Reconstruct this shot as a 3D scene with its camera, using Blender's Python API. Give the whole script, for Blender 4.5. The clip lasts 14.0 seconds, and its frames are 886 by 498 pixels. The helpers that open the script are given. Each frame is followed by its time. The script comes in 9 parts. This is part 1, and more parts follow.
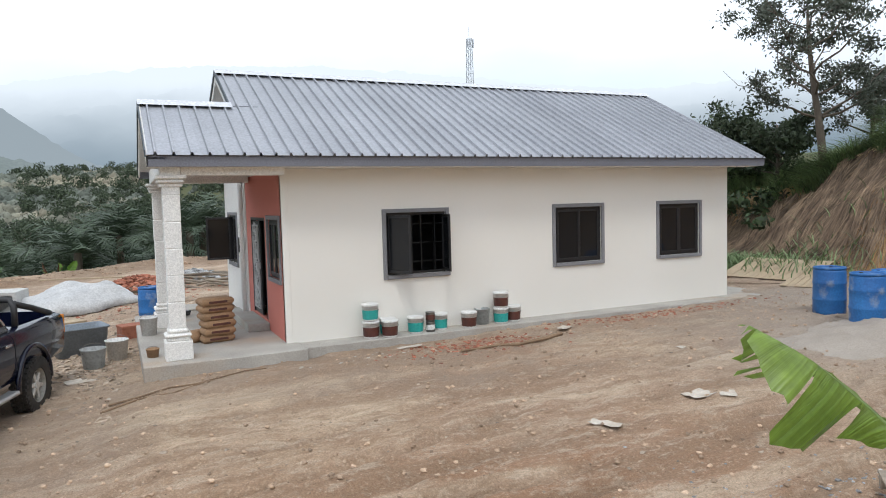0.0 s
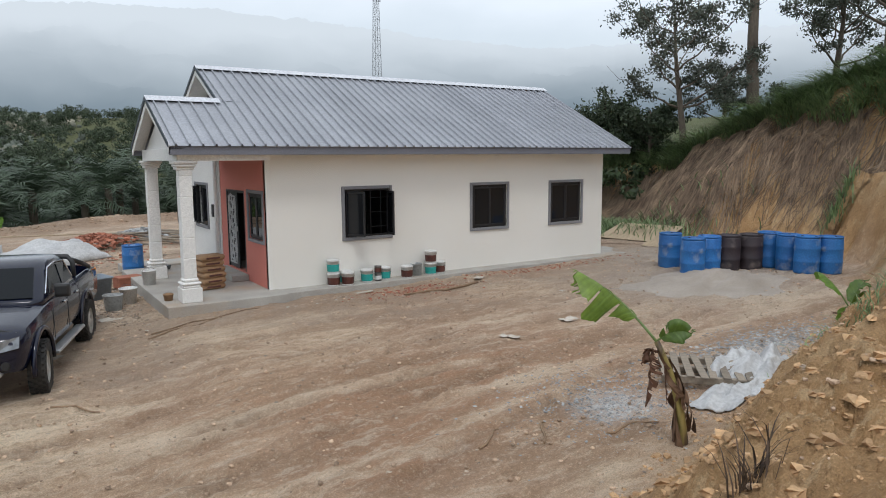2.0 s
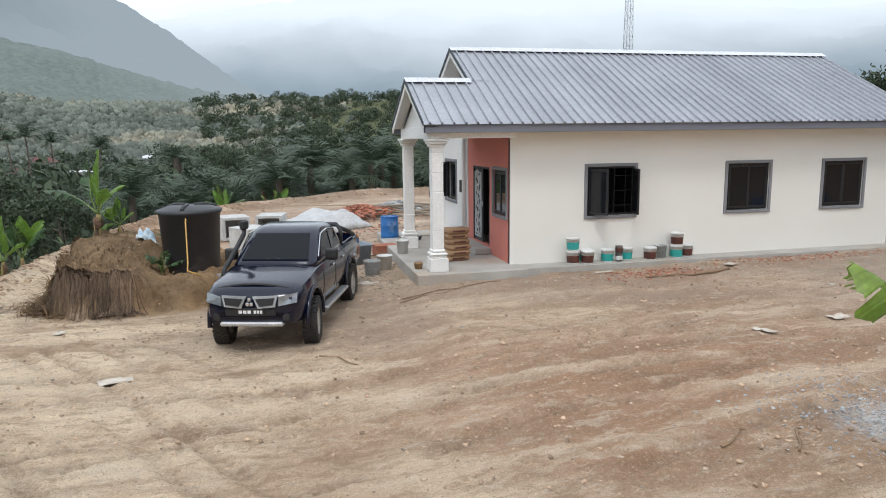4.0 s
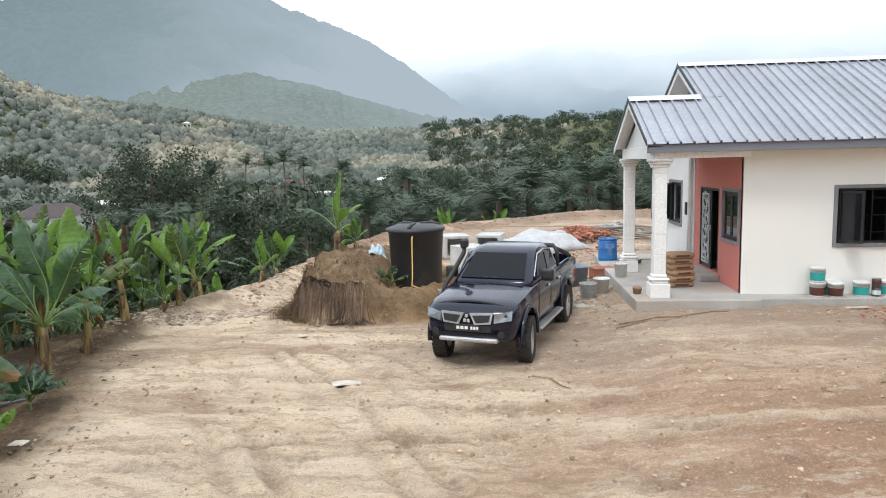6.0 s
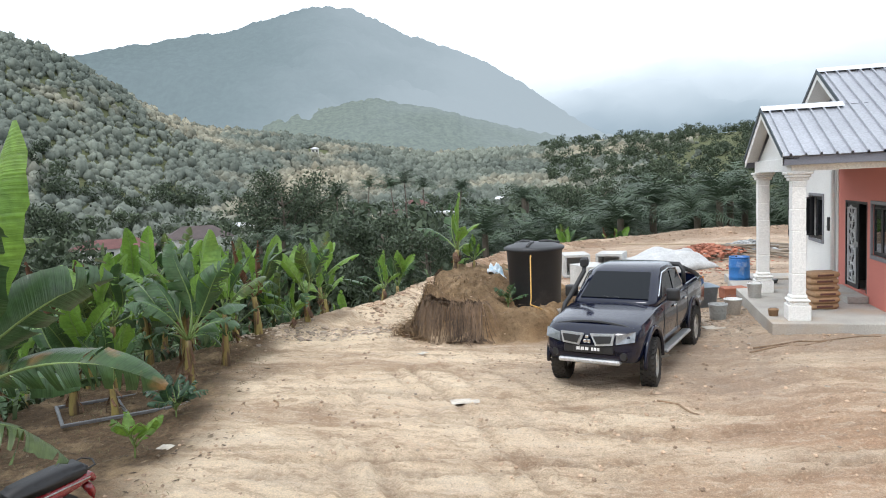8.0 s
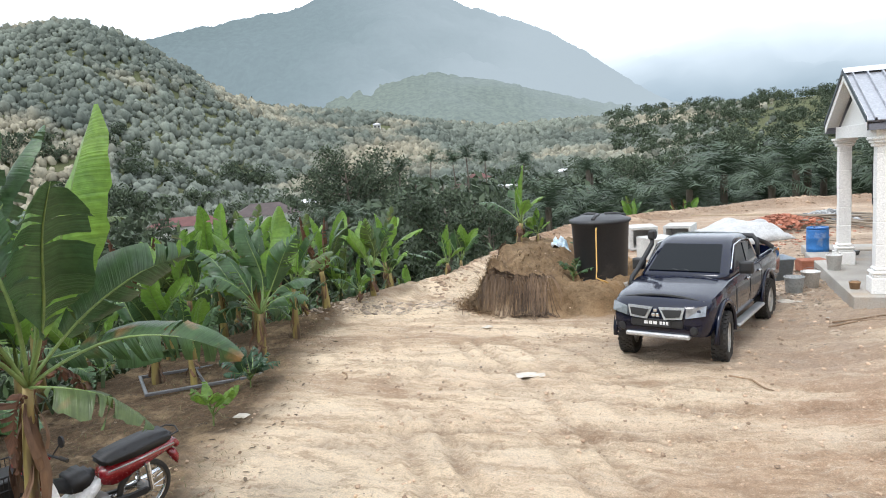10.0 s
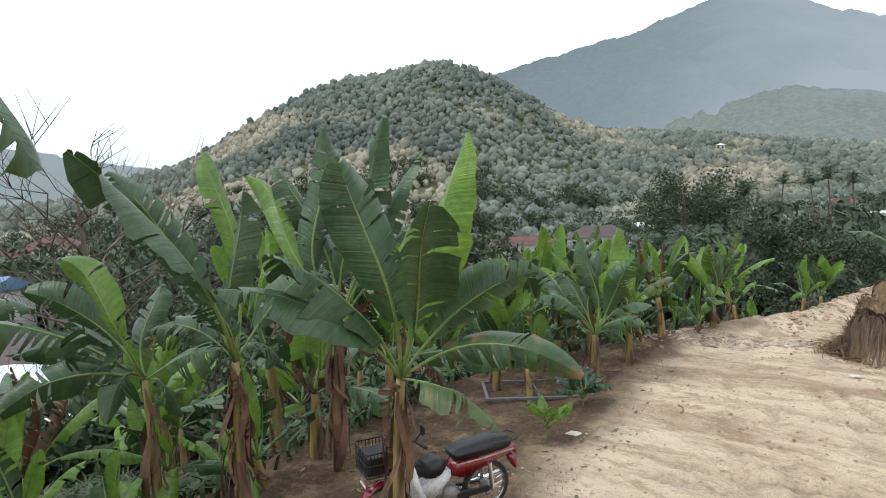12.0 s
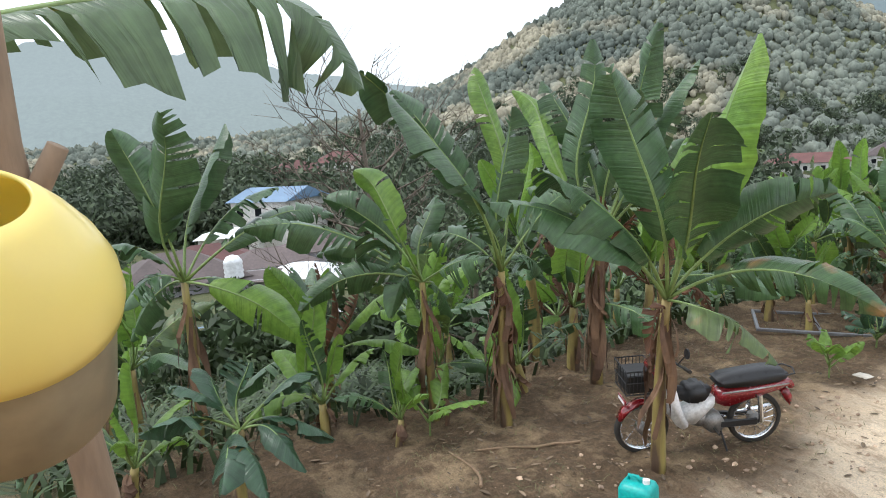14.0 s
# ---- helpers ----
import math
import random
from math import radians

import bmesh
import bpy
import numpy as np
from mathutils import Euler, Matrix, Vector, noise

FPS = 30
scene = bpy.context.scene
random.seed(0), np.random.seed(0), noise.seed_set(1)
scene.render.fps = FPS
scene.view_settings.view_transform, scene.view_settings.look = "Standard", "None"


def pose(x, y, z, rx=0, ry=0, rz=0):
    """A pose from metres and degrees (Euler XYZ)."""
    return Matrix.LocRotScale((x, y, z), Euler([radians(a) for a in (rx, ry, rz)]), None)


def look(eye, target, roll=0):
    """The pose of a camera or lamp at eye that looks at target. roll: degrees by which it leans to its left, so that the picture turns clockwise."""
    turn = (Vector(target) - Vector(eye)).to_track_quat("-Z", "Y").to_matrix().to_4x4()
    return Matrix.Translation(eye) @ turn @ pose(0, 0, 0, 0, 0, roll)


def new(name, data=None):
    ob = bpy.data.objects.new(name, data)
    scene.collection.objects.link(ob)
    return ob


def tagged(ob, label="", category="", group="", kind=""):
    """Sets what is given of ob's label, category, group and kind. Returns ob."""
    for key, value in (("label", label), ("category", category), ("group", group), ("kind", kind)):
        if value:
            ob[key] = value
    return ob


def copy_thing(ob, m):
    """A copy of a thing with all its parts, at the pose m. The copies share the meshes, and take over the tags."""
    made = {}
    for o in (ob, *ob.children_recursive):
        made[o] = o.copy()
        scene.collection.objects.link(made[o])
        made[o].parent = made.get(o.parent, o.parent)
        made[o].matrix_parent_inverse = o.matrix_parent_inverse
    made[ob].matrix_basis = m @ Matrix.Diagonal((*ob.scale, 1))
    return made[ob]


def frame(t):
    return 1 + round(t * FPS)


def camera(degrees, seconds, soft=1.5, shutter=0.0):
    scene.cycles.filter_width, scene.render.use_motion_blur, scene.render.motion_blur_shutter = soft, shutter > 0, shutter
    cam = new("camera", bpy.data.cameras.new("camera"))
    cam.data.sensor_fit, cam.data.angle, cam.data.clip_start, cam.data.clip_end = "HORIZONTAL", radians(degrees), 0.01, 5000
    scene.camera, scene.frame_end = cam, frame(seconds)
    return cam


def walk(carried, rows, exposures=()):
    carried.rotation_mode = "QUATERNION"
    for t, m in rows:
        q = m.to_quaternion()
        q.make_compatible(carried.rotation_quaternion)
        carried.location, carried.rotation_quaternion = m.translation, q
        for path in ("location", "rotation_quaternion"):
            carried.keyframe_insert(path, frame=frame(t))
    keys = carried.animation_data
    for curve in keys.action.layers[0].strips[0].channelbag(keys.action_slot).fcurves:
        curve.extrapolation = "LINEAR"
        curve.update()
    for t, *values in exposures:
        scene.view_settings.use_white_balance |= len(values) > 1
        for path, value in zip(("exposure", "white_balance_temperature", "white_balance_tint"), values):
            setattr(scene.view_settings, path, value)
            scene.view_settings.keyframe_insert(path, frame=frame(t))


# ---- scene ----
# ---------------------------------------------------------------- camera and walk
cam = camera(65.77, 14.0, soft=1.0)
ROWS = [
    (0, 2.55, 3.03, 2.35, -25.41, -3.80, 1.56), (0.5, 1.87, 2.13, 2.55, -28.54, -4.30, 1.26),
    (1, 0, 0, 2.95, -34.39, -5.10, 0.02), (1.5, 0, 0, 2.95, -34.95, -5.94, 0.05),
    (2, 0, 0, 2.95, -33.42, -7.64, 0.31), (2.5, 0, 0, 2.95, -29.12, -9.09, 1.01),
    (3, 0, 0, 2.95, -27.27, -9.24, 0.78), (3.5, 0, 0, 2.95, -20.69, -8.97, 0.78),
    (4, 0, 0, 2.95, -13.39, -9.34, 0.73), (4.2, 0, 0, 2.95, -12.24, -9.31, 0.62),
    (6.3, 0, 0, 2.95, 6.96, -7.03, 1.68), (6.5, 0, 0, 2.95, 8.20, -6.94, 1.87),
    (7, 0, 0, 2.95, 11.29, -6.55, 2.50), (7.5, 0, 0, 2.95, 12.21, -5.78, 2.46),
    (8, 0, 0, 2.95, 14.44, -5.32, 2.65), (8.2, -0.00466, -0.00124, 2.95, 15.36, -5.88, 2.81),
    (10.3, -0.0351, -0.0114, 2.95, 21.74, -7.05, 4.15), (10.5, -0.0505, -0.0179, 2.95, 24.94, -6.05, 4.57),
    (11, -0.0971, -0.0447, 2.95, 35.17, -4.16, 4.34), (11.5, -0.121, -0.0636, 2.95, 40.92, -3.06, 3.43),
    (12, -0.144, -0.0853, 2.95, 46.89, -3.56, 3.39), (12.5, -0.163, -0.108, 2.95, 52.47, -6.23, 3.44),
    (13, -0.188, -0.146, 2.95, 61.22, -6.27, 3.56), (13.5, -0.201, -0.173, 2.95, 66.85, -8.34, 3.71),
    (14, -0.203, -0.178, 2.95, 67.99, -9.24, 3.85),
]
walk(cam, [(t, pose(x, y, z, 90 + pitch, roll, yaw)) for t, x, y, z, yaw, pitch, roll in ROWS],
     exposures=[(0, 0.08), (0.5, -0.1), (1, -0.3), (1.5, -0.45), (2, -0.25), (2.5, 0.0), (3, 0.05), (4, 0.12), (6.5, 0.47), (8, 0.5), (10.5, 0.66), (11, 0.5), (12.5, 0.33), (13, 0.28), (13.5, 0.5), (14, 0.7)])

# ---------------------------------------------------------------- world and sun
SUN_EL, SUN_AZ = 60.0, 205.0
world = bpy.data.worlds.new("overcast_sky")
scene.world = world
world.use_nodes = True
wn, wl = world.node_tree.nodes, world.node_tree.links
wn.clear()


def wnode(kind, **values):
    n = wn.new(kind)
    for k, val in values.items():
        n.inputs[k].default_value = val
    return n


w_out, w_bg = wn.new("ShaderNodeOutputWorld"), wnode("ShaderNodeBackground", Strength=1.0)
w_sky = wn.new("ShaderNodeTexSky")
w_sky.sky_type, w_sky.sun_disc = "NISHITA", False
w_sky.sun_elevation, w_sky.sun_rotation = radians(SUN_EL), radians(SUN_AZ)
w_geo = wn.new("ShaderNodeTexCoord")
w_sep = wn.new("ShaderNodeSeparateXYZ")
w_map = wnode("ShaderNodeMapping", Scale=(1.6, 1.6, 4.0))
w_noise = wnode("ShaderNodeTexNoise", Scale=1.7, Detail=5.0, Roughness=0.5)
w_add = wn.new("ShaderNodeMath")
w_add.operation = "MULTIPLY_ADD"
w_add.inputs[1].default_value = 0.17
w_ramp = wn.new("ShaderNodeValToRGB")
w_ramp.color_ramp.interpolation = "EASE"
e = w_ramp.color_ramp.elements
e[0].position, e[0].color = 0.08, (0.50, 0.60, 0.69, 1)
e[1].position, e[1].color = 0.34, (1.03, 1.11, 1.21, 1)
m = e.new(0.21)
m.color = (0.75, 0.84, 0.92, 1)
w_mul = wn.new("ShaderNodeMix")
w_mul.data_type, w_mul.blend_type = "RGBA", "ADD"
w_mul.inputs[0].default_value = 0.02
wl.new(w_geo.outputs["Generated"], w_sep.inputs[0])
wl.new(w_geo.outputs["Generated"], w_map.inputs[0])
wl.new(w_map.outputs[0], w_noise.inputs["Vector"])
wl.new(w_noise.outputs[0], w_add.inputs[0])
wl.new(w_sep.outputs["Z"], w_add.inputs[2])
wl.new(w_add.outputs[0], w_ramp.inputs[0])
wl.new(w_ramp.outputs[0], w_mul.inputs[6])
wl.new(w_sky.outputs[0], w_mul.inputs[7])
wl.new(w_mul.outputs[2], w_bg.inputs[0])
wl.new(w_bg.outputs[0], w_out.inputs[0])

sun = new("sun", bpy.data.lights.new("sun", "SUN"))
sun.data.energy, sun.data.angle, sun.data.color = 1.1, radians(14), (1.0, 0.99, 0.975)
a_s, e_s = radians(SUN_AZ), radians(SUN_EL)
sun_dir = Vector((math.sin(a_s) * math.cos(e_s), math.cos(a_s) * math.cos(e_s), math.sin(e_s)))
sun.matrix_world = look(tuple(sun_dir * 60), (0, 0, 0))

# ---------------------------------------------------------------- materials
def mat(name, c1, c2=None, scale=2.0, fine=30.0, rough=0.8, metal=0.0, bump=0.15, depth=0.01, obj=0.0, island=0.0,
        coat=0.0, trans=0.0, spec=0.5, stretch=(1, 1, 1), world_space=False, c3=None, spot=(0.55, 0.7), spot_scale=0.6):
    """Two-scale procedural surface: blotches c1-c2, fine grain, optional spots of c3, bump."""
    c2 = c2 or tuple(v * 0.8 for v in c1)
    ma = bpy.data.materials.new(name)
    ma.use_nodes = True
    nt = ma.node_tree
    N, L = nt.nodes, nt.links
    bsdf = N["Principled BSDF"]
    if world_space:
        src = N.new("ShaderNodeNewGeometry").outputs["Position"]
    else:
        src = N.new("ShaderNodeTexCoord").outputs["Object"]
    mp = N.new("ShaderNodeMapping")
    mp.inputs["Scale"].default_value = stretch
    L.new(src, mp.inputs[0])
    big, small = N.new("ShaderNodeTexNoise"), N.new("ShaderNodeTexNoise")
    big.inputs["Scale"].default_value, big.inputs["Detail"].default_value = scale, 5
    small.inputs["Scale"].default_value, small.inputs["Detail"].default_value = fine, 4
    L.new(mp.outputs[0], big.inputs["Vector"])
    L.new(mp.outputs[0], small.inputs["Vector"])
    rmp = N.new("ShaderNodeMapRange")
    rmp.inputs[1].default_value, rmp.inputs[2].default_value = 0.32, 0.68
    L.new(big.outputs[0], rmp.inputs[0])
    mx = N.new("ShaderNodeMix")
    mx.data_type = "RGBA"
    mx.inputs[6].default_value, mx.inputs[7].default_value = (*c1, 1), (*c2, 1)
    L.new(rmp.outputs[0], mx.inputs[0])
    col = mx.outputs[2]
    if c3:
        sp = N.new("ShaderNodeTexNoise")
        sp.inputs["Scale"].default_value, sp.inputs["Detail"].default_value = spot_scale, 6
        L.new(mp.outputs[0], sp.inputs["Vector"])
        r3 = N.new("ShaderNodeMapRange")
        r3.inputs[1].default_value, r3.inputs[2].default_value = spot
        L.new(sp.outputs[0], r3.inputs[0])
        m3 = N.new("ShaderNodeMix")
        m3.data_type = "RGBA"
        m3.inputs[7].default_value = (*c3, 1)
        L.new(r3.outputs[0], m3.inputs[0])
        L.new(col, m3.inputs[6])
        col = m3.outputs[2]
    hsv = N.new("ShaderNodeHueSaturation")
    L.new(col, hsv.inputs["Color"])
    vr = N.new("ShaderNodeMapRange")
    vr.inputs[3].default_value, vr.inputs[4].default_value = 0.78, 1.22
    vr.inputs[1].default_value, vr.inputs[2].default_value = 0.25, 0.75
    L.new(small.outputs[0], vr.inputs[0])
    val = vr.outputs[0]
    rnd = None
    if obj:
        rnd, amount = N.new("ShaderNodeObjectInfo").outputs["Random"], obj
    elif island:
        rnd, amount = N.new("ShaderNodeNewGeometry").outputs["Random Per Island"], island
    if rnd:
        rr = N.new("ShaderNodeMapRange")
        rr.inputs[3].default_value, rr.inputs[4].default_value = 1 - amount, 1 + amount
        L.new(rnd, rr.inputs[0])
        mu = N.new("ShaderNodeMath")
        mu.operation = "MULTIPLY"
        L.new(val, mu.inputs[0])
        L.new(rr.outputs[0], mu.inputs[1])
        val = mu.outputs[0]
    L.new(val, hsv.inputs["Value"])
    L.new(hsv.outputs[0], bsdf.inputs["Base Color"])
    rr2 = N.new("ShaderNodeMapRange")
    rr2.inputs[3].default_value, rr2.inputs[4].default_value = max(0.02, rough - 0.1), min(1, rough + 0.1)
    L.new(small.outputs[0], rr2.inputs[0])
    L.new(rr2.outputs[0], bsdf.inputs["Roughness"])
    bsdf.inputs["Metallic"].default_value = metal
    bsdf.inputs["Coat Weight"].default_value = coat
    bsdf.inputs["Coat Roughness"].default_value = 0.08
    bsdf.inputs["Specular IOR Level"].default_value = spec
    if bump:
        bp = N.new("ShaderNodeBump")
        bp.inputs["Strength"].default_value, bp.inputs["Distance"].default_value = bump, depth
        L.new(small.outputs[0], bp.inputs["Height"])
        L.new(bp.outputs[0], bsdf.inputs["Normal"])
    if trans:
        tr = N.new("ShaderNodeBsdfTranslucent")
        L.new(hsv.outputs[0], tr.inputs[0])
        ms = N.new("ShaderNodeMixShader")
        ms.inputs[0].default_value = trans
        L.new(bsdf.outputs[0], ms.inputs[1])
        L.new(tr.outputs[0], ms.inputs[2])
        L.new(ms.outputs[0], N["Material Output"].inputs[0])
    return ma


def glass(name, tint, rough=0.03, spec=0.35):
    ma = bpy.data.materials.new(name)
    ma.use_nodes = True
    b = ma.node_tree.nodes["Principled BSDF"]
    b.inputs["Base Color"].default_value = (*tint, 1)
    b.inputs["Roughness"].default_value = rough
    b.inputs["Specular IOR Level"].default_value = spec
    return ma


M = dict(
    cream=mat("cream_plaster", (0.80, 0.775, 0.72), (0.765, 0.74, 0.68), 0.7, 60, 0.85, bump=0.12, depth=0.004, world_space=True),
    white=mat("white_plaster", (0.80, 0.79, 0.76), (0.74, 0.73, 0.70), 0.9, 50, 0.8, bump=0.1, depth=0.004, world_space=True),
    pink=mat("salmon_pink_plaster", (0.62, 0.215, 0.17), (0.57, 0.19, 0.15), 0.9, 50, 0.8, bump=0.12, depth=0.004, world_space=True),
    grey_trim=mat("grey_painted_plaster", (0.23, 0.23, 0.245), (0.20, 0.20, 0.21), 2, 60, 0.7, bump=0.1, depth=0.003),
    fascia=mat("lilac_grey_fascia_paint", (0.17, 0.175, 0.205), (0.15, 0.155, 0.18), 1.2, 40, 0.55, bump=0.05),
    barge=mat("dark_blue_grey_barge_paint", (0.06, 0.075, 0.09), None, 2, 40, 0.5, bump=0.05),
    roof=mat("silver_steel_roof_sheet", (0.40, 0.41, 0.44), (0.35, 0.36, 0.39), 0.8, 22, 0.45, 0.5, bump=0.03, obj=0.05, world_space=True),
    concrete=mat("dusty_concrete", (0.44, 0.42, 0.38), (0.34, 0.32, 0.29), 1.4, 45, 0.9, bump=0.3, world_space=True, c3=(0.40, 0.30, 0.21), spot=(0.52, 0.72)),
    black=mat("black_powder_coat", (0.012, 0.012, 0.014), (0.018, 0.018, 0.02), 3, 50, 0.42, bump=0.04),
    dark_glass=glass("dark_tinted_window_glass", (0.012, 0.013, 0.015)),
    # room surfaces: the unlit interior's shade is put into this colour
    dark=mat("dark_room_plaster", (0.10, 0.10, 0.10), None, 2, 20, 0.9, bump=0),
)

# ---------------------------------------------------------------- building helpers
def ob_from(name, bm, material=None, parent=None, label="", smooth=False):
    me = bpy.data.meshes.new(name)
    bm.to_mesh(me)
    bm.free()
    if material:
        me.materials.append(material)
    if smooth:
        me.polygons.foreach_set("use_smooth", [True] * len(me.polygons))
    ob = new(name, me)
    if parent:
        ob.parent = parent
    if label:
        ob["label"] = label
    return ob


def part(name, bm, material, parent, label="", smooth=False):
    return ob_from(name, bm, material, parent, label, smooth)


def twin(ob, m, parent=None):
    """Another object on the same mesh, at pose m, under the same thing."""
    o = new(ob.name.split(".")[0], ob.data)
    o.parent = parent or ob.parent
    o.matrix_basis = m
    return o


def thing(name, label, category, m=None, group="", kind=""):
    ob = new(name)
    ob.empty_display_size = 0.2
    tagged(ob, label, category, group, kind)
    if m is not None:
        ob.matrix_basis = m
    return ob


def add_box(bm, lo, hi, bevel=0.0, m=None):
    r = bmesh.ops.create_cube(bm, size=1)
    vs = r["verts"]
    lo, hi = Vector(lo), Vector(hi)
    for v in vs:
        v.co = Vector((lo[i] + (v.co[i] + 0.5) * (hi[i] - lo[i]) for i in range(3)))
    if bevel:
        es = list({e for v in vs for e in v.link_edges})
        out = bmesh.ops.bevel(bm, geom=es, offset=bevel, segments=1, affect="EDGES")
        vs = list({v for f in out["faces"] for v in f.verts} | {v for v in vs if v.is_valid})
    if m is not None:
        for v in vs:
            if v.is_valid:
                v.co = m @ v.co
    return vs


def box(lo, hi, bevel=0.0):
    bm = bmesh.new()
    add_box(bm, lo, hi, bevel)
    return bm


def add_lathe(bm, profile, n=24, m=None, caps=True):
    rings = []
    for r, z in profile:
        ring = []
        for i in range(n):
            a = 2 * math.pi * i / n
            co = Vector((r * math.cos(a), r * math.sin(a), z))
            ring.append(bm.verts.new(m @ co if m is not None else co))
        rings.append(ring)
    for a, b in zip(rings, rings[1:]):
        for i in range(n):
            bm.faces.new((a[i], a[(i + 1) % n], b[(i + 1) % n], b[i]))
    if caps:
        bm.faces.new(rings[0][::-1])
        bm.faces.new(rings[-1])
    return bm


def lathe(profile, n=24, m=None, caps=True):
    return add_lathe(bmesh.new(), profile, n, m, caps)


def add_tube(bm, pts, radii, n=8, caps=True):
    pts = [Vector([float(c) for c in p]) for p in pts]
    if not hasattr(radii, "__len__"):
        radii = [radii] * len(pts)
    rings, side = [], None
    for i, p in enumerate(pts):
        d = (pts[min(i + 1, len(pts) - 1)] - pts[max(i - 1, 0)]).normalized()
        if side is None:
            side = d.orthogonal().normalized()
        side = (side - d * side.dot(d)).normalized()
        up = d.cross(side)
        rings.append([bm.verts.new(p + float(radii[i]) * (side * math.cos(2 * math.pi * k / n) + up * math.sin(2 * math.pi * k / n))) for k in range(n)])
    for a, b in zip(rings, rings[1:]):
        for k in range(n):
            bm.faces.new((a[k], a[(k + 1) % n], b[(k + 1) % n], b[k]))
    if caps and n > 2:
        bm.faces.new(rings[0][::-1])
        bm.faces.new(rings[-1])
    return bm


def tube(pts, radii, n=8):
    return add_tube(bmesh.new(), pts, radii, n)


def extrude_poly(pts, depth, m=None, bm=None):
    """Polygon in local xz, extruded along y from 0 to depth."""
    bm = bm or bmesh.new()
    tr = (lambda v: m @ v) if m is not None else (lambda v: v)
    a = [bm.verts.new(tr(Vector((x, 0, z)))) for x, z in pts]
    b = [bm.verts.new(tr(Vector((x, depth, z)))) for x, z in pts]
    bm.faces.new(a)
    bm.faces.new(b[::-1])
    for i in range(len(pts)):
        j = (i + 1) % len(pts)
        bm.faces.new((a[j], a[i], b[i], b[j]))
    return bm


def mesh_np(name, verts, faces, material=None, parent=None, smooth=True):
    """One mesh object from numpy arrays; faces all of one size."""
    verts, faces = np.asarray(verts, dtype=np.float32), np.asarray(faces, dtype=np.int32)
    me = bpy.data.meshes.new(name)
    k = faces.shape[1]
    me.vertices.add(len(verts))
    me.vertices.foreach_set("co", verts.ravel())
    me.loops.add(faces.size)
    me.loops.foreach_set("vertex_index", faces.ravel())
    me.polygons.add(len(faces))
    me.polygons.foreach_set("loop_start", np.arange(0, faces.size, k, dtype=np.int32))
    me.polygons.foreach_set("use_smooth", np.full(len(faces), smooth))
    me.update(calc_edges=True)
    if material:
        me.materials.append(material)
    ob = new(name, me)
    if parent:
        ob.parent = parent
    return ob


def _hash(ix, iy, seed):
    h = (ix * 374761393 + iy * 668265263 + seed * 1442695041) & 0x7FFFFFFF
    h = ((h ^ (h >> 13)) * 1274126177) & 0x7FFFFFFF
    return ((h ^ (h >> 16)) & 0xFFFF) / 65535.0


def vnoise(x, y, seed=0):
    x, y = np.asarray(x, float), np.asarray(y, float)
    ix, iy = np.floor(x).astype(np.int64), np.floor(y).astype(np.int64)
    fx, fy = x - ix, y - iy
    fx, fy = fx * fx * (3 - 2 * fx), fy * fy * (3 - 2 * fy)
    a, b = _hash(ix, iy, seed), _hash(ix + 1, iy, seed)
    c, d = _hash(ix, iy + 1, seed), _hash(ix + 1, iy + 1, seed)
    return (a + (b - a) * fx) * (1 - fy) + (c + (d - c) * fx) * fy - 0.5


def fbm(x, y, octaves=4, seed=0, gain=0.5):
    out, amp = 0.0, 1.0
    for o in range(octaves):
        out = out + amp * vnoise(np.asarray(x) * 2 ** o + 17.3 * o, np.asarray(y) * 2 ** o - 9.1 * o, seed + o)
        amp *= gain
    return out


def sstep(a, b, x):
    u = np.clip((x - a) / (b - a), 0, 1)
    return u * u * (3 - 2 * u)

# ---------------------------------------------------------------- the ground, one sheet to the horizon
EDGE_AZ = [-180, -100, -60, -30, -10, 0, 8, 14, 20, 25, 35, 45, 57, 70, 85, 100, 130, 180]
EDGE_R = [60, 60, 70, 44, 39, 38, 34, 26, 20, 18.5, 15.8, 14, 11, 8.8, 8.6, 8, 8, 60]
VAL_AZ = [-180, -60, -20, 0, 20, 35, 60, 85, 110, 180]
VAL_Z = [-4, -4, -10, -11, -13, -14, -13, -10, -10, -4]
HILL_AZ = [-60, -20, -10, 0, 10, 15, 20, 25, 29, 33, 36, 39, 42, 46, 49, 56, 61.5, 67.5, 70.7, 75, 85, 100]
HILL_EL = [2.8, 2.8, 2.8, 2.6, 2.2, 2.3, 3.1, 4.1, 4.6, 5.0, 5.9, 7.8, 9.9, 11.3, 11.1, 9.4, 7.0, 4.1, 3.2, 1.6, 0.8, 0.8]
HILL_R = [560, 560, 560, 560, 570, 580, 570, 560, 550, 540, 530, 520, 500, 480, 480, 480, 480, 480, 480, 480, 600, 600]
EYE_Z = 2.95


def foot_y(x):
    """The foot of the bank on which the camera stands."""
    return np.interp(x, [-6, -3, 0, 3, 6.5, 8.8, 12.9, 16, 19.6, 22], [-3, 0.5, 2.4, 3.4, 4.4, 5.0, 6.1, 7.2, 9.0, 12])


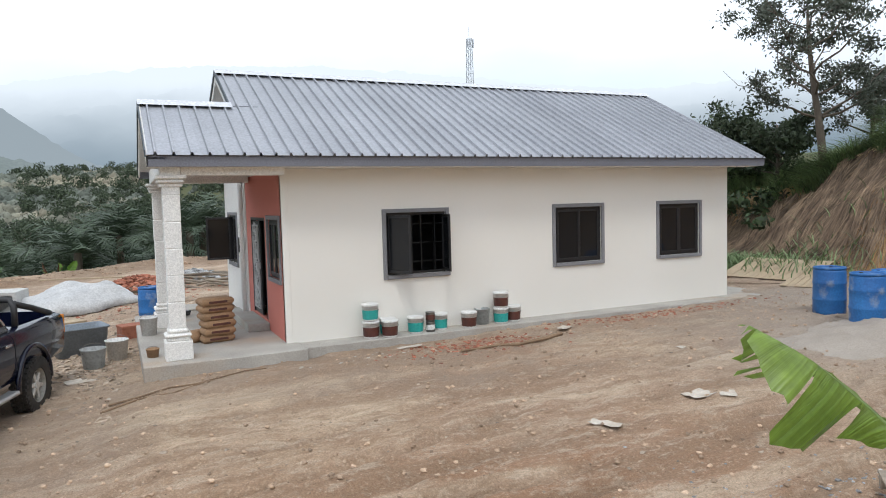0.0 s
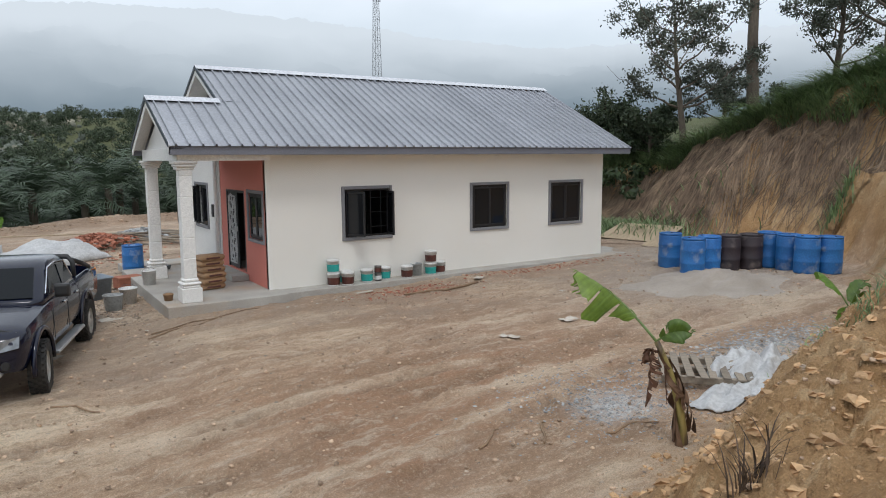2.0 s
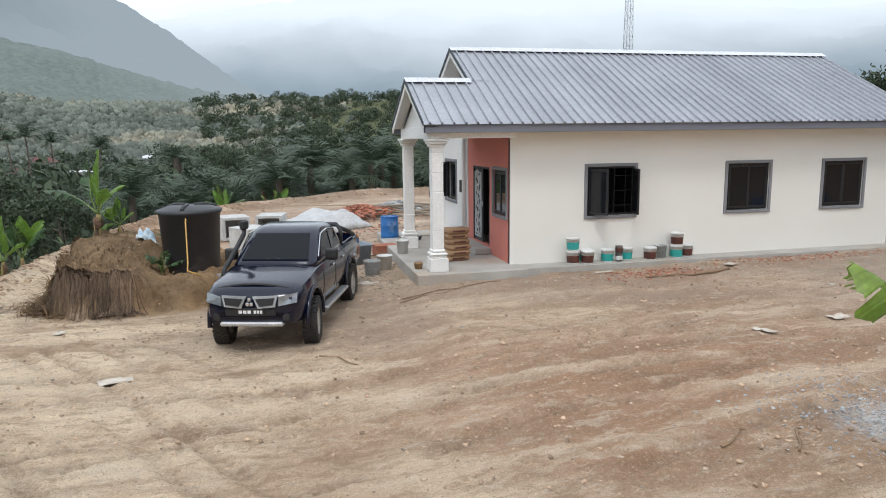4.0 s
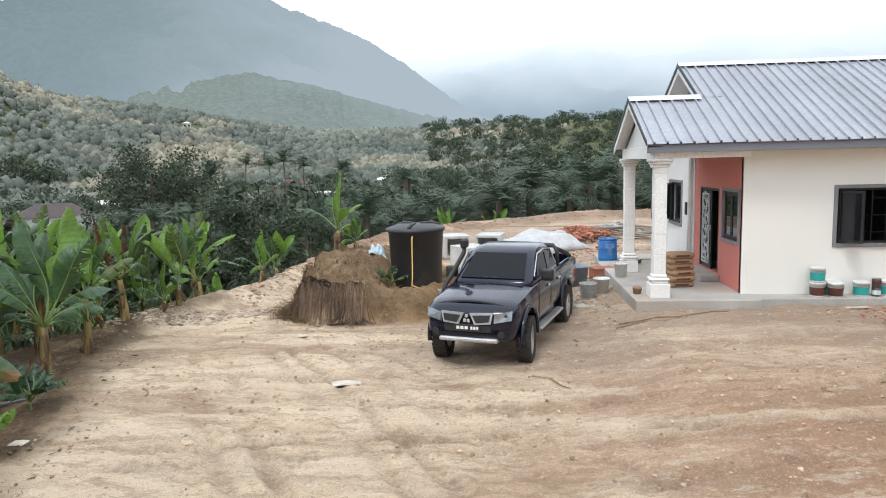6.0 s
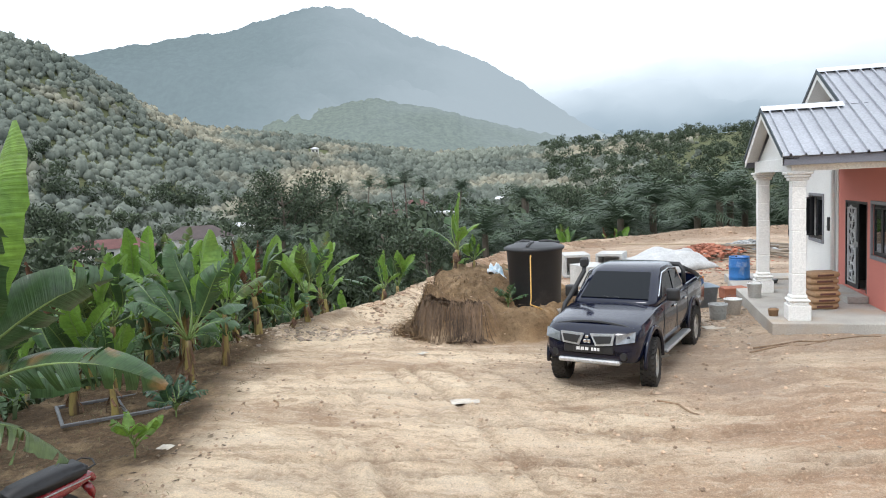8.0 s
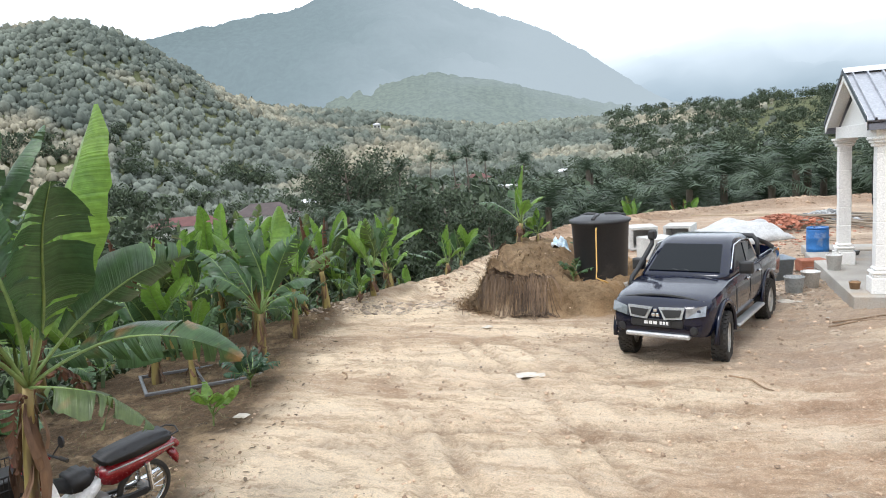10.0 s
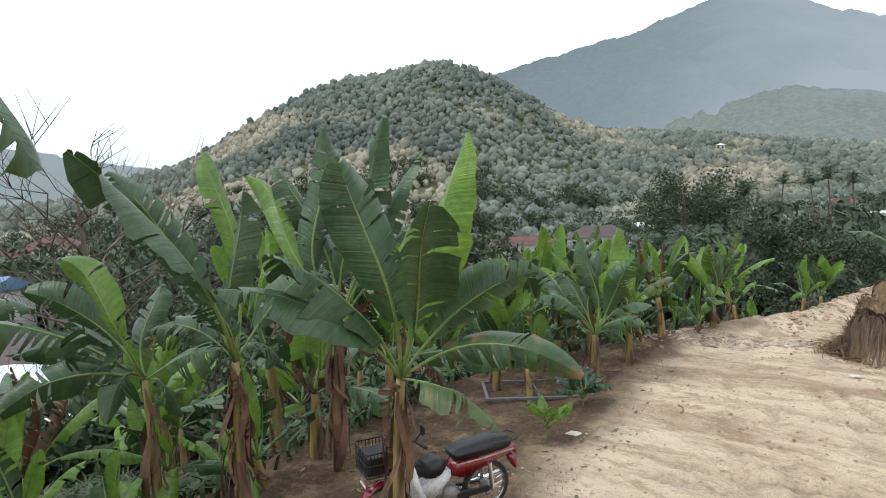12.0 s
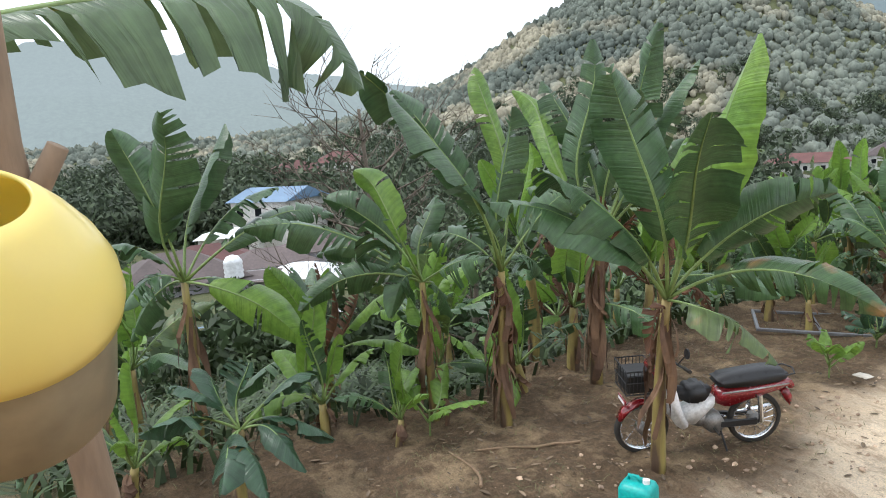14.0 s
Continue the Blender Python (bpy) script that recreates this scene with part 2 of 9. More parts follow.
def ruts(x, y):
    """Tyre tracks across the yard and round the bend: how deep in a rut, how high on its lip."""
    cutm, lipm = 0.0 * x, 0.0 * x
    wob = 0.25 * fbm(x * 0.5, y * 0.5, 2, 61)
    worn = sstep(-0.35, 0.1, fbm(x * 0.8, y * 0.8, 3, 62))
    for c0, slope, amp in ((5.6, 0.16, 0.8), (6.9, 0.22, 0.9), (7.6, 0.06, 0.7), (8.3, 0.12, 1.0), (9.1, 0.18, 0.7), (9.9, 0.10, 0.9), (10.7, 0.04, 0.6), (11.6, 0.10, 0.7), (12.6, 0.02, 0.6)):
        line = y - c0 - slope * (x - 4) - 0.5 * np.sin(x * 0.3 + c0) - wob
        tread = 0.8 + 0.2 * np.sin(x * 40 + 11 * np.abs(line))
        on = ((x > -5) & (x < 17)) * amp * worn
        cutm = np.maximum(cutm, on * np.exp(-(line / 0.13) ** 4) * tread)
        lipm = np.maximum(lipm, on * np.exp(-((np.abs(line) - 0.21) / 0.06) ** 2))
    mid = np.interp(y, [2, 6, 9, 12, 14.5, 17, 19], [0.9, -1.2, -3.0, -4.8, -5.9, -6.3, -6.0])
    for off, amp in ((-1.0, 0.7), (-0.55, 1.0), (0.5, 0.7), (0.95, 1.0), (1.7, 0.6), (2.6, 0.5)):
        line = x - mid - off * np.interp(y, [3, 13, 18], [1.5, 1.0, 0.8]) - wob
        tread = 0.8 + 0.2 * np.sin(y * 38 + 11 * np.abs(line))
        on = ((y > 3) & (y < 19)) * amp * worn * (x < 3)
        cutm = np.maximum(cutm, on * np.exp(-(line / 0.12) ** 4) * tread)
        lipm = np.maximum(lipm, on * np.exp(-((np.abs(line) - 0.20) / 0.06) ** 2))
    return cutm, lipm


def ground_z(x, y, detail=True):
    x, y = np.asarray(x, float), np.asarray(y, float)
    r = np.hypot(x, y)
    az = np.degrees(np.arctan2(-x, y))
    yard = np.interp(x, [-12, -5, -0.5, 1.5, 2.8, 5, 11, 18], [-0.55, -0.42, -0.5, -0.4, -0.25, -0.17, -0.09, -0.02])
    # bank under the camera and to the side of the yard
    q = foot_y(x) - y + 0.5 * fbm(x * 0.9, y * 0.9, 3, 5)
    side = np.interp(x, [-6, -3, 0, 5, 10, 16], [0.2, 0.7, 1.35, 1.45, 1.7, 2.6])
    bank = side * sstep(-0.1, 1.7, q) + np.clip(q - 2, 0, 30) * np.interp(x, [-4, 0, 6, 14], [0, 0.02, 0.12, 0.35])
    # high cut slope
    u = x - 19.6 - 0.5 * np.sin(y * 0.7) - 0.12 * np.clip(y - 16, 0, 40)
    top = np.interp(y, [-20, 2, 9, 12, 16, 20, 30, 60], [8, 7.6, 6.5, 5.5, 4.1, 2.8, 2.0, 1])
    talus = np.interp(y, [6, 9, 13, 18], [2.0, 1.6, 0.9, 0.3])
    cut = talus * sstep(0, 3.2, u) + (top - talus) * sstep(1.2, 4.6 + 0.1 * (20 - y), u + 0.7 * fbm(x * 0.8, y * 0.8, 3, 9)) + np.clip(u - 5, 0, 60) * 0.14
    cut = np.where(u > -0.5, cut, 0)
    z = yard + np.maximum(bank, cut)
    # heap beside the water tank
    dx, dy = (x + 3.0) / 1.95, (y - 16.6) / 2.5
    k = (np.abs(dx) ** 3 + np.abs(dy) ** 3) ** (1 / 3) + 0.14 * fbm(x * 1.3, y * 1.3, 3, 3)
    rise = np.interp(x, [-4.9, -4.2, -3.4, -2.75, -2.3, -1.2], [0.65, 0.8, 0.85, 0.8, 0.66, 0.58]) + 0.3 * sstep(14.8, 17.0, y) * sstep(-2.3, -3.2, x)
    z = z + rise * (1 - sstep(0.89, 1.02, k))
    # berm at the back and along the bend of the track
    edge = np.interp(az, EDGE_AZ, EDGE_R)
    s = r - edge
    bw = np.interp(az, [-30, 0, 10, 20, 30, 45], [0.3, 0.3, 0.28, 0.25, 0.25, 0.0])
    z = z + bw * np.exp(-((s + 1.0) / 0.9) ** 2) * (1 + 0.35 * fbm(x * 0.7, y * 0.7, 3, 8)) * (x < 17)
    # drop to the valley
    val = np.interp(az, VAL_AZ, VAL_Z)
    drop = np.where(s > 0, (1 - np.exp(-np.clip(s, 0, None) / 30.0)) * (val - z), 0)
    high = (x > 18) & (y < 45)
    z = z + np.where(high, 0, drop)
    # wooded hills
    el = np.interp(az, HILL_AZ, HILL_EL)
    hr = np.interp(az, HILL_AZ, HILL_R)
    hh = EYE_Z + hr * np.tan(np.radians(el)) - val
    fall = np.where(r < hr, sstep(0.36, 1.0, r / hr) ** 1.1, np.exp(-((r - hr) / 260.0) ** 2))
    z = z + np.where((np.abs(az) < 100) & (r > 60), np.clip(hh, 0, None) * fall * (1 + 0.10 * fbm(x * 0.012, y * 0.012, 4, 4) * (r < hr * 0.97)), 0)
    if detail:
        w = np.exp(-r / 60.0)
        z = z + w * (0.09 * fbm(x * 0.55, y * 0.55, 3, 11) + 0.06 * fbm(x * 2.6, y * 4.2, 4, 21, 0.65) + 0.05 * np.abs(fbm(x * 7, y * 7, 3, 23)))
        cutm, lipm = ruts(x, y)
        z = z - 0.075 * cutm + 0.04 * lipm
        heap_m = 1 - sstep(0.9, 1.15, k)
        z = z + heap_m * (0.16 * fbm(x * 1.1 + 3, y * 1.1, 2, 34) + 0.20 * fbm(x * 3.1, y * 3.1, 4, 35, 0.65) - 0.03)
        z = z - 0.55 * np.abs(fbm(x * 0.45, y * 2.3, 4, 37, 0.6)) * sstep(0.3, 1.6, u) * (1 - sstep(4.0, 6.5, u)) * (u > 0)
        rough = np.maximum(sstep(0.2, 1.2, np.maximum(q, u)), 0)
        z = z + w * rough * (0.32 * fbm(x * 1.6, y * 1.6, 4, 31) + 0.17 * fbm(x * 5, y * 5, 4, 33, 0.65) + 0.07 * np.abs(fbm(x * 11, y * 11, 3, 36, 0.7)))
    return z


def gz(x, y):
    return float(ground_z(np.array([x]), np.array([y]))[0])


az_v = np.radians(np.concatenate([np.arange(-76, 112, 0.34), np.arange(112, 284, 4.0)]))
rad = np.concatenate([np.linspace(0.01, 4, 16), np.arange(4.2, 24, 0.09), np.arange(24, 48, 0.25), 48 * np.exp(np.linspace(0, math.log(1000 / 48), 110)), np.linspace(1060, 4600, 12)])
AZ, RR = np.meshgrid(az_v, rad)
gx, gy = -np.sin(AZ) * RR + 0.4 * np.exp(-RR), np.cos(AZ) * RR - 0.5 * np.exp(-RR)
gzz = ground_z(gx, gy)
na, nr = len(az_v), len(rad)
idx = np.arange(na * nr).reshape(nr, na)
nxt = np.roll(idx, -1, axis=1)
quads = np.stack([idx[:-1], idx[1:], nxt[1:], nxt[:-1]], -1).reshape(-1, 4)[:, ::-1]
ground = mesh_np("ground", np.stack([gx, gy, gzz], -1).reshape(-1, 3), quads)
tagged(ground, "bare tan and reddish earth yard with tyre ruts, falling away to a green valley", "ground", kind="structure")
# cover: 0 bare earth, 1 grass and litter ; sandy: pale worn track ; clay: orange cut faces
edge_v = np.interp(np.degrees(np.arctan2(-gx, gy)), EDGE_AZ, EDGE_R)
s_v = RR - edge_v
nz = fbm(gx * 0.6, gy * 0.6, 4, 41)
cover = np.clip(sstep(0.2, 4, s_v + 2 * nz), 0, 1) * ((gx < 17) | (gy > 45))
u_v = gx - 19.6 - 0.12 * np.clip(gy - 16, 0, 40)
cover = np.maximum(cover, sstep(4.5, 7, u_v + nz))
litter_line = np.interp(gy, [-5, 0, 4, 6, 8, 10.5, 13.5, 15], [-1.8, -2.9, -4.45, -5.05, -5.7, -6.7, -7.5, -7.3])
litter = sstep(0.5, -0.7, gx - litter_line + 0.8 * nz) * (gx < 0)
q_v = foot_y(gx) - gy
heap_v = 1 - sstep(0.92, 1.08, (((gx + 3.0) / 1.95) ** 4 + ((gy - 16.6) / 2.5) ** 4) ** 0.25)
litter = np.maximum(litter, heap_v * (0.28 + 0.5 * sstep(-0.05, 0.3, nz + 0.35 * sstep(-2.6, -4.2, gx) + 0.1 * (gy > 15.2))))
litter = np.maximum(litter, 0.55 * np.exp(-((s_v + 1.0) / 2.2) ** 2) * (RR > 20) * (gx < 17) * sstep(-0.4, 0.2, nz + 0.1))
clay = np.maximum(sstep(-0.3, 0.8, q_v + nz), sstep(-0.5, 1.0, u_v + nz)) * (RR < 60)
clay = np.maximum(clay, heap_v)
warm = np.clip(1.25 * np.exp(-(((gx - 5.2) / 4.2) ** 2 + ((gy - 7.4) / 2.9) ** 2)) + 0.8 * np.exp(-(((gx - 9.0) / 3.0) ** 2 + ((gy - 12.6) / 1.2) ** 2)) + 0.5 * nz + 0.9 * np.exp(-((s_v + 1.0) / 3.0) ** 2) * (RR > 25), 0, 1)
sandy = np.clip(sstep(7.0, -3.5, gx + 0.3 * (gy - 9) + 3.0 * nz), 0, 1) * sstep(26, 18, RR)
grey = np.exp(-(((gx - 14.5) / 3.6) ** 2 + ((gy - 10.2) / 2.2) ** 2)) + 0.8 * np.exp(-(((gx - 17) / 3) ** 2 + ((gy - 14) / 1.5) ** 2))
for key, arr in (("cover", cover), ("litter", litter), ("clay", clay), ("sandy", sandy), ("warm", warm), ("grey", np.clip(grey, 0, 1)), ("rut", ruts(gx, gy)[0]), ("damp", sstep(10.3, 12.6, gy + 2 * nz) * sstep(-3.0, -0.5, gx + 2 * nz) * (gy < 44)), ("spill", np.clip(1.3 * np.exp(-(((gx - 6.3) / 0.75) ** 2 + ((gy - 5.8) / 0.5) ** 2)) + np.exp(-(((gx - 9.6) / 1.2) ** 2 + ((gy - 5.95) / 0.35) ** 2)) + 0.8 * nz - 0.1, 0, 1) * (np.hypot((gx - 8) / 3, gy - 5.9) < 1.3))):
    at = ground.data.attributes.new(key, "FLOAT", "POINT")
    at.data.foreach_set("value", np.ascontiguousarray(arr, dtype=np.float32).ravel())


def ground_material():
    ma = bpy.data.materials.new("earth")
    ma.use_nodes = True
    N, L = ma.node_tree.nodes, ma.node_tree.links
    b = N["Principled BSDF"]
    pos = N.new("ShaderNodeNewGeometry").outputs["Position"]

    def noise(scale, detail=6, rough=0.6, stretch=None):
        n = N.new("ShaderNodeTexNoise")
        n.inputs["Scale"].default_value, n.inputs["Detail"].default_value, n.inputs["Roughness"].default_value = scale, detail, rough
        v = pos
        if stretch:
            mp = N.new("ShaderNodeMapping")
            mp.inputs["Scale"].default_value = stretch
            mp.inputs["Rotation"].default_value = (0, 0, 0.35)
            L.new(pos, mp.inputs[0])
            v = mp.outputs[0]
        L.new(v, n.inputs["Vector"])
        return n.outputs[0]

    def rng(v, a, c, lo=0.0, hi=1.0):
        n = N.new("ShaderNodeMapRange")
        for i, x in enumerate((a, c, lo, hi)):
            n.inputs[i + 1].default_value = x
        L.new(v, n.inputs[0])
        return n.outputs[0]

    def mix(f, a, c, blend="MIX"):
        n = N.new("ShaderNodeMix")
        n.data_type, n.blend_type = "RGBA", blend
        if hasattr(f, "links"):
            L.new(f, n.inputs[0])
        else:
            n.inputs[0].default_value = f
        for v, i in ((a, 6), (c, 7)):
            if hasattr(v, "links"):
                L.new(v, n.inputs[i])
            else:
                n.inputs[i].default_value = (*v, 1)
        return n.outputs[2]

    def attr(key):
        n = N.new("ShaderNodeAttribute")
        n.attribute_name = key
        return n.outputs["Fac"]

    def mul(a, c):
        n = N.new("ShaderNodeMath")
        n.operation = "MULTIPLY"
        for v, i in ((a, 0), (c, 1)):
            if hasattr(v, "links"):
                L.new(v, n.inputs[i])
            else:
                n.inputs[i].default_value = v
        return n.outputs[0]

    large, mid, fine, grit = noise(0.35), noise(1.5, 9, 0.72), noise(11, 6, 0.7), noise(60, 3)
    streak = noise(1.4, 9, 0.8, (0.45, 1.8, 1))
    red = mix(rng(mid, 0.35, 0.65), (0.60, 0.44, 0.325), (0.45, 0.315, 0.225))
    pale = mix(rng(large, 0.3, 0.7), (0.88, 0.72, 0.53), (0.75, 0.60, 0.43))
    soil = mix(rng(large, 0.42, 0.6), red, mix(0.5, red, pale))
    soil = mix(attr("sandy"), soil, pale)
    soil = mix(mul(attr("warm"), rng(large, 0.3, 0.5, 0.3, 0.85)), soil, mix(rng(fine, 0.35, 0.65), (0.47, 0.27, 0.165), (0.34, 0.185, 0.11)))
    soil = mix(rng(streak, 0.49, 0.60, 0, 0.6), soil, (0.36, 0.24, 0.16))
    sweep = noise(0.6, 6, 0.62, (0.3, 1.7, 1))
    soil = mix(rng(sweep, 0.50, 0.60, 0, 0.6), soil, mix(rng(fine, 0.4, 0.6), (0.40, 0.265, 0.175), (0.30, 0.20, 0.135)))
    soil = mix(rng(sweep, 0.47, 0.38, 0, 0.5), soil, (0.84, 0.70, 0.53))
    scuff = noise(3.4, 10, 0.75, (0.5, 1.6, 1))
    soil = mix(rng(scuff, 0.53, 0.59, 0, 0.5), soil, (0.38, 0.25, 0.16))
    soil = mix(rng(scuff, 0.47, 0.40, 0, 0.4), soil, (0.78, 0.66, 0.52))
    soil = mix(rng(fine, 0.55, 0.66, 0, 0.4), soil, (0.78, 0.63, 0.48))
    soil = mix(rng(fine, 0.44, 0.34, 0, 0.3), soil, (0.24, 0.165, 0.115))
    soil = mix(mul(attr("rut"), rng(mid, 0.42, 0.58, 0.25, 0.85)), soil, mix(rng(fine, 0.4, 0.6), (0.32, 0.215, 0.145), (0.22, 0.145, 0.095)))
    crumb = noise(24, 5, 0.75)
    soil = mix(rng(crumb, 0.57, 0.66, 0, 0.45), soil, (0.30, 0.205, 0.135))
    soil = mix(rng(crumb, 0.45, 0.36, 0, 0.35), soil, (0.82, 0.66, 0.49))
    soil = mix(mul(attr("damp"), rng(mid, 0.38, 0.6, 0.25, 0.75)), soil, (0.40, 0.31, 0.24))
    soil = mix(mul(attr("spill"), rng(fine, 0.38, 0.58, 0.3, 0.95)), soil, (0.66, 0.66, 0.65))
    soil = mix(mul(attr("grey"), 0.85), soil, mix(rng(fine, 0.3, 0.7), (0.46, 0.41, 0.36), (0.36, 0.32, 0.28)))
    clay = mix(rng(mid, 0.35, 0.65), (0.57, 0.37, 0.20), (0.40, 0.24, 0.12))
    clay = mix(rng(large, 0.5, 0.65, 0, 0.6), clay, (0.66, 0.50, 0.32))
    clay = mix(rng(fine, 0.54, 0.62, 0, 0.6), clay, (0.30, 0.175, 0.09))
    clay = mix(rng(scuff, 0.46, 0.40, 0, 0.5), clay, (0.72, 0.54, 0.34))
    soil = mix(attr("clay"), soil, clay)
    lit = mix(rng(fine, 0.35, 0.65), (0.18, 0.12, 0.075), (0.095, 0.068, 0.043))
    lit = mix(rng(mid, 0.50, 0.64, 0, 0.8), lit, (0.38, 0.275, 0.17))
    soil = mix(attr("litter"), soil, lit)
    green = mix(rng(mid, 0.35, 0.65), (0.075, 0.095, 0.045), (0.12, 0.115, 0.06))
    soil = mix(attr("cover"), soil, green)
    hsv = N.new("ShaderNodeHueSaturation")
    L.new(soil, hsv.inputs["Color"])
    hsv.inputs["Saturation"].default_value = 1.04
    L.new(rng(grit, 0.3, 0.7, 0.8, 1.2), hsv.inputs["Value"])
    L.new(hsv.outputs[0], b.inputs["Base Color"])
    b.inputs["Roughness"].default_value = 0.95
    b.inputs["Specular IOR Level"].default_value = 0.2
    add = N.new("ShaderNodeMath")
    add.operation = "MULTIPLY_ADD"
    add.inputs[1].default_value = 2.5
    L.new(fine, add.inputs[0])
    L.new(grit, add.inputs[2])
    add2 = N.new("ShaderNodeMath")
    add2.operation = "MULTIPLY_ADD"
    add2.inputs[1].default_value = 4.0
    L.new(scuff, add2.inputs[0])
    L.new(add.outputs[0], add2.inputs[2])
    bp = N.new("ShaderNodeBump")
    bp.inputs["Strength"].default_value, bp.inputs["Distance"].default_value = 0.8, 0.045
    L.new(add2.outputs[0], bp.inputs["Height"])
    L.new(bp.outputs[0], b.inputs["Normal"])
    return ma


ground.data.materials.append(ground_material())

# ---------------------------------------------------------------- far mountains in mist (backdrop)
def painted_mist_material(name, green, mist, z0, z1, amount=1.0, base=0.0, scale=0.004, cloud=(0.80, 0.85, 0.89), c0=9999, c1=10000, drift=0.0):
    """Far wooded slope; mist painted on as emission, thicker with height, in uneven banks."""
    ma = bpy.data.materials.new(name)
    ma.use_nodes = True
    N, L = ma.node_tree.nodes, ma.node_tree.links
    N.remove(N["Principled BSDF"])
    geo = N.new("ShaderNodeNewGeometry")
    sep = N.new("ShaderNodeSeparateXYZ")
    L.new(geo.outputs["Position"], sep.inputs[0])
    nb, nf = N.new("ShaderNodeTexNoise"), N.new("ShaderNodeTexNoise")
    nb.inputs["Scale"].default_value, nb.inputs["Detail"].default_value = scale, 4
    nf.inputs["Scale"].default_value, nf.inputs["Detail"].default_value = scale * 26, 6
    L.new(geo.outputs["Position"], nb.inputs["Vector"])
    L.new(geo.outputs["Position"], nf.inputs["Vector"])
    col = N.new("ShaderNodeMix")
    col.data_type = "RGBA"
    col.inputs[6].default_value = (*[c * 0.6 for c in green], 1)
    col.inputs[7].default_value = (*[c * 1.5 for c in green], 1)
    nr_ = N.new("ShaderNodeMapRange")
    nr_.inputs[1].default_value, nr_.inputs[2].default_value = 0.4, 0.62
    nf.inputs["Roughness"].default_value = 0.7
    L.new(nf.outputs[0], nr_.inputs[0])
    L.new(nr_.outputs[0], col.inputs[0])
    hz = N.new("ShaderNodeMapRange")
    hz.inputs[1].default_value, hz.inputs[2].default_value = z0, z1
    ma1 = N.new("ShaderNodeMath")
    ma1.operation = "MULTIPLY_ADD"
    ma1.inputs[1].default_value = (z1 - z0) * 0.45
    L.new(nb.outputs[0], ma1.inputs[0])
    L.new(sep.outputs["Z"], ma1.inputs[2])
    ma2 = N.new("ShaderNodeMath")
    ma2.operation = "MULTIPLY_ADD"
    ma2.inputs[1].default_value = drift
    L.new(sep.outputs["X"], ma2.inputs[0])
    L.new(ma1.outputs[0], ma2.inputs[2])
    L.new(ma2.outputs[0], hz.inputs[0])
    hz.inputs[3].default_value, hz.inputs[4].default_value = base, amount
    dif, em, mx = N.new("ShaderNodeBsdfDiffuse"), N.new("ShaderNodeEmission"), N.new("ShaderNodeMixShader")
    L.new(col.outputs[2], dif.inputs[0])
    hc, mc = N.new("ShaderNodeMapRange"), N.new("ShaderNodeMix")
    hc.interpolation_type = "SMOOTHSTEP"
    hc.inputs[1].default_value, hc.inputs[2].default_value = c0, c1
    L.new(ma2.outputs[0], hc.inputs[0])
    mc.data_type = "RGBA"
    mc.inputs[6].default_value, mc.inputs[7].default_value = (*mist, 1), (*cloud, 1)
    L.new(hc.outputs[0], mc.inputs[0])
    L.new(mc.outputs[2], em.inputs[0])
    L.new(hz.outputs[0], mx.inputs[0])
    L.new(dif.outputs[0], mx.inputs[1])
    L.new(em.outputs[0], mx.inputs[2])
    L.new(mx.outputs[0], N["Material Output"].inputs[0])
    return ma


def far_range(name, azs, els, dist, depth, material, label, seed, rough=0.13):
    a = np.arange(min(azs), max(azs) + 0.01, 0.12)
    el = sum(np.interp(a + o, azs[::-1], els[::-1]) for o in (-1.2, -0.8, -0.4, 0, 0.4, 0.8, 1.2)) / 7
    el = el + 0.22 * fbm(a * 0.9, a * 0, 3, seed + 5) + 0.13 * fbm(a * 3.7, a * 0, 2, seed + 6)
    t = np.linspace(0, 1, 40)
    A, T = np.meshgrid(a, t)
    r = dist - depth * (1 - T)
    top = EYE_Z + dist * np.tan(np.radians(el))[None, :]
    x, y = -np.sin(np.radians(A)) * r, np.cos(np.radians(A)) * r
    shape = T ** 1.15
    z = -25 + (top + 25) * shape * (1 + rough * fbm(x * 6 / dist * 3, y * 6 / dist * 3, 5, seed) * (1 - T) * 4)
    z += dist * 0.0008 * fbm(x * 0.03, y * 0.03, 3, seed + 3)
    i = np.arange(A.size).reshape(A.shape)
    q = np.stack([i[:-1, :-1], i[:-1, 1:], i[1:, 1:], i[1:, :-1]], -1).reshape(-1, 4)
    ob = mesh_np(name, np.stack([x, y, z], -1).reshape(-1, 3), q, material)
    return tagged(ob, label, "mountain", kind="structure")


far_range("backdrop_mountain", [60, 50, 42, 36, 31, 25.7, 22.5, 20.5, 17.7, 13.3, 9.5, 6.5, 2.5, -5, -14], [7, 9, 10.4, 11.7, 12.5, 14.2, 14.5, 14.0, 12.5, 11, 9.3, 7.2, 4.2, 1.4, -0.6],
          1500, 800, painted_mist_material("misty_mountain_forest", (0.055, 0.078, 0.068), (0.225, 0.29, 0.33), -1160, 60, 0.95, 0.42, 0.003, (0.33, 0.395, 0.445), -320, 160, 1.3),
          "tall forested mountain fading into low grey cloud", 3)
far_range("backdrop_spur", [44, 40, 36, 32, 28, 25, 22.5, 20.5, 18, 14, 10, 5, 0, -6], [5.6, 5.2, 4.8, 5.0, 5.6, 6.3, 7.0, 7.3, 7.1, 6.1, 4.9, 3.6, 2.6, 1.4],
          1000, 520, painted_mist_material("misty_wooded_spur", (0.13, 0.15, 0.105), (0.215, 0.27, 0.295), -720, 420, 0.85, 0.22, 0.006, (0.32, 0.38, 0.425), -75, 375, 1.3),
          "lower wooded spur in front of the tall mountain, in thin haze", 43)
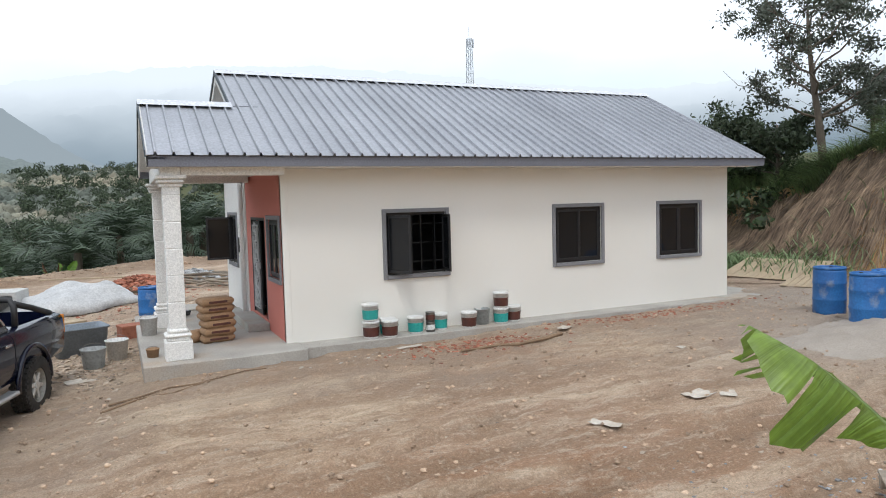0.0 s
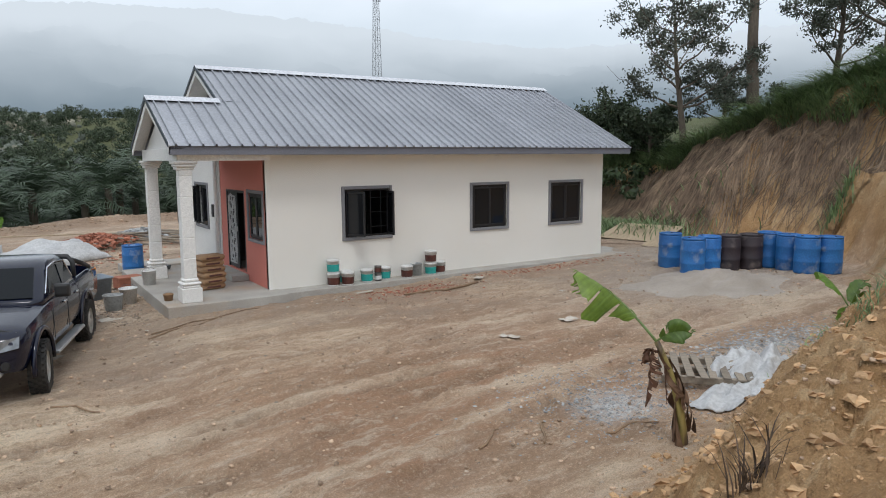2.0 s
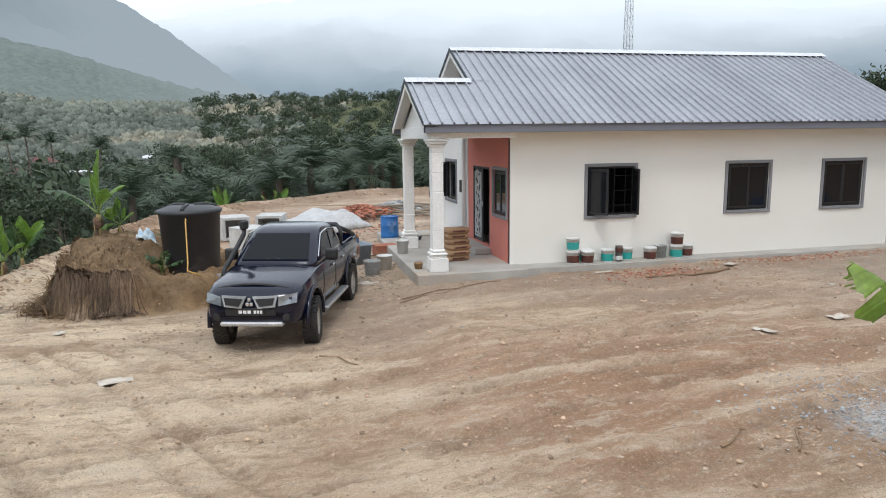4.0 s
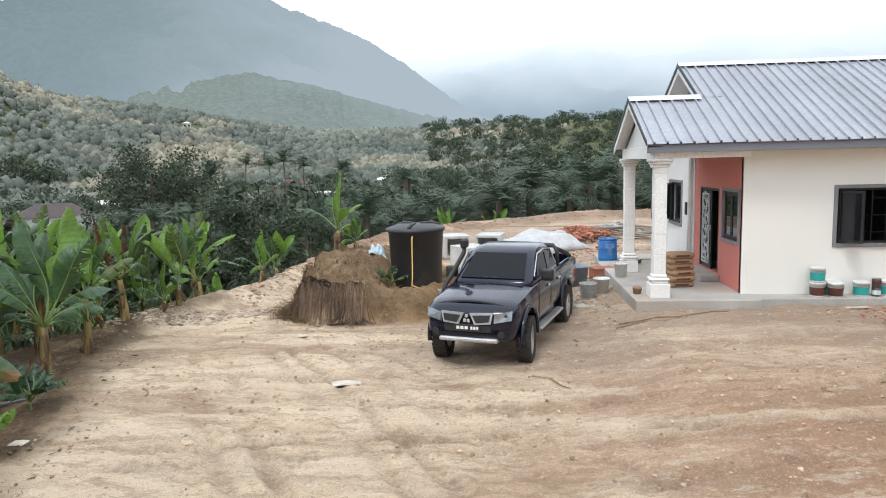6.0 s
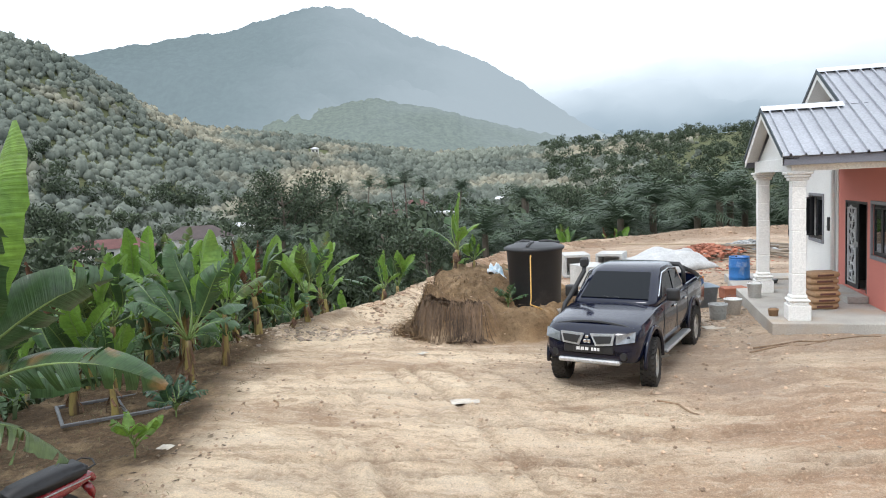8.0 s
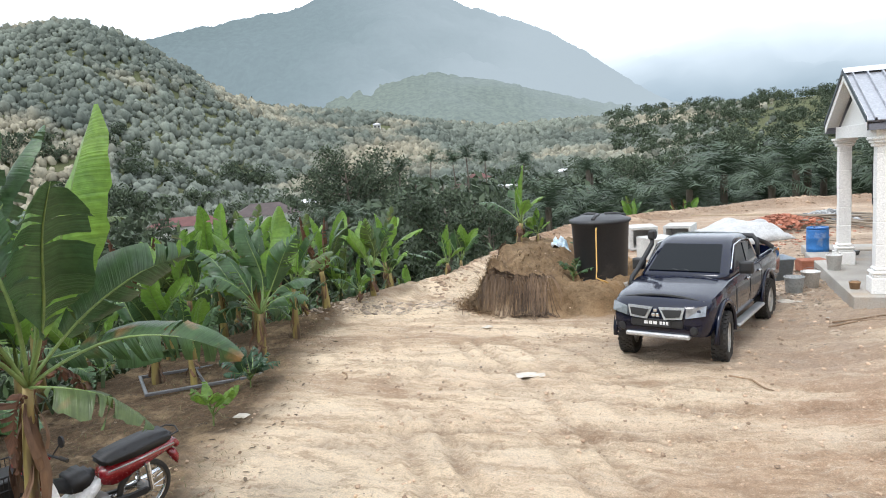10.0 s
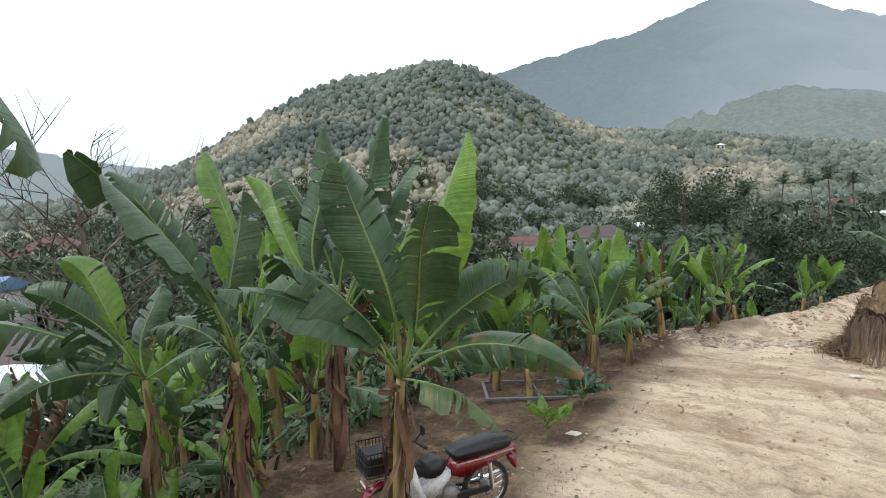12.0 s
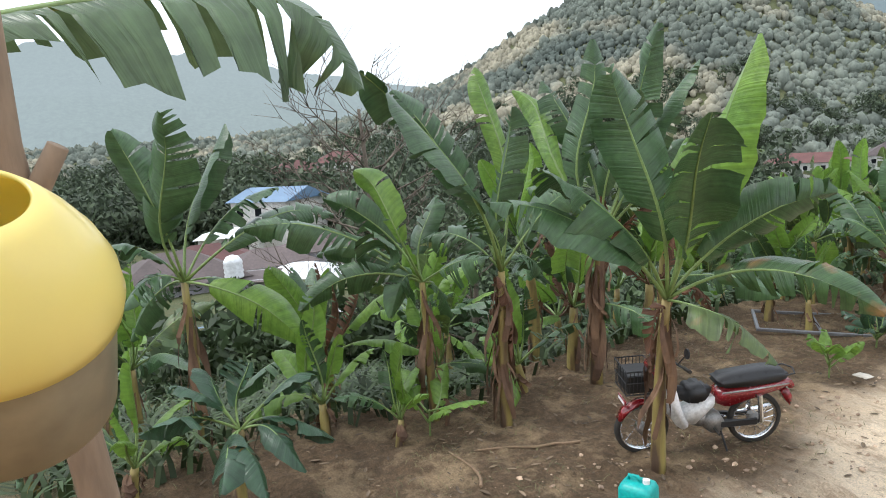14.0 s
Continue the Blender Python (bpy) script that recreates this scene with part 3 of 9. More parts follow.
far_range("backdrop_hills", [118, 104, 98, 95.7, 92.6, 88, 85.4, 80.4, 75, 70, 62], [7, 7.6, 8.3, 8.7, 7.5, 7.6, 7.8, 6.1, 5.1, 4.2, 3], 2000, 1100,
          painted_mist_material("misty_far_hills", (0.10, 0.13, 0.10), (0.285, 0.345, 0.375), -148, 242, 0.85, 0.5), "pale blue-green hills in haze across the valley", 13)
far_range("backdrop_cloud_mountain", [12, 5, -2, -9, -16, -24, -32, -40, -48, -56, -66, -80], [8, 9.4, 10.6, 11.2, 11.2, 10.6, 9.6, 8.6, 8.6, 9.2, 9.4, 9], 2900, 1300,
          painted_mist_material("cloud_covered_mountain", (0.06, 0.085, 0.08), (0.205, 0.28, 0.345), -374, 176, 1.0, 0.75, 0.0016, (0.82, 0.91, 1.0), 140, 640), "blue-grey mountain mostly hidden by cloud", 23)

# ---------------------------------------------------------------- the house
HX0, HX1, HY0, HY1, WALL_H = 5.10, 15.62, 14.85, 21.55, 3.02
EAVE_Y, EAVE_Z, RIDGE_Y, RIDGE_Z = 14.25, 3.20, 18.20, 5.20
PORCH_X, PORCH_RY, PORCH_RZ, PORCH_BY = 2.98, 16.30, 4.238, 18.35
SLOPE = (RIDGE_Z - EAVE_Z) / (RIDGE_Y - EAVE_Y)
house = thing("house", "new cream single-storey house with silver metal roof and salmon entrance wall", "house")


def wall_bm(a, b, z0, z1, thick, holes):
    """Wall of given thickness from a to b (plan points), outer face on the line, body to its left. holes: (s0, s1, z0, z1)."""
    bm = bmesh.new()
    d = Vector((b[0] - a[0], b[1] - a[1], 0))
    ln = d.length
    d.normalize()
    n = Vector((-d.y, d.x, 0))
    ss = sorted({0, ln, *[h[0] for h in holes], *[h[1] for h in holes]})
    zs = sorted({z0, z1, *[h[2] for h in holes], *[h[3] for h in holes]})
    for s0, s1 in zip(ss, ss[1:]):
        for c0, c1 in zip(zs, zs[1:]):
            if any(h[0] <= s0 and s1 <= h[1] and h[2] <= c0 and c1 <= h[3] for h in holes):
                continue
            vs = add_box(bm, (s0, 0, c0), (s1, thick, c1))
            for v in vs:
                v.co = Vector((a[0], a[1], 0)) + d * v.co.x + n * v.co.y + Vector((0, 0, v.co.z))
    bmesh.ops.remove_doubles(bm, verts=bm.verts[:], dist=0.0005)
    seen = {}
    for f in bm.faces:
        seen.setdefault(tuple(round(c, 3) for c in f.calc_center_median()), []).append(f)
    bmesh.ops.delete(bm, geom=[f for fs in seen.values() if len(fs) > 1 for f in fs], context="FACES_ONLY")
    return bm


WIN_S = [(6.99, 8.20), (10.72, 11.90), (13.51, 14.72)]
part("wall", wall_bm((HX0, HY0), (HX1, HY0), -0.05, WALL_H, 0.15, [(a - HX0, b - HX0, 1.05, 2.20) for a, b in WIN_S]), M["cream"], house)
part("wall", wall_bm((HX1, HY0 + 0.15), (HX1, HY1), -0.05, WALL_H, 0.15, []), M["cream"], house)
part("wall", wall_bm((HX1 - 0.15, HY1), (HX0 + 0.15, HY1), -0.05, WALL_H, 0.15, []), M["white"], house)
# entrance wall: salmon part with door and window, white part with window (line runs from back to front)
part("wall", wall_bm((HX0, 18.45), (HX0, HY0 + 0.002), -0.05, WALL_H, 0.15, [(18.45 - 17.95, 18.45 - 16.45, 0.18, 2.17), (18.45 - 16.13, 18.45 - 15.12, 1.07, 2.14)]), M["pink"], house, "salmon pink entrance wall")
part("wall", wall_bm((HX0 - 0.02, HY1), (HX0 - 0.02, 18.452), -0.05, WALL_H, 0.15, [(HY1 - 20.95, HY1 - 19.68, 1.05, 2.20)]), M["white"], house, "white wall beside the entrance")
part("corner_trim", box((HX0 - 0.012, HY0 - 0.012, -0.02), (HX0 + 0.10, HY0 + 0.03, WALL_H), 0.004), M["cream"], house)
part("downpipe", tube([(HX0 - 0.09, 18.62, 3.0), (HX0 - 0.09, 18.62, 0.02)], 0.055, 12), M["white"], house, smooth=True)
# ceiling and partitions toned dark as the shade inside the rooms
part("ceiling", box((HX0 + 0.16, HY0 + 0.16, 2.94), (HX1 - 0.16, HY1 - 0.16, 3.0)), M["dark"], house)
part("inner_floor", box((HX0 + 0.16, HY0 + 0.16, 0.1), (HX1 - 0.16, HY1 - 0.16, 0.18)), M["concrete"], house)
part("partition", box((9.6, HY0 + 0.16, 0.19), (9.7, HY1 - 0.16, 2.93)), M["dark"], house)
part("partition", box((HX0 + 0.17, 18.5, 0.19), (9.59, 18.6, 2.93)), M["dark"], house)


def window(s0, s1, z0, z1, origin, turn, leaves, label):
    """Casement window: raised plaster surround, black frame, leaves (hinge side, opening angle)."""
    w = part("window", bmesh.new(), None, house, label)
    w.matrix_basis = pose(*origin, 0, 0, turn)
    W, Hh, t = s1 - s0, z1 - z0, 0.075
    bm = bmesh.new()
    for lo, hi in (((-t, -0.03, -t), (0, 0.02, Hh + t)), ((W, -0.03, -t), (W + t, 0.02, Hh + t)), ((0, -0.03, Hh), (W, 0.02, Hh + t)), ((0, -0.045, -t), (W, 0.02, 0))):
        add_box(bm, lo, hi, 0.006)
    part("surround", bm, M["grey_trim"], w, "grey raised plaster surround")
    bm = bmesh.new()
    f = 0.045
    for lo, hi in (((0, 0.03, 0), (f, 0.09, Hh)), ((W - f, 0.03, 0), (W, 0.09, Hh)), ((f, 0.03, Hh - f), (W - f, 0.09, Hh)), ((f, 0.03, 0), (W - f, 0.09, f))):
        add_box(bm, lo, hi, 0.004)
    part("window_frame", bm, M["black"], w)
    for bx in np.linspace(0.18, W - 0.18, 4):
        part("security_bar", box((bx - 0.008, 0.105, 0.02), (bx + 0.008, 0.12, Hh - 0.02)), M["black"], w)
    for bz in np.linspace(0.22, Hh - 0.22, 3):
        part("security_bar", box((0.02, 0.121, bz - 0.008), (W - 0.02, 0.131, bz + 0.008)), M["black"], w)
    for side, h0, ang in leaves:
        lw = (W - 2 * f) / 2
        leaf = part("casement", bmesh.new(), None, w)
        hinge = f if side == "l" else W - f
        leaf.matrix_basis = pose(hinge, 0.03, 0, 0, 0, -ang if side == "l" else ang)
        sg = 1 if side == "l" else -1
        bm = bmesh.new()
        xs = sorted((0, sg * lw))
        fr = 0.05
        for lo, hi in (((xs[0], -0.02, f), (xs[0] + fr, 0.02, Hh - f)), ((xs[1] - fr, -0.02, f), (xs[1], 0.02, Hh - f)), ((xs[0] + fr, -0.02, Hh - f - fr), (xs[1] - fr, 0.02, Hh - f)), ((xs[0] + fr, -0.02, f), (xs[1] - fr, 0.02, f + fr))):
            add_box(bm, lo, hi, 0.004)
        bm2 = leaf.data
        bm.to_mesh(bm2)
        bm.free()
        bm2.materials.append(M["black"])
        part("pane", box((xs[0] + fr, -0.004, f + fr), (xs[1] - fr, 0.004, Hh - f - fr)), M["dark_glass"], leaf)
    return w


window(*WIN_S[0], 1.05, 2.20, (WIN_S[0][0], HY0, 1.05), 0, [("l", 0, 62), ("r", 0, 78)], "casement window with both dark leaves swung open")
window(*WIN_S[1], 1.05, 2.20, (WIN_S[1][0], HY0, 1.05), 0, [("l", 0, 7), ("r", 0, 0)], "casement window with one dark leaf ajar")
window(*WIN_S[2], 1.05, 2.20, (WIN_S[2][0], HY0, 1.05), 0, [("l", 0, 0), ("r", 0, 0)], "closed casement window with dark glass")
window(15.12, 16.13, 1.07, 2.14, (HX0, 16.13, 1.07), -90, [("l", 0, 0), ("r", 0, 0)], "dark glazed window in the salmon wall")
window(19.68, 20.95, 1.05, 2.20, (HX0 - 0.02, 20.95, 1.05), -90, [("l", 0, 95), ("r", 0, 0)], "window with one leaf swung out")

# double door: one closed ornate leaf, one dark open side
door = part("door", bmesh.new(), None, house, "black steel double door with ornate white grille")
door.matrix_basis = pose(HX0, 17.95, 0.18, 0, 0, -90)
bm = bmesh.new()
for lo, hi in (((0, 0.0, 0), (0.06, 0.1, 1.99)), ((1.44, 0.0, 0), (1.5, 0.1, 1.99)), ((0.06, 0.0, 1.93), (1.44, 0.1, 1.99))):
    add_box(bm, lo, hi, 0.005)
part("door_frame", bm, M["black"], door)
leaf = part("door_leaf", box((0.10, 0.02, 0.01), (0.86, 0.06, 1.92), 0.006), M["black"], door)
M["grille"] = mat("pale_grey_wrought_iron", (0.62, 0.63, 0.63), None, 3, 50, 0.5, bump=0.05)
bm = bmesh.new()
rnd = random.Random(4)
for lo, hi in (((0.20, -0.015, 0.12), (0.23, 0.015, 1.84)), ((0.72, -0.015, 0.12), (0.75, 0.015, 1.84)), ((0.23, -0.015, 0.12), (0.72, 0.015, 0.15)), ((0.23, -0.015, 1.81), (0.72, 0.015, 1.84))):
    add_box(bm, lo, hi)
for k in range(9):
    zc, sg = 0.28 + k * 0.185, 1 if k % 2 else -1
    pts = [(0.475 + sg * (0.19 * math.sin(a)), 0, zc + 0.10 * math.cos(a * 1.0) + 0.03 * math.sin(3 * a)) for a in np.linspace(-0.4, 4.6, 14)]
    add_tube(bm, pts, 0.016, 5)
add_tube(bm, [(0.475 + 0.05 * math.sin(z * 9), 0, z) for z in np.linspace(0.16, 1.8, 24)], 0.018, 5)
part("door_grille", bm, M["grille"], leaf, "pale scrolled iron grille")
part("door_leaf", box((0.0, 0.0, 0.01), (0.04, 0.70, 1.92), 0.006), M["black"], door).matrix_basis = pose(1.39, 0.11, 0)
part("door_handle", box((0.80, -0.06, 0.95), (0.84, 0.02, 1.08), 0.008), M["grille"], leaf)
part("doorstep", box((HX0 - 0.42, 16.3, 0.0), (HX0 - 0.005, 18.1, 0.15), 0.012), M["concrete"], house)

# slab: porch floor and apron
bm = bmesh.new()
add_box(bm, (2.78, 14.18, -0.55), (HX0 + 0.2, 19.9, 0.0), 0.012)
part("porch_slab", bm, M["concrete"], house, "dusty concrete porch slab")
part("apron", box((HX0 + 0.205, 14.35, -0.4), (16.95, HY0 + 0.1, -0.015), 0.012), M["concrete"], house)
part("apron", box((HX1 - 0.1, HY0 + 0.105, -0.4), (16.9, HY1, -0.017), 0.012), M["concrete"], house)

# porch columns of rendered blocks
def column(x, y):
    c = part("column", bmesh.new(), None, house, "white rendered block column with moulded base and capital")
    c.matrix_basis = pose(x, y, 0)
    bm = bmesh.new()
    add_box(bm, (-0.205, -0.205, 0), (0.205, 0.205, 0.30), 0.01)
    add_box(bm, (-0.175, -0.175, 0.30), (0.175, 0.175, 0.36), 0.02)
    add_box(bm, (-0.20, -0.20, 0.36), (0.20, 0.20, 0.42), 0.025)
    add_box(bm, (-0.155, -0.155, 0.42), (0.155, 0.155, 0.50), 0.03)
    part("column_base", bm, M["white"], c)
    z, k = 0.50, 0
    while z < 2.70:
        h = min(0.42, 2.72 - z)
        j = 0.003 * ((k * 7) % 3 - 1)
        part("column_block", box((-0.128 + j, -0.128, z), (0.128 + j, 0.128, z + h - 0.008), 0.008), M["white"], c)
        z, k = z + h, k + 1
    part("column_core", box((-0.121, -0.121, 0.49), (0.121, 0.121, 2.72)), M["white"], c)
    bm = bmesh.new()
    add_box(bm, (-0.175, -0.148, 2.72), (0.175, 0.148, 2.78), 0.015)
    add_box(bm, (-0.20, -0.20, 2.78), (0.20, 0.20, 2.84), 0.02)
    add_box(bm, (-0.23, -0.23, 2.84), (0.23, 0.23, 2.90), 0.015)
    part("capital", bm, M["white"], c)


column(3.32, 14.62)
column(3.32, 17.98)
# beams, gables, soffits
part("porch_beam", box((3.17, 14.45, 2.90), (3.47, 18.15, 3.16), 0.006), M["white"], house)
part("porch_beam", box((3.475, 14.47, 2.90), (HX0 - 0.005, 14.77, 3.14), 0.006), M["white"], house)
part("porch_beam", box((3.475, 17.83, 2.90), (HX0 - 0.03, 18.13, 3.14), 0.006), M["white"], house)
bm = extrude_poly([(14.5, 3.16), (18.1, 3.16), (16.3, 3.16 + 1.8 * SLOPE - 0.1)], 0.12, Matrix.Translation((3.26, 0, 0)) @ Matrix.Rotation(math.pi / 2, 4, "Z") @ Matrix.Scale(-1, 4, (0, 1, 0)))
part("porch_gable", bm, M["white"], house)
bm = extrude_poly([(HY0, 3.02), (HY1, 3.02), (RIDGE_Y, 3.02 + (RIDGE_Y - HY0) * SLOPE + 0.12)], 0.14, Matrix.Translation((HX0, 0, 0)) @ Matrix.Rotation(math.pi / 2, 4, "Z") @ Matrix.Scale(-1, 4, (0, 1, 0)))
part("gable", bm, M["white"], house)
bm = extrude_poly([(HY0, 3.02), (HY1, 3.02), (RIDGE_Y, 3.02 + (RIDGE_Y - HY0) * SLOPE + 0.12)], 0.14, Matrix.Translation((HX1 - 0.14, 0, 0)) @ Matrix.Rotation(math.pi / 2, 4, "Z") @ Matrix.Scale(-1, 4, (0, 1, 0)))
part("gable", bm, M["cream"], house)
part("soffit", box((PORCH_X + 0.03, EAVE_Y + 0.025, 3.022), (16.12, HY0 - 0.005, 3.04)), M["white"], house)
part("porch_ceiling", box((3.48, 14.78, 3.05), (HX0 - 0.01, 17.82, 3.07)), M["white"], house)
for x0, y1, z1 in ((PORCH_X, PORCH_RY, PORCH_RZ), (4.55, RIDGE_Y, RIDGE_Z)):
    pass

roof = part("roof", bmesh.new(), None, house, "ribbed silver steel roof")


def roof_sheet(width, length, ribs):
    """Sheet in local x (width), y up the slope; trapezoid ribs."""
    xs, zs = [], []
    p = width / ribs
    for k in range(ribs):
        for dx, z in ((0.0, 0), (p * 0.40, 0), (p * 0.45, 0.048), (p * 0.55, 0.048), (p * 0.60, 0)):
            xs.append(k * p + dx)
            zs.append(z)
    xs.append(width)
    zs.append(0)
    bm = bmesh.new()
    rows = []
    for off in (0.0, -0.006):
        for y in (0.0, length):
            rows.append([bm.verts.new((x, y, z + off)) for x, z in zip(xs, zs)])
    for i in range(len(xs) - 1):
        bm.faces.new((rows[0][i], rows[0][i + 1], rows[1][i + 1], rows[1][i]))
        bm.faces.new((rows[2][i + 1], rows[2][i], rows[3][i], rows[3][i + 1]))
        bm.faces.new((rows[0][i + 1], rows[0][i], rows[2][i], rows[2][i + 1]))
    me = bpy.data.meshes.new("roof_sheet")
    bm.to_mesh(me)
    bm.free()
    me.materials.append(M["roof"])
    return me


slope_a = math.degrees(math.atan(SLOPE))
L_main = math.hypot(RIDGE_Y - EAVE_Y, RIDGE_Z - EAVE_Z)
L_porch = math.hypot(PORCH_RY - EAVE_Y, PORCH_RZ - EAVE_Z)


def lay_sheets(x0, x1, y, z, length, count, ribs, back=False):
    w = (x1 - x0) / count
    me = roof_sheet(w, length + 0.06, ribs)
    for k in range(count):
        o = new("roof_sheet", me)
        o.parent = roof
        if back:
            o.matrix_basis = pose(x0 + (k + 1) * w, y, z, 0, 0, 180) @ pose(0, 0, 0, slope_a, 0, 0)
        else:
            o.matrix_basis = pose(x0 + k * w, y, z, slope_a, 0, 0)


o_y, o_z = 0.05 * math.cos(radians(slope_a)), 0.05 * math.sin(radians(slope_a))
lay_sheets(4.55, 16.15, EAVE_Y - o_y, EAVE_Z + 0.02 - o_z, L_main, 12, 4)
lay_sheets(4.55, 16.15, 2 * RIDGE_Y - EAVE_Y + o_y, EAVE_Z + 0.02 - o_z, L_main, 12, 4, True)
lay_sheets(PORCH_X, 4.547, EAVE_Y - o_y, EAVE_Z + 0.02 - o_z, L_porch, 2, 3)
lay_sheets(PORCH_X, 5.05, PORCH_BY + o_y, EAVE_Z + 0.02 - o_z, L_porch, 2, 4, True)
M["ridge"] = mat("bright_ridge_flashing", (0.72, 0.73, 0.75), (0.62, 0.63, 0.66), 1.5, 20, 0.35, 0.5, bump=0.03)


def ridge_cap(x0, x1, y, z):
    bm = bmesh.new()
    pr = [(-0.2, -0.2 * SLOPE + 0.055), (-0.03, 0.045), (0, 0.07), (0.03, 0.045), (0.2, -0.2 * SLOPE + 0.055), (0, 0.03)]
    extrude_poly(pr, x1 - x0, Matrix.Translation((x0, y, z + 0.02)) @ Matrix.Rotation(math.pi / 2, 4, "Z") @ Matrix.Scale(-1, 4, (0, 1, 0)), bm)
    part("ridge_cap", bm, M["ridge"], roof)


ridge_cap(4.53, 16.17, RIDGE_Y, RIDGE_Z)
ridge_cap(PORCH_X - 0.02, 4.56, PORCH_RY, PORCH_RZ)
part("fascia", box((PORCH_X, EAVE_Y - 0.0, 3.02), (16.13, EAVE_Y + 0.022, 3.185), 0.003), M["fascia"], roof, "lilac-grey fascia board")
part("fascia", box((PORCH_X, PORCH_BY - 0.022, 3.02), (HX0, PORCH_BY, 3.185), 0.003), M["fascia"], roof)


def barge(x, y0, y1, z0, z1, inner):
    d = 0.17
    bm = extrude_poly([(y0, z0 - d), (y0, z0 + 0.02), (y1, z1 + 0.02), (y1, z1 - d)], 0.025, Matrix.Translation((x, 0, 0)) @ Matrix.Rotation(math.pi / 2, 4, "Z") @ Matrix.Scale(-1, 4, (0, 1, 0)))
    part("barge_board", bm, M["white"], roof)
    bm = extrude_poly([(y0, z0 - 0.03), (y0, z0 + 0.07), (y1, z1 + 0.07), (y1, z1 - 0.03)], 0.02, Matrix.Translation((x - 0.022, 0, 0)) @ Matrix.Rotation(math.pi / 2, 4, "Z") @ Matrix.Scale(-1, 4, (0, 1, 0)))
    part("barge_flashing", bm, M["barge"], roof, "dark flashing along the gable edge")
    # white lining under the overhang
    bm = extrude_poly([(y0, z0 - 0.06), (y0, z0 - 0.04), (y1, z1 - 0.04), (y1, z1 - 0.06)], inner - x - 0.03, Matrix.Translation((x + 0.026, 0, 0)) @ Matrix.Rotation(-math.pi / 2, 4, "Z") @ Matrix.Scale(-1, 4, (1, 0, 0)))
    part("soffit", bm, M["white"], roof)


for y0, y1, z0, z1 in ((EAVE_Y, PORCH_RY, EAVE_Z, PORCH_RZ), (PORCH_BY, PORCH_RY, EAVE_Z, PORCH_RZ)):
    barge(PORCH_X, y0, y1, z0, z1, 3.26)
for y0, y1, z0, z1 in ((PORCH_RY + 0.05, RIDGE_Y, PORCH_RZ, RIDGE_Z), (2 * RIDGE_Y - EAVE_Y, RIDGE_Y, EAVE_Z, RIDGE_Z)):
    barge(4.55, y0, y1, z0, z1, HX0)
for y0, y1, z0, z1 in ((EAVE_Y, RIDGE_Y, EAVE_Z, RIDGE_Z), (2 * RIDGE_Y - EAVE_Y, RIDGE_Y, EAVE_Z, RIDGE_Z)):
    bm = extrude_poly([(y0, z0 - 0.15), (y0, z0 + 0.03), (y1, z1 + 0.03), (y1, z1 - 0.15)], 0.025, Matrix.Translation((16.125, 0, 0)) @ Matrix.Rotation(math.pi / 2, 4, "Z") @ Matrix.Scale(-1, 4, (0, 1, 0)))
    part("barge_board", bm, M["fascia"], roof)
part("meter_box", box((HX0 - 0.14, 18.76, 1.38), (HX0 - 0.022, 18.92, 1.72), 0.01), M["black"], house, "black meter box with short pipe")
part("meter_pipe", tube([(HX0 - 0.08, 18.93, 1.4), (HX0 - 0.08, 19.05, 1.38), (HX0 - 0.08, 19.12, 1.48)], 0.014, 6), M["black"], house)

# ---------------------------------------------------------------- banana plants
for key, c1, c2, tr in (("leaf", (0.058, 0.115, 0.042), (0.038, 0.083, 0.032), 0.14), ("fresh", (0.17, 0.29, 0.045), (0.12, 0.23, 0.04), 0.35),
                        ("dark", (0.032, 0.078, 0.036), (0.024, 0.058, 0.028), 0.12), ("dry", (0.10, 0.14, 0.035), (0.06, 0.10, 0.03), 0.2),
                        ("dead", (0.16, 0.075, 0.04), (0.09, 0.045, 0.028), 0.1), ("half", (0.05, 0.10, 0.03), (0.035, 0.08, 0.026), 0.2), ("torn", (0.085, 0.135, 0.06), (0.06, 0.105, 0.045), 0.22), ("fold", (0.12, 0.20, 0.035), (0.09, 0.16, 0.03), 0.3), ("ragged", (0.22, 0.33, 0.05), (0.15, 0.25, 0.04), 0.35)):
    M["b_" + key] = mat("banana_" + key, c1, c2, 3.0, 16, 0.36 if key not in ("dead",) else 0.8, bump=0.25, depth=0.012, trans=tr, obj=0.12, spec=0.5, stretch=(1, 1, 1),
                        c3=(0.20, 0.12, 0.045) if key in ("dry", "half") else None, spot=(0.56, 0.66), spot_scale=2.2)


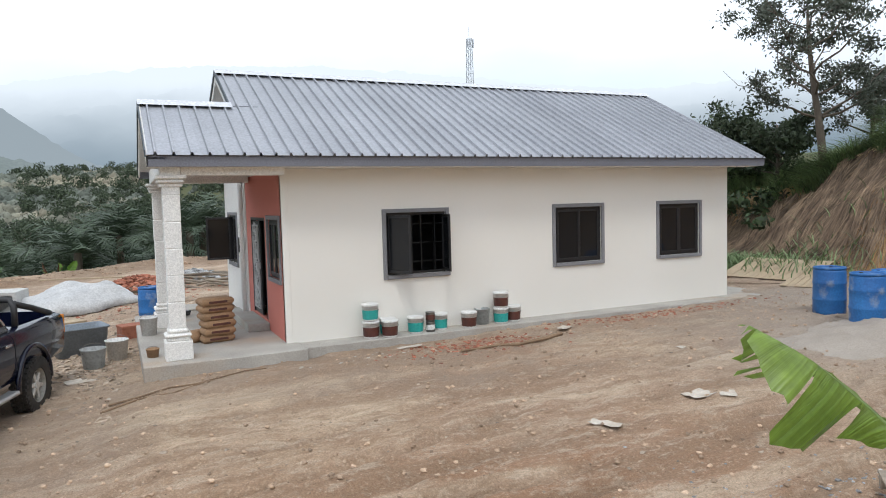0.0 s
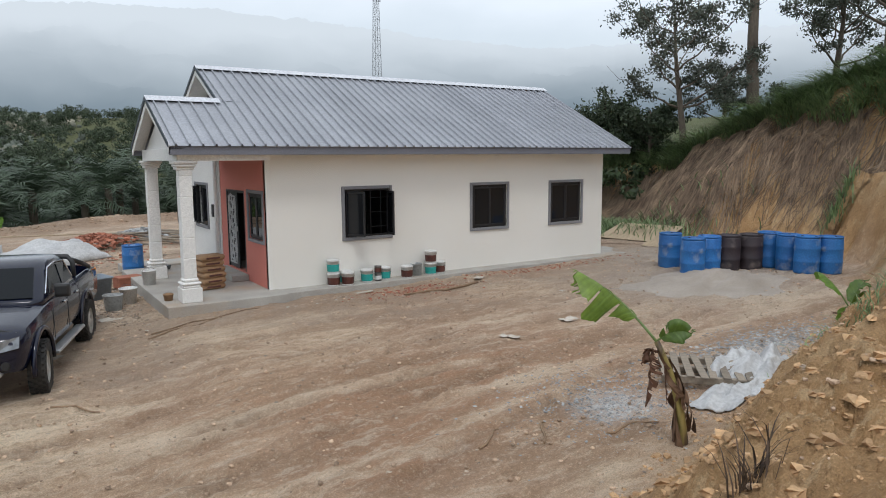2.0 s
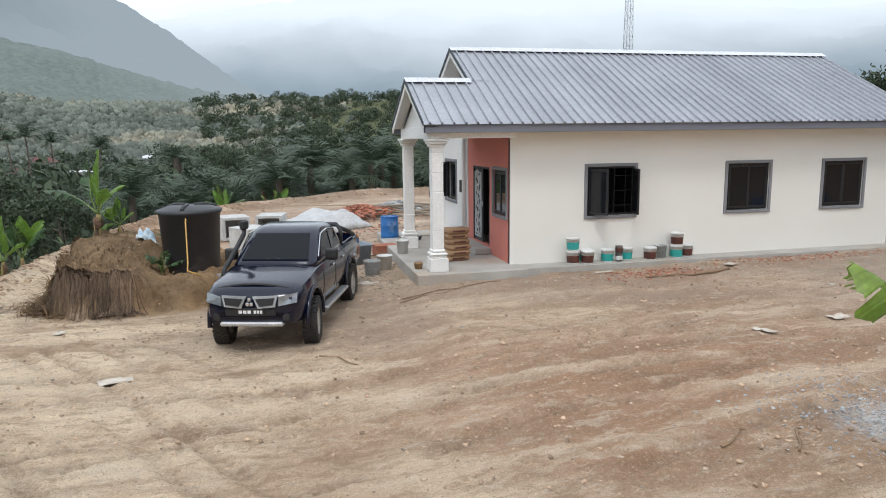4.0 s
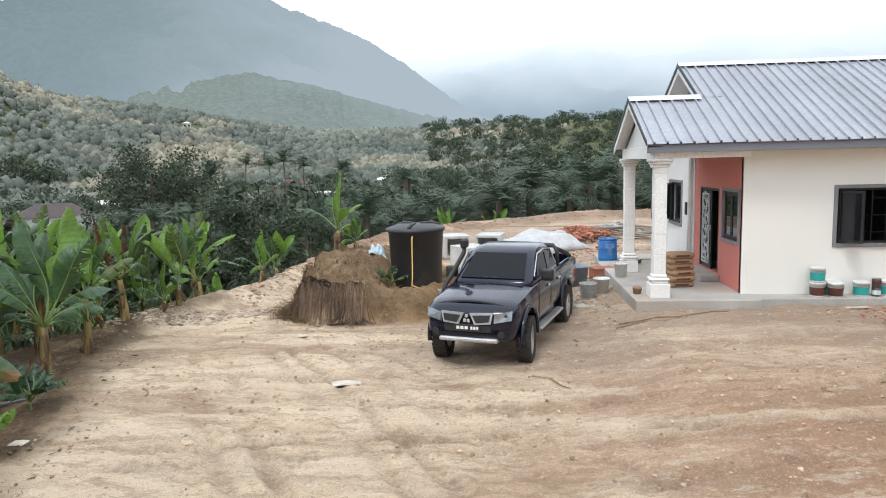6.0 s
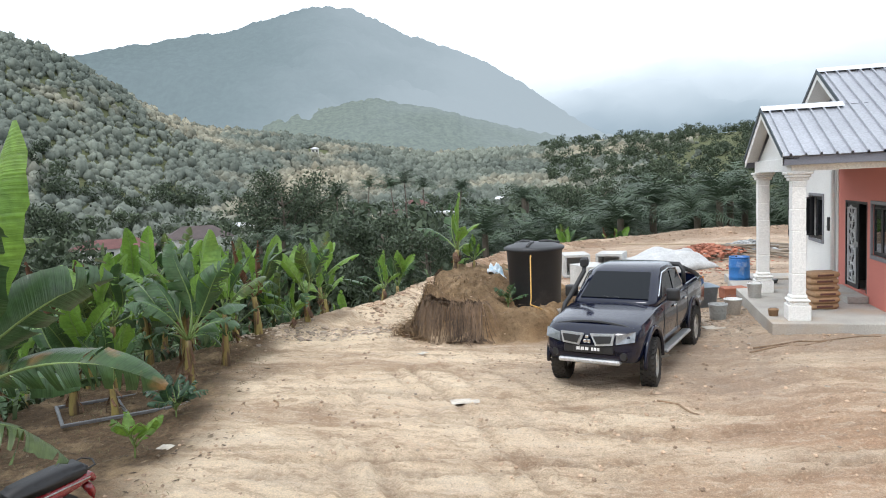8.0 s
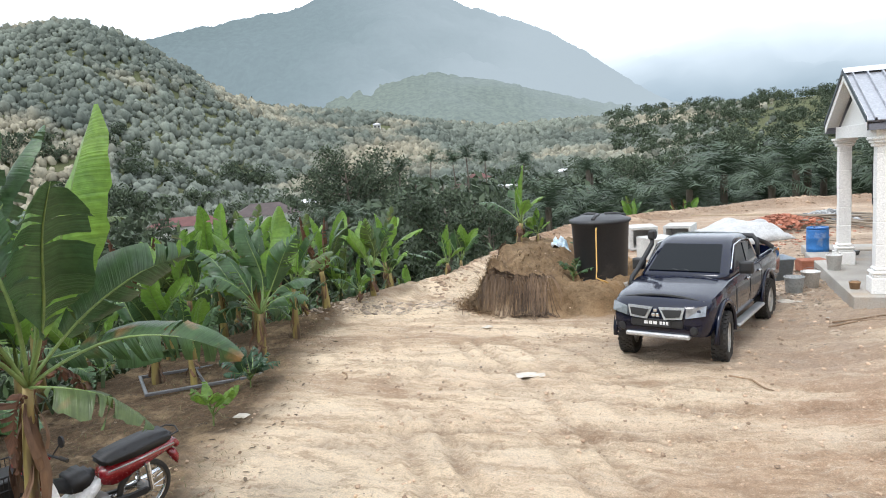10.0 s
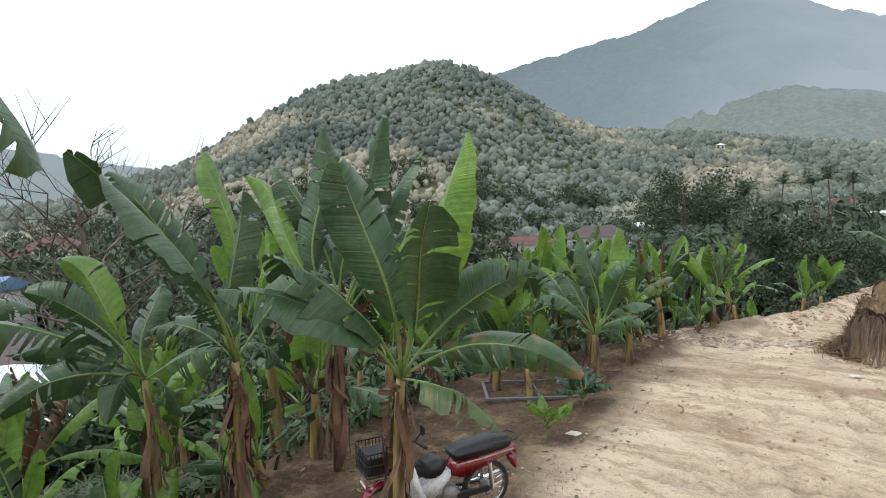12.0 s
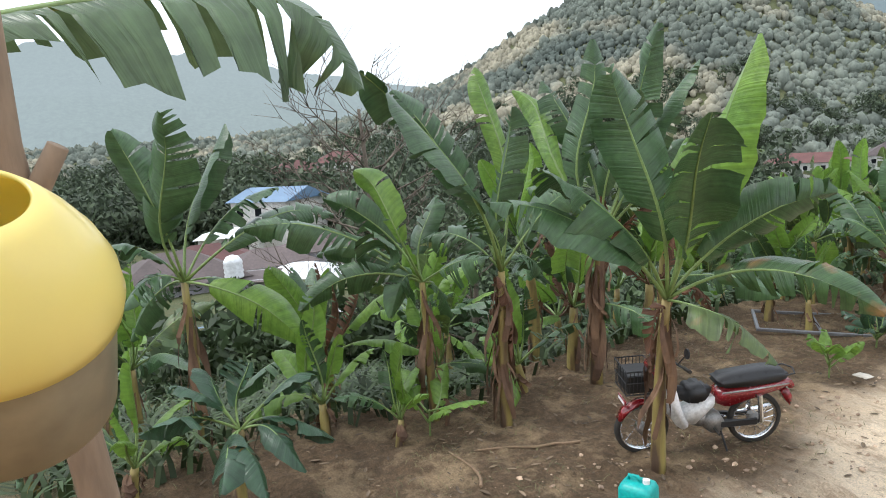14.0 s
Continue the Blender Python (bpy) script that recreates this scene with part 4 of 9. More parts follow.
def pleat(ma):
    """Side veins of a banana blade: fine pleats across it, and a tone that varies from vein to vein."""
    N, L = ma.node_tree.nodes, ma.node_tree.links
    b = N["Principled BSDF"]
    um, sp = N.new("ShaderNodeUVMap"), N.new("ShaderNodeSeparateXYZ")
    um.uv_map = "blade"
    L.new(um.outputs[0], sp.inputs[0])
    skew = N.new("ShaderNodeMath")
    skew.operation = "MULTIPLY_ADD"
    skew.inputs[1].default_value = -0.05
    L.new(sp.outputs[0], skew.inputs[0])
    L.new(sp.outputs[1], skew.inputs[2])
    co = N.new("ShaderNodeCombineXYZ")
    L.new(skew.outputs[0], co.inputs[0])
    inf = N.new("ShaderNodeObjectInfo")
    L.new(inf.outputs["Random"], co.inputs[1])
    vein = N.new("ShaderNodeTexNoise")
    vein.noise_dimensions = "2D"
    vein.inputs["Scale"].default_value, vein.inputs["Detail"].default_value, vein.inputs["Roughness"].default_value = 26.0, 3.0, 0.7
    L.new(co.outputs[0], vein.inputs["Vector"])
    old = b.inputs["Normal"].links[0].from_node
    bp = N.new("ShaderNodeBump")
    bp.inputs["Strength"].default_value, bp.inputs["Distance"].default_value = 0.55, 0.02
    L.new(vein.outputs[0], bp.inputs["Height"])
    L.new(old.outputs[0], bp.inputs["Normal"])
    L.new(bp.outputs[0], b.inputs["Normal"])
    hs = N.new("ShaderNodeHueSaturation")
    L.new(b.inputs["Base Color"].links[0].from_socket, hs.inputs["Color"])
    tone = N.new("ShaderNodeMapRange")
    tone.inputs[1].default_value, tone.inputs[2].default_value, tone.inputs[3].default_value, tone.inputs[4].default_value = 0.3, 0.7, 0.72, 1.25
    L.new(vein.outputs[0], tone.inputs[0])
    L.new(tone.outputs[0], hs.inputs["Value"])
    L.new(hs.outputs[0], b.inputs["Base Color"])


for key in ("leaf", "fresh", "dark", "dry", "dead", "half", "torn", "fold", "ragged"):
    pleat(M["b_" + key])
M["b_rib"] = mat("banana_midrib", (0.19, 0.27, 0.085), (0.14, 0.21, 0.065), 3, 30, 0.5, bump=0.05)
M["b_stem"] = mat("banana_pseudostem", (0.31, 0.26, 0.08), (0.20, 0.125, 0.05), 4, 24, 0.6, bump=0.3, stretch=(1, 1, 0.18), c3=(0.075, 0.045, 0.028), spot=(0.5, 0.6), spot_scale=6)
M["b_husk"] = mat("dry_banana_sheath", (0.20, 0.115, 0.065), (0.085, 0.047, 0.030), 7, 30, 0.85, bump=0.4, stretch=(1, 1, 0.25))


def leaf_mesh(base, tip, width, bow, kind, seed, face=None, way=None):
    """A banana leaf from the crown to its tip: arched midrib, ribbed blade, torn edges."""
    rng = random.Random(seed)
    b, t = Vector(base), Vector(tip)
    ln = (t - b).length
    across = (t - b).cross(Vector((0, 0, 1)))
    if across.length < 0.05 * ln:
        across = Vector((0.5, 0.5, 0)) * ln
    across = across.normalized() * ln * rng.uniform(0.04, 0.16) * rng.choice((-1, 1))
    mid = (b + t) / 2 + Vector((0, 0, bow)) + across * (1 if kind not in ('dead', 'fold') else 0.3)
    if kind == "dead":
        mid = b + Vector(((t - b).x * 0.7, (t - b).y * 0.7, bow + 0.05))
    bm = bmesh.new()
    n = 26
    pts = []
    for i in range(n + 1):
        s = i / n
        nod = Vector((0, 0, -0.03 * ln * max(0.0, s - 0.7) / 0.3)) * (s > 0.7) * (kind != 'dead')
        pts.append(b * (1 - s) ** 2 + mid * 2 * s * (1 - s) + t * s * s + across * 0.35 * math.sin(6.28 * s) + nod)
    if way:
        keys = np.array([tuple(b)] + [tuple(w_) for w_ in way] + [tuple(t)])
        ks = np.linspace(0, 1, len(keys))
        pts = [Vector([float(np.mean(np.interp([max(0, s - 0.06), s, min(1, s + 0.06)], ks, keys[:, c]))) for c in range(3)]) for s in np.linspace(0, 1, n + 1)]
    d0 = (t - b).normalized()
    out = Vector((d0.x, d0.y, 0))
    up0 = Vector((0, 0, 1)) if abs(d0.z) < 0.85 else -Vector((b.x, b.y, 0)).normalized() * -1
    if face is not None and kind != "dead":
        up0 = (face * rng.uniform(0.15, 0.9) + Vector((0, 0, 0.7))).normalized()
    roll, roll_end = rng.uniform(-0.75, 0.75), rng.uniform(-0.8, 0.8)
    torn = {"leaf": 0.26, "fresh": 0.08, "dark": 0.15, "dry": 0.5, "dead": 0.5, "half": 0.25, "fold": 0.1, "ragged": 0.3, "torn": 0.3}[kind]
    pet = {"dead": 0.08, "fold": 0.08, "torn": 0.03}.get(kind, 0.2)
    ribw = 0.007 + 0.007 * ln / 2
    frames = []
    for i, p in enumerate(pts):
        d = (pts[min(i + 1, n)] - pts[max(i - 1, 0)]).normalized()
        side = d.cross(up0)
        if side.length < 0.05:
            side = d.orthogonal()
        side.normalize()
        nor = side.cross(d).normalized()
        q = Matrix.Rotation(roll + roll_end * (i / n) ** 2, 3, d)
        frames.append((p, d, q @ side, q @ nor))
    where = {}
    steps = (0.0, 0.4, 0.75, 1.0)

    def mark(verts, along):
        for f_, v_ in zip(steps, verts):
            where[v_] = (f_, along)
        return verts

    for sg in (-1, 1):
        prev = None
        twist, lag = 0.0, 0.0
        for i, (p, d, side, nor) in enumerate(frames):
            s = i / n
            if s < pet:
                continue
            u = (s - pet) / (1 - pet)
            w = 0.50 * width * (max(0.0, math.sin(math.pi * min(1, u ** 0.9 * 0.95 + 0.03))) ** 0.72) * (1 + 0.07 * math.sin(9 * u + seed))
            if kind == "dead":
                w *= 0.6
            lift = 0.16 if kind != "fold" else 1.1
            row = []
            for k, f in enumerate((0.0, 0.4, 0.75, 1.0)):
                rise = lift * f - (0.62 + lag) * f * f + twist * f
                wob = (0.07 * math.sin(i * 1.3 + seed) + 0.035 * math.sin(i * 2.9 + k + 2 * seed)) * f * f
                co = p + side * (sg * w * f * (0.97 if kind != "dead" else 0.8)) + nor * (w * (rise + wob)) + d * (w * 0.30 * f)
                row.append(co)
            cut = prev is not None and rng.random() < torn
            if prev is None:
                prev = mark([bm.verts.new(c) for c in row], s * ln)
                continue
            if cut:
                cur = mark([bm.verts.new(c) for c in row], s * ln)
                for k in range(3):
                    bm.faces.new((prev[k], prev[k + 1], cur[k + 1], cur[k]) if sg > 0 else (prev[k], cur[k], cur[k + 1], prev[k + 1]))
                lag, twist = rng.uniform(-0.1, 0.7), rng.uniform(-0.25, 0.2)
                prev = []
                for k, f in enumerate((0.0, 0.4, 0.75, 1.0)):
                    rise = lift * f - (0.62 + lag) * f * f + twist * f
                    prev.append(bm.verts.new(p + d * (0.012 + 0.035 * f) + side * (sg * w * f * 0.97) + nor * (w * rise) + d * (w * 0.30 * f)))
                prev[0].co = p
                mark(prev, s * ln)
                continue
            cur = mark([bm.verts.new(c) for c in row], s * ln)
            for k in range(3):
                bm.faces.new((prev[k], prev[k + 1], cur[k + 1], cur[k]) if sg > 0 else (prev[k], cur[k], cur[k + 1], prev[k + 1]))
            prev = cur
    nf = len(bm.faces)
    uv = bm.loops.layers.uv.new("blade")
    bm.faces.ensure_lookup_table()
    for fc in bm.faces:
        for lp_ in fc.loops:
            lp_[uv].uv = where.get(lp_.vert, (0.0, 0.0))
    add_tube(bm, [f[0] - f[3] * 0.006 for f in frames[::2]], [ribw * (1.5 - 1.25 * i / n) for i in range(0, n + 1, 2)], 5)
    me = bpy.data.meshes.new("leaf")
    bm.faces.ensure_lookup_table()
    for i, f in enumerate(bm.faces):
        f.smooth = True
        f.material_index = 0 if i < nf else 1
    bm.to_mesh(me)
    bm.free()
    me.materials.append(M["b_" + kind])
    me.materials.append(M["b_rib"] if kind != "dead" else M["b_dead"])
    return me


def stem_bm(h, r, lean, seed):
    rng = random.Random(seed)
    bm = bmesh.new()
    pts = [Vector((lean[0] * s * s, lean[1] * s * s, -0.12 + (h + 0.12) * s)) for s in np.linspace(0, 1, 9)]
    add_tube(bm, pts, [r * (1.25 - 0.55 * s) * (1 + 0.05 * rng.uniform(-1, 1)) for s in np.linspace(0, 1, 9)], 10)
    return bm


def husk_bm(h, r, lean, seed, count=9):
    """Dry sheaths and hanging strips round the stem."""
    rng = random.Random(seed)
    bm = bmesh.new()
    for k in range(count):
        a, z1 = rng.uniform(0, 6.28), h * rng.uniform(0.35, 0.95)
        l, w, away, spin = h * rng.uniform(0.15, 0.45), rng.uniform(0.006, 0.024), rng.uniform(0.0, 0.15) * rng.random(), rng.uniform(-3.0, 3.0)
        prev = None
        for i in range(6):
            s = i / 5
            z = z1 - l * s
            q = max(0.0, z / h)
            rr = r * (1.25 - 0.55 * q) + 0.012 + away * math.sin(2.2 * s) + 0.03 * s * rng.random()
            a += spin * 0.12
            c = Vector((lean[0] * q * q, lean[1] * q * q, z))
            row = [bm.verts.new(c + Vector((rr * math.cos(a + j * w / r), rr * math.sin(a + j * w / r), 0.02 * j * j))) for j in (-1, 0, 1)]
            if prev:
                for j in range(2):
                    bm.faces.new((prev[j], prev[j + 1], row[j + 1], row[j]))
            prev = row
    return bm


def banana(base, crown, leaves, label, seed, r=0.085, husks=9, group="banana plants", open_side=None):
    bx, by = base
    bz = gz(bx, by)
    pl = thing("banana_plant", label, "banana plant", pose(bx, by, bz), group)
    h = crown[2] - bz
    lean = (crown[0] - bx, crown[1] - by)
    r *= 0.8
    husks = int(husks * 2.0)
    part("pseudostem", stem_bm(h, r, lean, seed), M["b_stem"], pl, smooth=True)
    if husks:
        part("dry_sheath", husk_bm(h, r, lean, seed, husks), M["b_husk"], pl, "torn brown dry sheaths")
    top = Vector((lean[0], lean[1], h))
    for i, (x, y, z, w, bow, kind) in enumerate(leaves):
        tip = Vector((x - bx, y - by, z - bz))
        o = new("leaf", leaf_mesh(top + Vector((0, 0, -0.12 if kind == "dead" else 0.0)), tip, w, bow, kind, seed * 31 + i, open_side))
        o.parent = pl
        if kind == "dead":
            o["label"] = "withered brown leaf"
    return pl


PLANT_A = ((-5.31, 3.92), (-5.25, 4.00, 1.32), [
    (-4.66, 4.49, 3.69, 0.62, 0.05, "fresh"),
    (-4.33, 3.69, 3.06, 0.66, 0.15, "leaf"),
    (-5.29, 3.46, 3.52, 0.58, 0.20, "leaf"),
    (-5.21, 2.65, 2.71, 0.60, 0.35, "leaf"),
    (-5.21, 2.22, 2.47, 0.56, 0.40, "leaf"),
    (-4.46, 5.20, 2.30, 0.46, 0.35, "leaf"),
    (-3.86, 5.02, 1.37, 0.42, 0.55, "half"),
    (-4.26, 4.31, 0.96, 0.42, 0.30, "dry"),
    (-5.27, 4.29, 2.84, 0.40, 0.10, "fresh"),
    (-5.26, 4.59, 0.83, 0.30, 0.50, "dead"),
    (-5.19, 3.76, 0.67, 0.30, 0.25, "dead"),
    (-5.33, 4.07, 0.62, 0.28, 0.20, "dead"),
])
PLANT_B = ((-7.13, 3.19), (-7.11, 3.22, 1.40), [
    (-7.04, 1.73, 3.74, 0.52, 0.50, "leaf"),
    (-7.62, 2.24, 3.57, 0.46, 0.40, "leaf"),
    (-7.73, 3.32, 3.81, 0.30, 0.75, "fresh"),
    (-6.84, 3.32, 3.28, 0.40, 0.20, "leaf"),
    (-7.06, 4.32, 2.28, 0.42, 0.40, "leaf"),
    (-7.83, 2.55, 1.80, 0.45, 0.40, "leaf"),
    (-6.96, 2.83, 2.17, 0.40, 0.30, "leaf"),
    (-7.24, 3.83, 1.30, 0.35, 0.40, "leaf"),
    (-6.99, 3.24, 0.36, 0.30, 0.20, "dead"),
    (-7.23, 3.21, 0.23, 0.30, 0.20, "dead"),
])
PLANT_C = ((-7.74, 2.51), (-7.75, 2.48, 1.27), [
    (-7.26, 1.69, 2.11, 0.50, 0.12, "leaf"),
    (-6.92, 2.93, 1.63, 0.46, 0.15, "leaf"),
    (-8.14, 1.87, 2.68, 0.36, 0.50, "fresh"),
    (-8.62, 1.57, 2.35, 0.40, 0.35, "leaf"),
    (-8.27, 0.56, 2.14, 0.42, 0.50, "leaf"),
    (-8.94, 1.49, 1.61, 0.40, 0.40, "leaf"),
    (-7.90, 1.04, 1.15, 0.36, 0.50, "leaf"),
    (-7.58, 2.01, 0.96, 0.36, 0.50, "leaf"),
    (-8.23, 2.92, 2.28, 0.36, 0.20, "leaf"),
    (-7.91, 2.91, 0.75, 0.30, 0.30, "leaf"),
])
PLANT_D = ((-7.68, 4.83), (-7.61, 4.94, 1.54), [
    (-7.00, 5.41, 4.19, 0.45, 0.10, "leaf"),
    (-7.79, 5.02, 4.12, 0.44, 0.15, "leaf"),
    (-8.40, 4.62, 3.67, 0.40, 0.45, "leaf"),
    (-7.09, 6.07, 3.76, 0.42, 0.30, "leaf"),
    (-9.04, 4.50, 3.62, 0.34, 0.70, "fresh"),
    (-7.08, 5.79, 3.22, 0.42, 0.20, "leaf"),
    (-7.08, 5.16, 3.41, 0.40, 0.30, "leaf"),
    (-6.78, 6.82, 2.60, 0.30, 0.60, "dry"),
    (-6.99, 5.58, 2.38, 0.32, 0.50, "dead"),
    (-7.84, 3.99, 1.37, 0.34, 0.60, "dead"),
    (-7.81, 5.00, 0.59, 0.30, 0.30, "dead"),
    (-8.37, 4.28, 2.23, 0.40, 0.40, "leaf"),
    (-7.36, 6.07, 2.77, 0.40, 0.20, "leaf"),
])
PLANT_E = ((-8.80, -0.14), (-8.80, -0.14, 1.46), [
    (-8.10, -0.16, 3.47, 0.62, 0.10, "leaf"),
    (-8.68, -0.69, 3.33, 0.50, 0.20, "leaf"),
    (-9.17, 0.55, 3.35, 0.42, 0.25, "leaf"),
    (-8.91, 1.08, 2.53, 0.44, 0.45, "leaf"),
    (-9.18, 1.81, 2.10, 0.44, 0.60, "leaf"),
    (-8.09, 1.12, 0.68, 0.50, 0.40, "fresh"),
    (-8.57, -0.94, 2.00, 0.42, 0.40, "leaf"),
    (-8.38, -0.81, 1.34, 0.36, 0.40, "leaf"),
    (-9.08, -0.82, 0.81, 0.36, 0.40, "leaf"),
    (-9.25, 0.81, 0.90, 0.36, 0.40, "leaf"),
])
PLANT_F = ((-6.79, 0.11), (-6.79, 0.18, 0.31), [
    (-6.28, -0.66, 0.68, 0.34, 0.25, "dark"),
    (-6.90, -0.39, 0.85, 0.36, 0.20, "dark"),
    (-6.78, 1.07, 0.02, 0.34, 0.30, "dark"),
    (-5.88, 0.28, 0.03, 0.32, 0.30, "dark"),
    (-5.90, -0.08, 0.17, 0.36, 0.20, "dark"),
    (-6.98, 0.35, 0.91, 0.34, 0.15, "dark"),
    (-7.29, 1.05, 0.56, 0.34, 0.35, "dark"),
    (-7.30, -0.12, 0.84, 0.34, 0.30, "dark"),
    (-6.34, 0.70, -0.03, 0.30, 0.30, "dark"),
])
PLANT_G = ((-7.38, 10.23), (-7.36, 10.26, 0.46), [
    (-6.96, 10.53, 2.43, 0.50, 0.10, "fresh"),
    (-6.52, 10.34, 1.92, 0.45, 0.20, "leaf"),
    (-7.66, 10.40, 2.25, 0.42, 0.15, "leaf"),
    (-7.85, 9.88, 1.67, 0.44, 0.40, "leaf"),
    (-7.87, 9.36, 1.28, 0.42, 0.50, "leaf"),
    (-6.66, 11.06, 0.98, 0.40, 0.40, "leaf"),
    (-6.47, 10.47, 0.67, 0.38, 0.40, "leaf"),
    (-8.24, 9.96, 0.37, 0.36, 0.40, "leaf"),
    (-7.58, 10.82, 1.99, 0.40, 0.10, "leaf"),
    (-8.55, 10.10, 1.76, 0.40, 0.30, "leaf"),
    (-7.02, 10.72, 0.27, 0.30, 0.30, "leaf"),
])
PLANT_Y = ((6.03, 4.46), (5.84, 4.71, 0.98), [
    (5.18, 5.28, 1.78, 0.56, 0.12, "ragged"),
    (6.05, 4.43, 1.10, 0.26, 0.12, "fold"),
    (5.72, 4.80, 0.72, 0.30, 0.08, "dead"),
    (5.70, 4.72, 0.28, 0.34, 0.06, "dead"),
    (5.90, 4.60, 0.30, 0.12, 0.10, "dead"),
])
PLANT_Z = ((11.00, 5.27), (11.02, 5.24, 0.60), [
    (10.79, 5.69, 1.14, 0.36, 0.20, "fresh"),
    (11.28, 5.15, 1.03, 0.28, 0.10, "fold"),
    (11.24, 4.99, 0.70, 0.24, 0.20, "fold"),
    (10.90, 5.25, 0.07, 0.30, 0.30, "fresh"),
])

banana(*PLANT_A, "tall banana plant with broad green leaves beside the motorbike", 1, 0.075, open_side=Vector((0.8, -0.45, 0)))
banana(*PLANT_B, "banana plant with brown husked stem on the slope", 2, 0.075, 18, open_side=Vector((0.8, -0.45, 0)))
banana(*PLANT_C, "banana plant with yellow-green stem on the slope", 3, 0.065, 6, open_side=Vector((0.8, -0.45, 0)))
banana(*PLANT_D, "clump banana plant with ragged upright leaves", 4, 0.095, 22, open_side=Vector((0.8, -0.45, 0)))
banana(*PLANT_E, "banana plant with wide upright leaf lower on the slope", 5, 0.075, open_side=Vector((0.8, -0.45, 0)))
banana(*PLANT_F, "short banana plant with dark glossy leaves", 6, 0.07, 3)
banana(*PLANT_G, "bushy banana plant at the edge of the track", 7, 0.10, 8, open_side=Vector((0.8, -0.45, 0)))
banana(*PLANT_Y, "young banana plant with one torn leaf and withered brown ones", 8, 0.055, 10, open_side=Vector((-0.4, -0.8, 0)))
banana(*PLANT_Z, "small banana sucker on the clay bank", 9, 0.05, 3)


def grown(seed, h, n, spread, size, kinds, r=0.08):
    """A plant grown at random, at the origin, to be copied."""
    rng = random.Random(seed)
    pl = thing("banana_plant", "banana plant with arching ragged green leaves on the slope", "banana plant", None, "banana plants")
    part("pseudostem", stem_bm(h, r, (0.05, 0.03), seed), M["b_stem"], pl, smooth=True)
    part("dry_sheath", husk_bm(h, r, (0.05, 0.03), seed, 7), M["b_husk"], pl)
    for i in range(n):
        a = i * 2.4 + rng.uniform(-0.4, 0.4)
        e = rng.uniform(0.1, 1.35) if i > 1 else 1.4
        l = size * rng.uniform(0.75, 1.1)
        tip = (math.cos(a) * math.cos(e) * l * spread, math.sin(a) * math.cos(e) * l * spread, h + math.sin(e) * l * (0.9 if i > 1 else 1.0) - (0.25 * l if e < 0.5 else 0))
        kind = rng.choice(kinds) if i > 0 else "fresh"
        o = new("leaf", leaf_mesh((0.05, 0.03, h), tip, rng.uniform(0.19, 0.24) * l, 0.25 * l * math.cos(e), kind, seed * 77 + i))
        o.parent = pl
    return pl


kinds_a = ["leaf", "leaf", "leaf", "fresh", "dry"]
protos = [grown(101, 1.3, 10, 1.0, 1.9, kinds_a), grown(102, 1.7, 11, 0.95, 2.1, kinds_a, 0.1), grown(103, 0.7, 9, 0.9, 1.5, kinds_a, 0.07),
          grown(104, 0.35, 7, 0.8, 1.0, ["fresh", "leaf", "leaf"], 0.05), grown(105, 1.0, 10, 1.1, 1.7, ["leaf", "leaf", "dead", "fresh"], 0.09)]
for k, pr in enumerate(protos):
    pr.matrix_basis = pose(-12.5 - 2.3 * k, 11.0 + 2.2 * ((k * 3) % 4), gz(-12.5 - 2.3 * k, 11.0 + 2.2 * ((k * 3) % 4)), 0, 0, 70 * k)
# (x, y, which, size, turn)
SPOTS = [(-8.4, 11.6, 0, 0.9, 20), (-8.7, 9.0, 2, 1.0, 80), (-9.6, 10.4, 4, 1.0, 140), (-8.2, 13.2, 3, 1.1, 200), (-7.6, 14.6, 3, 0.9, 30), (-9.4, 13.0, 0, 1.0, 250),
         (-10.2, 8.0, 1, 0.95, 10), (-11.0, 11.6, 0, 1.0, 160), (-10.4, 14.6, 4, 1.0, 60), (-9.0, 16.2, 2, 1.0, 310), (-7.6, 16.6, 3, 1.2, 120), (-8.3, 17.8, 0, 0.95, 220),
         (-6.6, 18.2, 3, 1.1, 45), (-12.0, 16.6, 1, 0.9, 0), (-8.8, 6.6, 4, 1.0, 100), (-9.6, 5.0, 1, 1.0, 190), (-10.6, 3.4, 0, 1.0, 280), (-9.6, 1.6, 4, 0.9, 15),
         (-10.6, -1.0, 0, 1.0, 130), (-12.6, -1.6, 4, 1.0, 220), (-9.6, -2.2, 2, 1.1, 330), (-7.4, -0.9, 3, 1.2, 60), (-7.9, 1.2, 3, 1.3, 150),
         (-8.0, 3.9, 3, 1.3, 240), (-8.6, 2.9, 2, 0.8, 10), (-7.3, 1.9, 3, 1.0, 80), (-13.0, 4.6, 0, 1.1, 170), (-12.2, 7.0, 4, 1.1, 260), (-13.6, 9.4, 1, 1.0, 350),
         (-8.2, -2.6, 2, 1.0, 100), (-9.2, 8.0, 2, 0.9, 290), (-14.5, 13.5, 0, 1.0, 20), (-13.0, 19.0, 4, 1.0, 110), (-10.4, 19.4, 2, 1.1, 200), (-8.9, 20.4, 3, 1.2, 300),
         (-7.1, 21.0, 2, 0.9, 70), (-15.0, 17.5, 1, 1.0, 160), (-16.0, 6.0, 0, 1.1, 230), (-8.35, 4.9, 4, 0.95, 75), (-7.7, 11.9, 0, 0.85, 50), (-8.1, 13.9, 4, 0.9, 170), (-7.5, 15.2, 2, 1.0, 260), (-8.9, 10.2, 0, 0.9, 330), (-9.4, 11.8, 1, 0.8, 95), (-9.0, 14.4, 0, 0.9, 210), (-7.9, 9.0, 2, 0.8, 140), (-9.9, 12.9, 4, 1.0, 10)]
